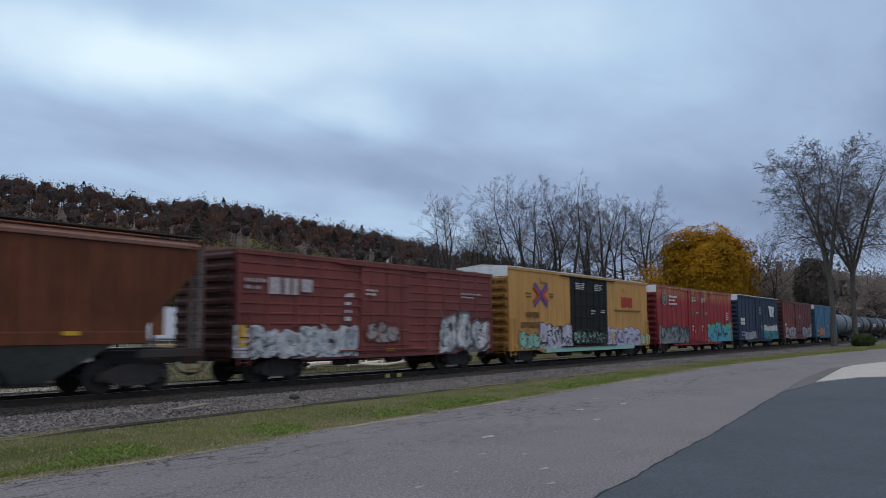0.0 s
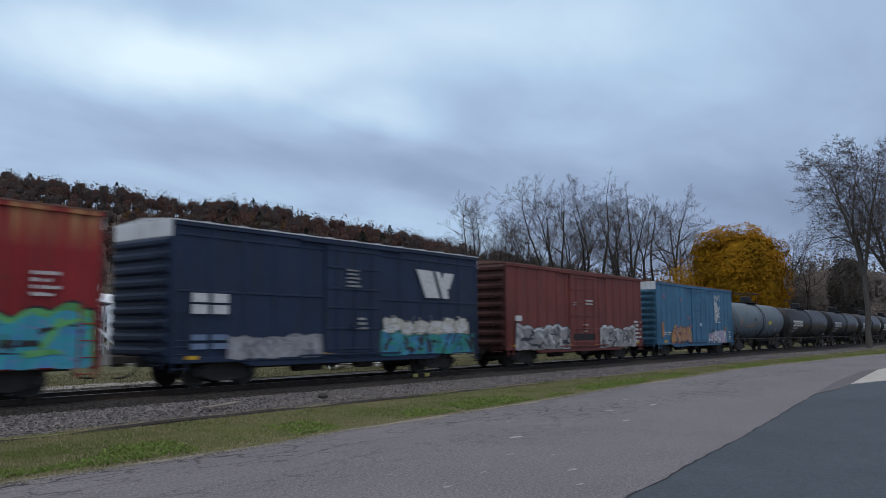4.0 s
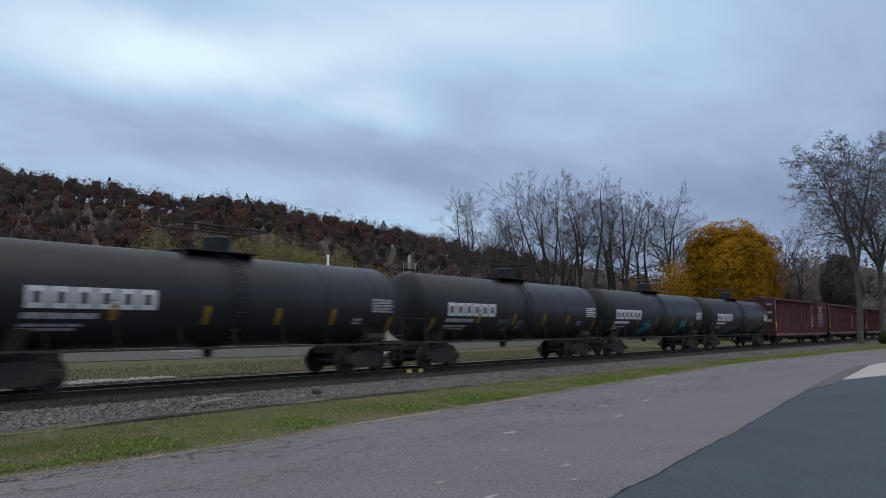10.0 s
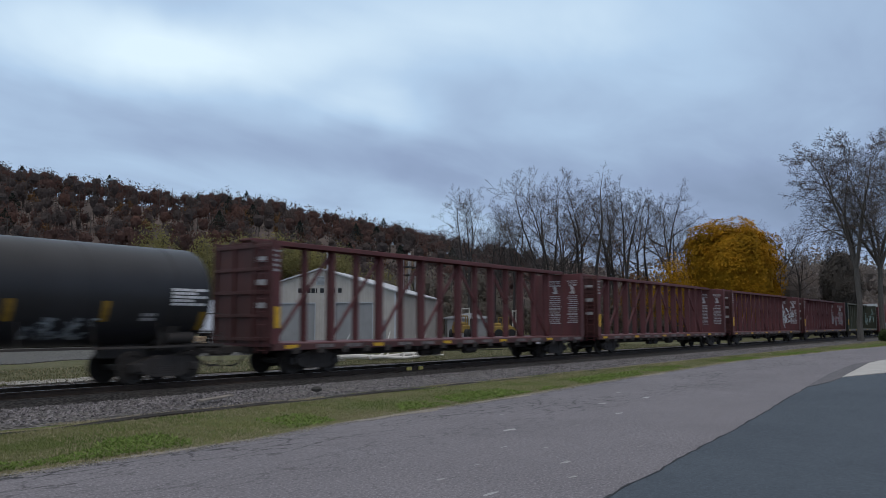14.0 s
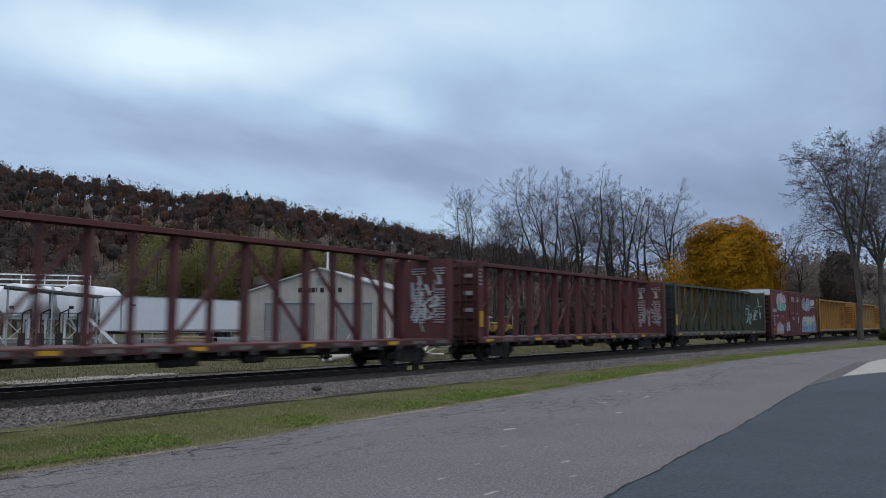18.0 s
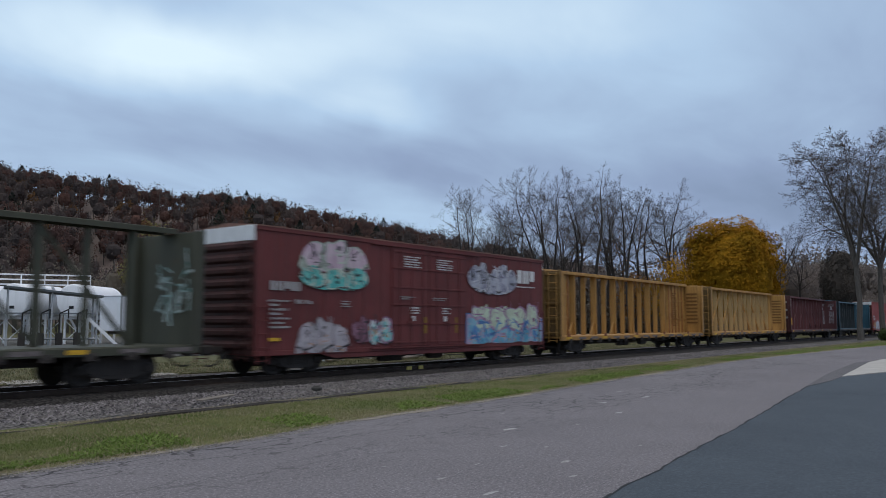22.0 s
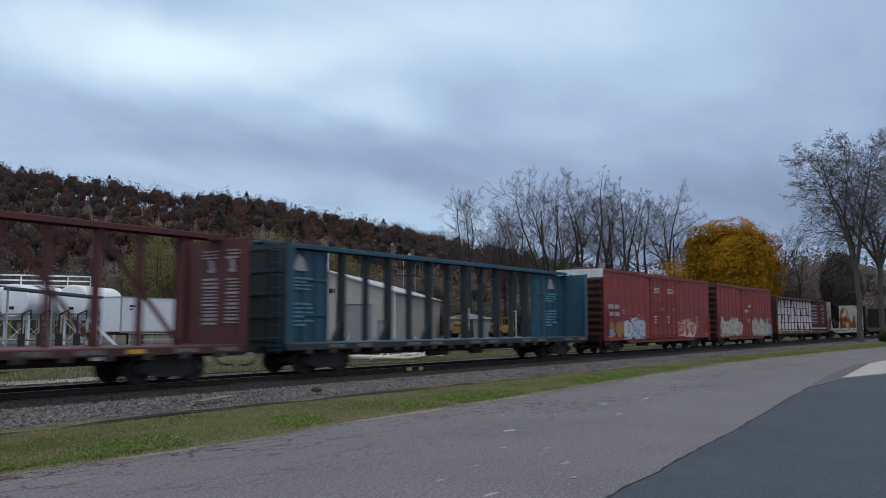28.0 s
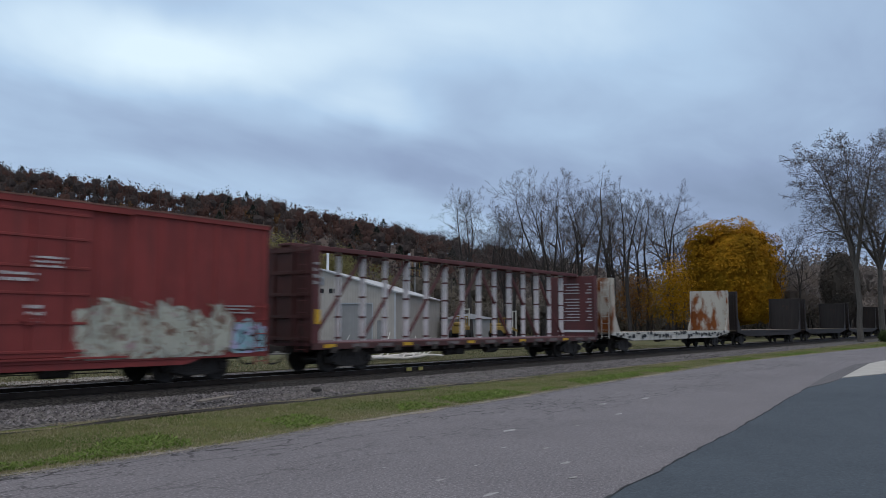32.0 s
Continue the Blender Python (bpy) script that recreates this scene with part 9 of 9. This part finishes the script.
placard(rb2, 5.8, 6.0, 1.2, 1.7, M_YELTAPE, name="reflector")
reflectors(rb2, 17.9, 0.95, 2, [-8.5, 8.0])

# last brown-red car
graffiti(bb, -7.2, -1.5, 0.84, 2.3, ((0.44, 0.44, 0.36), (0.50, 0.50, 0.42), (0.28, 0.17, 0.11), (0.42, 0.32, 0.30)), (0.48, 0.49, 0.42), 101, 6, strokes=(0.20, 0.12, 0.08))
graffiti(bb, 1.2, 6.2, 0.80, 2.4, ((0.44, 0.44, 0.36), (0.48, 0.48, 0.40), (0.22, 0.16, 0.12), (0.40, 0.28, 0.28)), (0.46, 0.47, 0.40), 102, 6, strokes=(0.18, 0.11, 0.08))
graffiti(bb, 6.2, 7.5, 0.85, 1.9, ((0.25, 0.45, 0.50), C_LILAC), (0.3, 0.4, 0.42), 103, 2)
bars(bb, 0.15, 3.07, 0.8, 0.33, 3, M_WHITE, y=-HALF - 0.066)
bars(bb, -0.9, 2.7, 1.2, 0.3, 2, M_WHITE, y=-HALF - 0.066)
bars(bb, 0.0, 1.7, 0.45, 0.5, 3, M_WHITE, y=-HALF - 0.066)
bars(bb, 5.5, 2.0, 1.5, 0.3, 3, M_GREYTAG)
reflectors(bb, 15.3, 0.85, 4)

# padded beam: stencils on its rear panel and rows of tape
xb = 10.8 - 0.125
g = Geo()
for y0, y1 in ((-1.25, -0.9), (-0.5, 0.45)):
    for k in range(13):
        if k != 8:
            g.box(xb - 0.012, xb + 0.01, y0, y1 - 0.1 * (k % 3), 1.9 + 0.17 * k, 1.96 + 0.17 * k)
tagged(part("lettering", g, M_STENCIL, pk), kind="stuff")
part("white_stripe", Geo().box(xb - 0.012, xb + 0.01, -1.4, 0.9, 1.28, 1.40), M_WHITE, pk)
placard(pk, -10.75, -10.5, 1.7, 2.2, M_YELTAPE, -HALF - 0.012, "reflector", "yellow reflective tape")
bars(pk, -10.84, 3.0, 0.26, 0.9, 4, M_GREYTAG, y=-HALF - 0.012)

# rust-eaten bulkhead flat: rust sheets on the inner face of its bulkhead, scuffed sill
xb = 10.7 - 0.15
rt = random.Random(6)
for k in range(44):
    x = -10.2 + 20.2 * k / 43 + rt.uniform(-0.15, 0.15)
    part("scuff", Geo().face([(px, -HALF - 0.003, pz) for px, pz in blob(rt, x, rt.uniform(0.9, 1.2), rt.uniform(0.1, 0.25), rt.uniform(0.05, 0.14), 9, 0.3)]), M_BLACK, fl)


def motions():
    times = [2.0 * i for i in range(17)]
    for car, s in TRAIN:
        walk(car, [(t, pose(s - run(t), TRACK_Y, RAIL_Z)) for t in times])


motions()
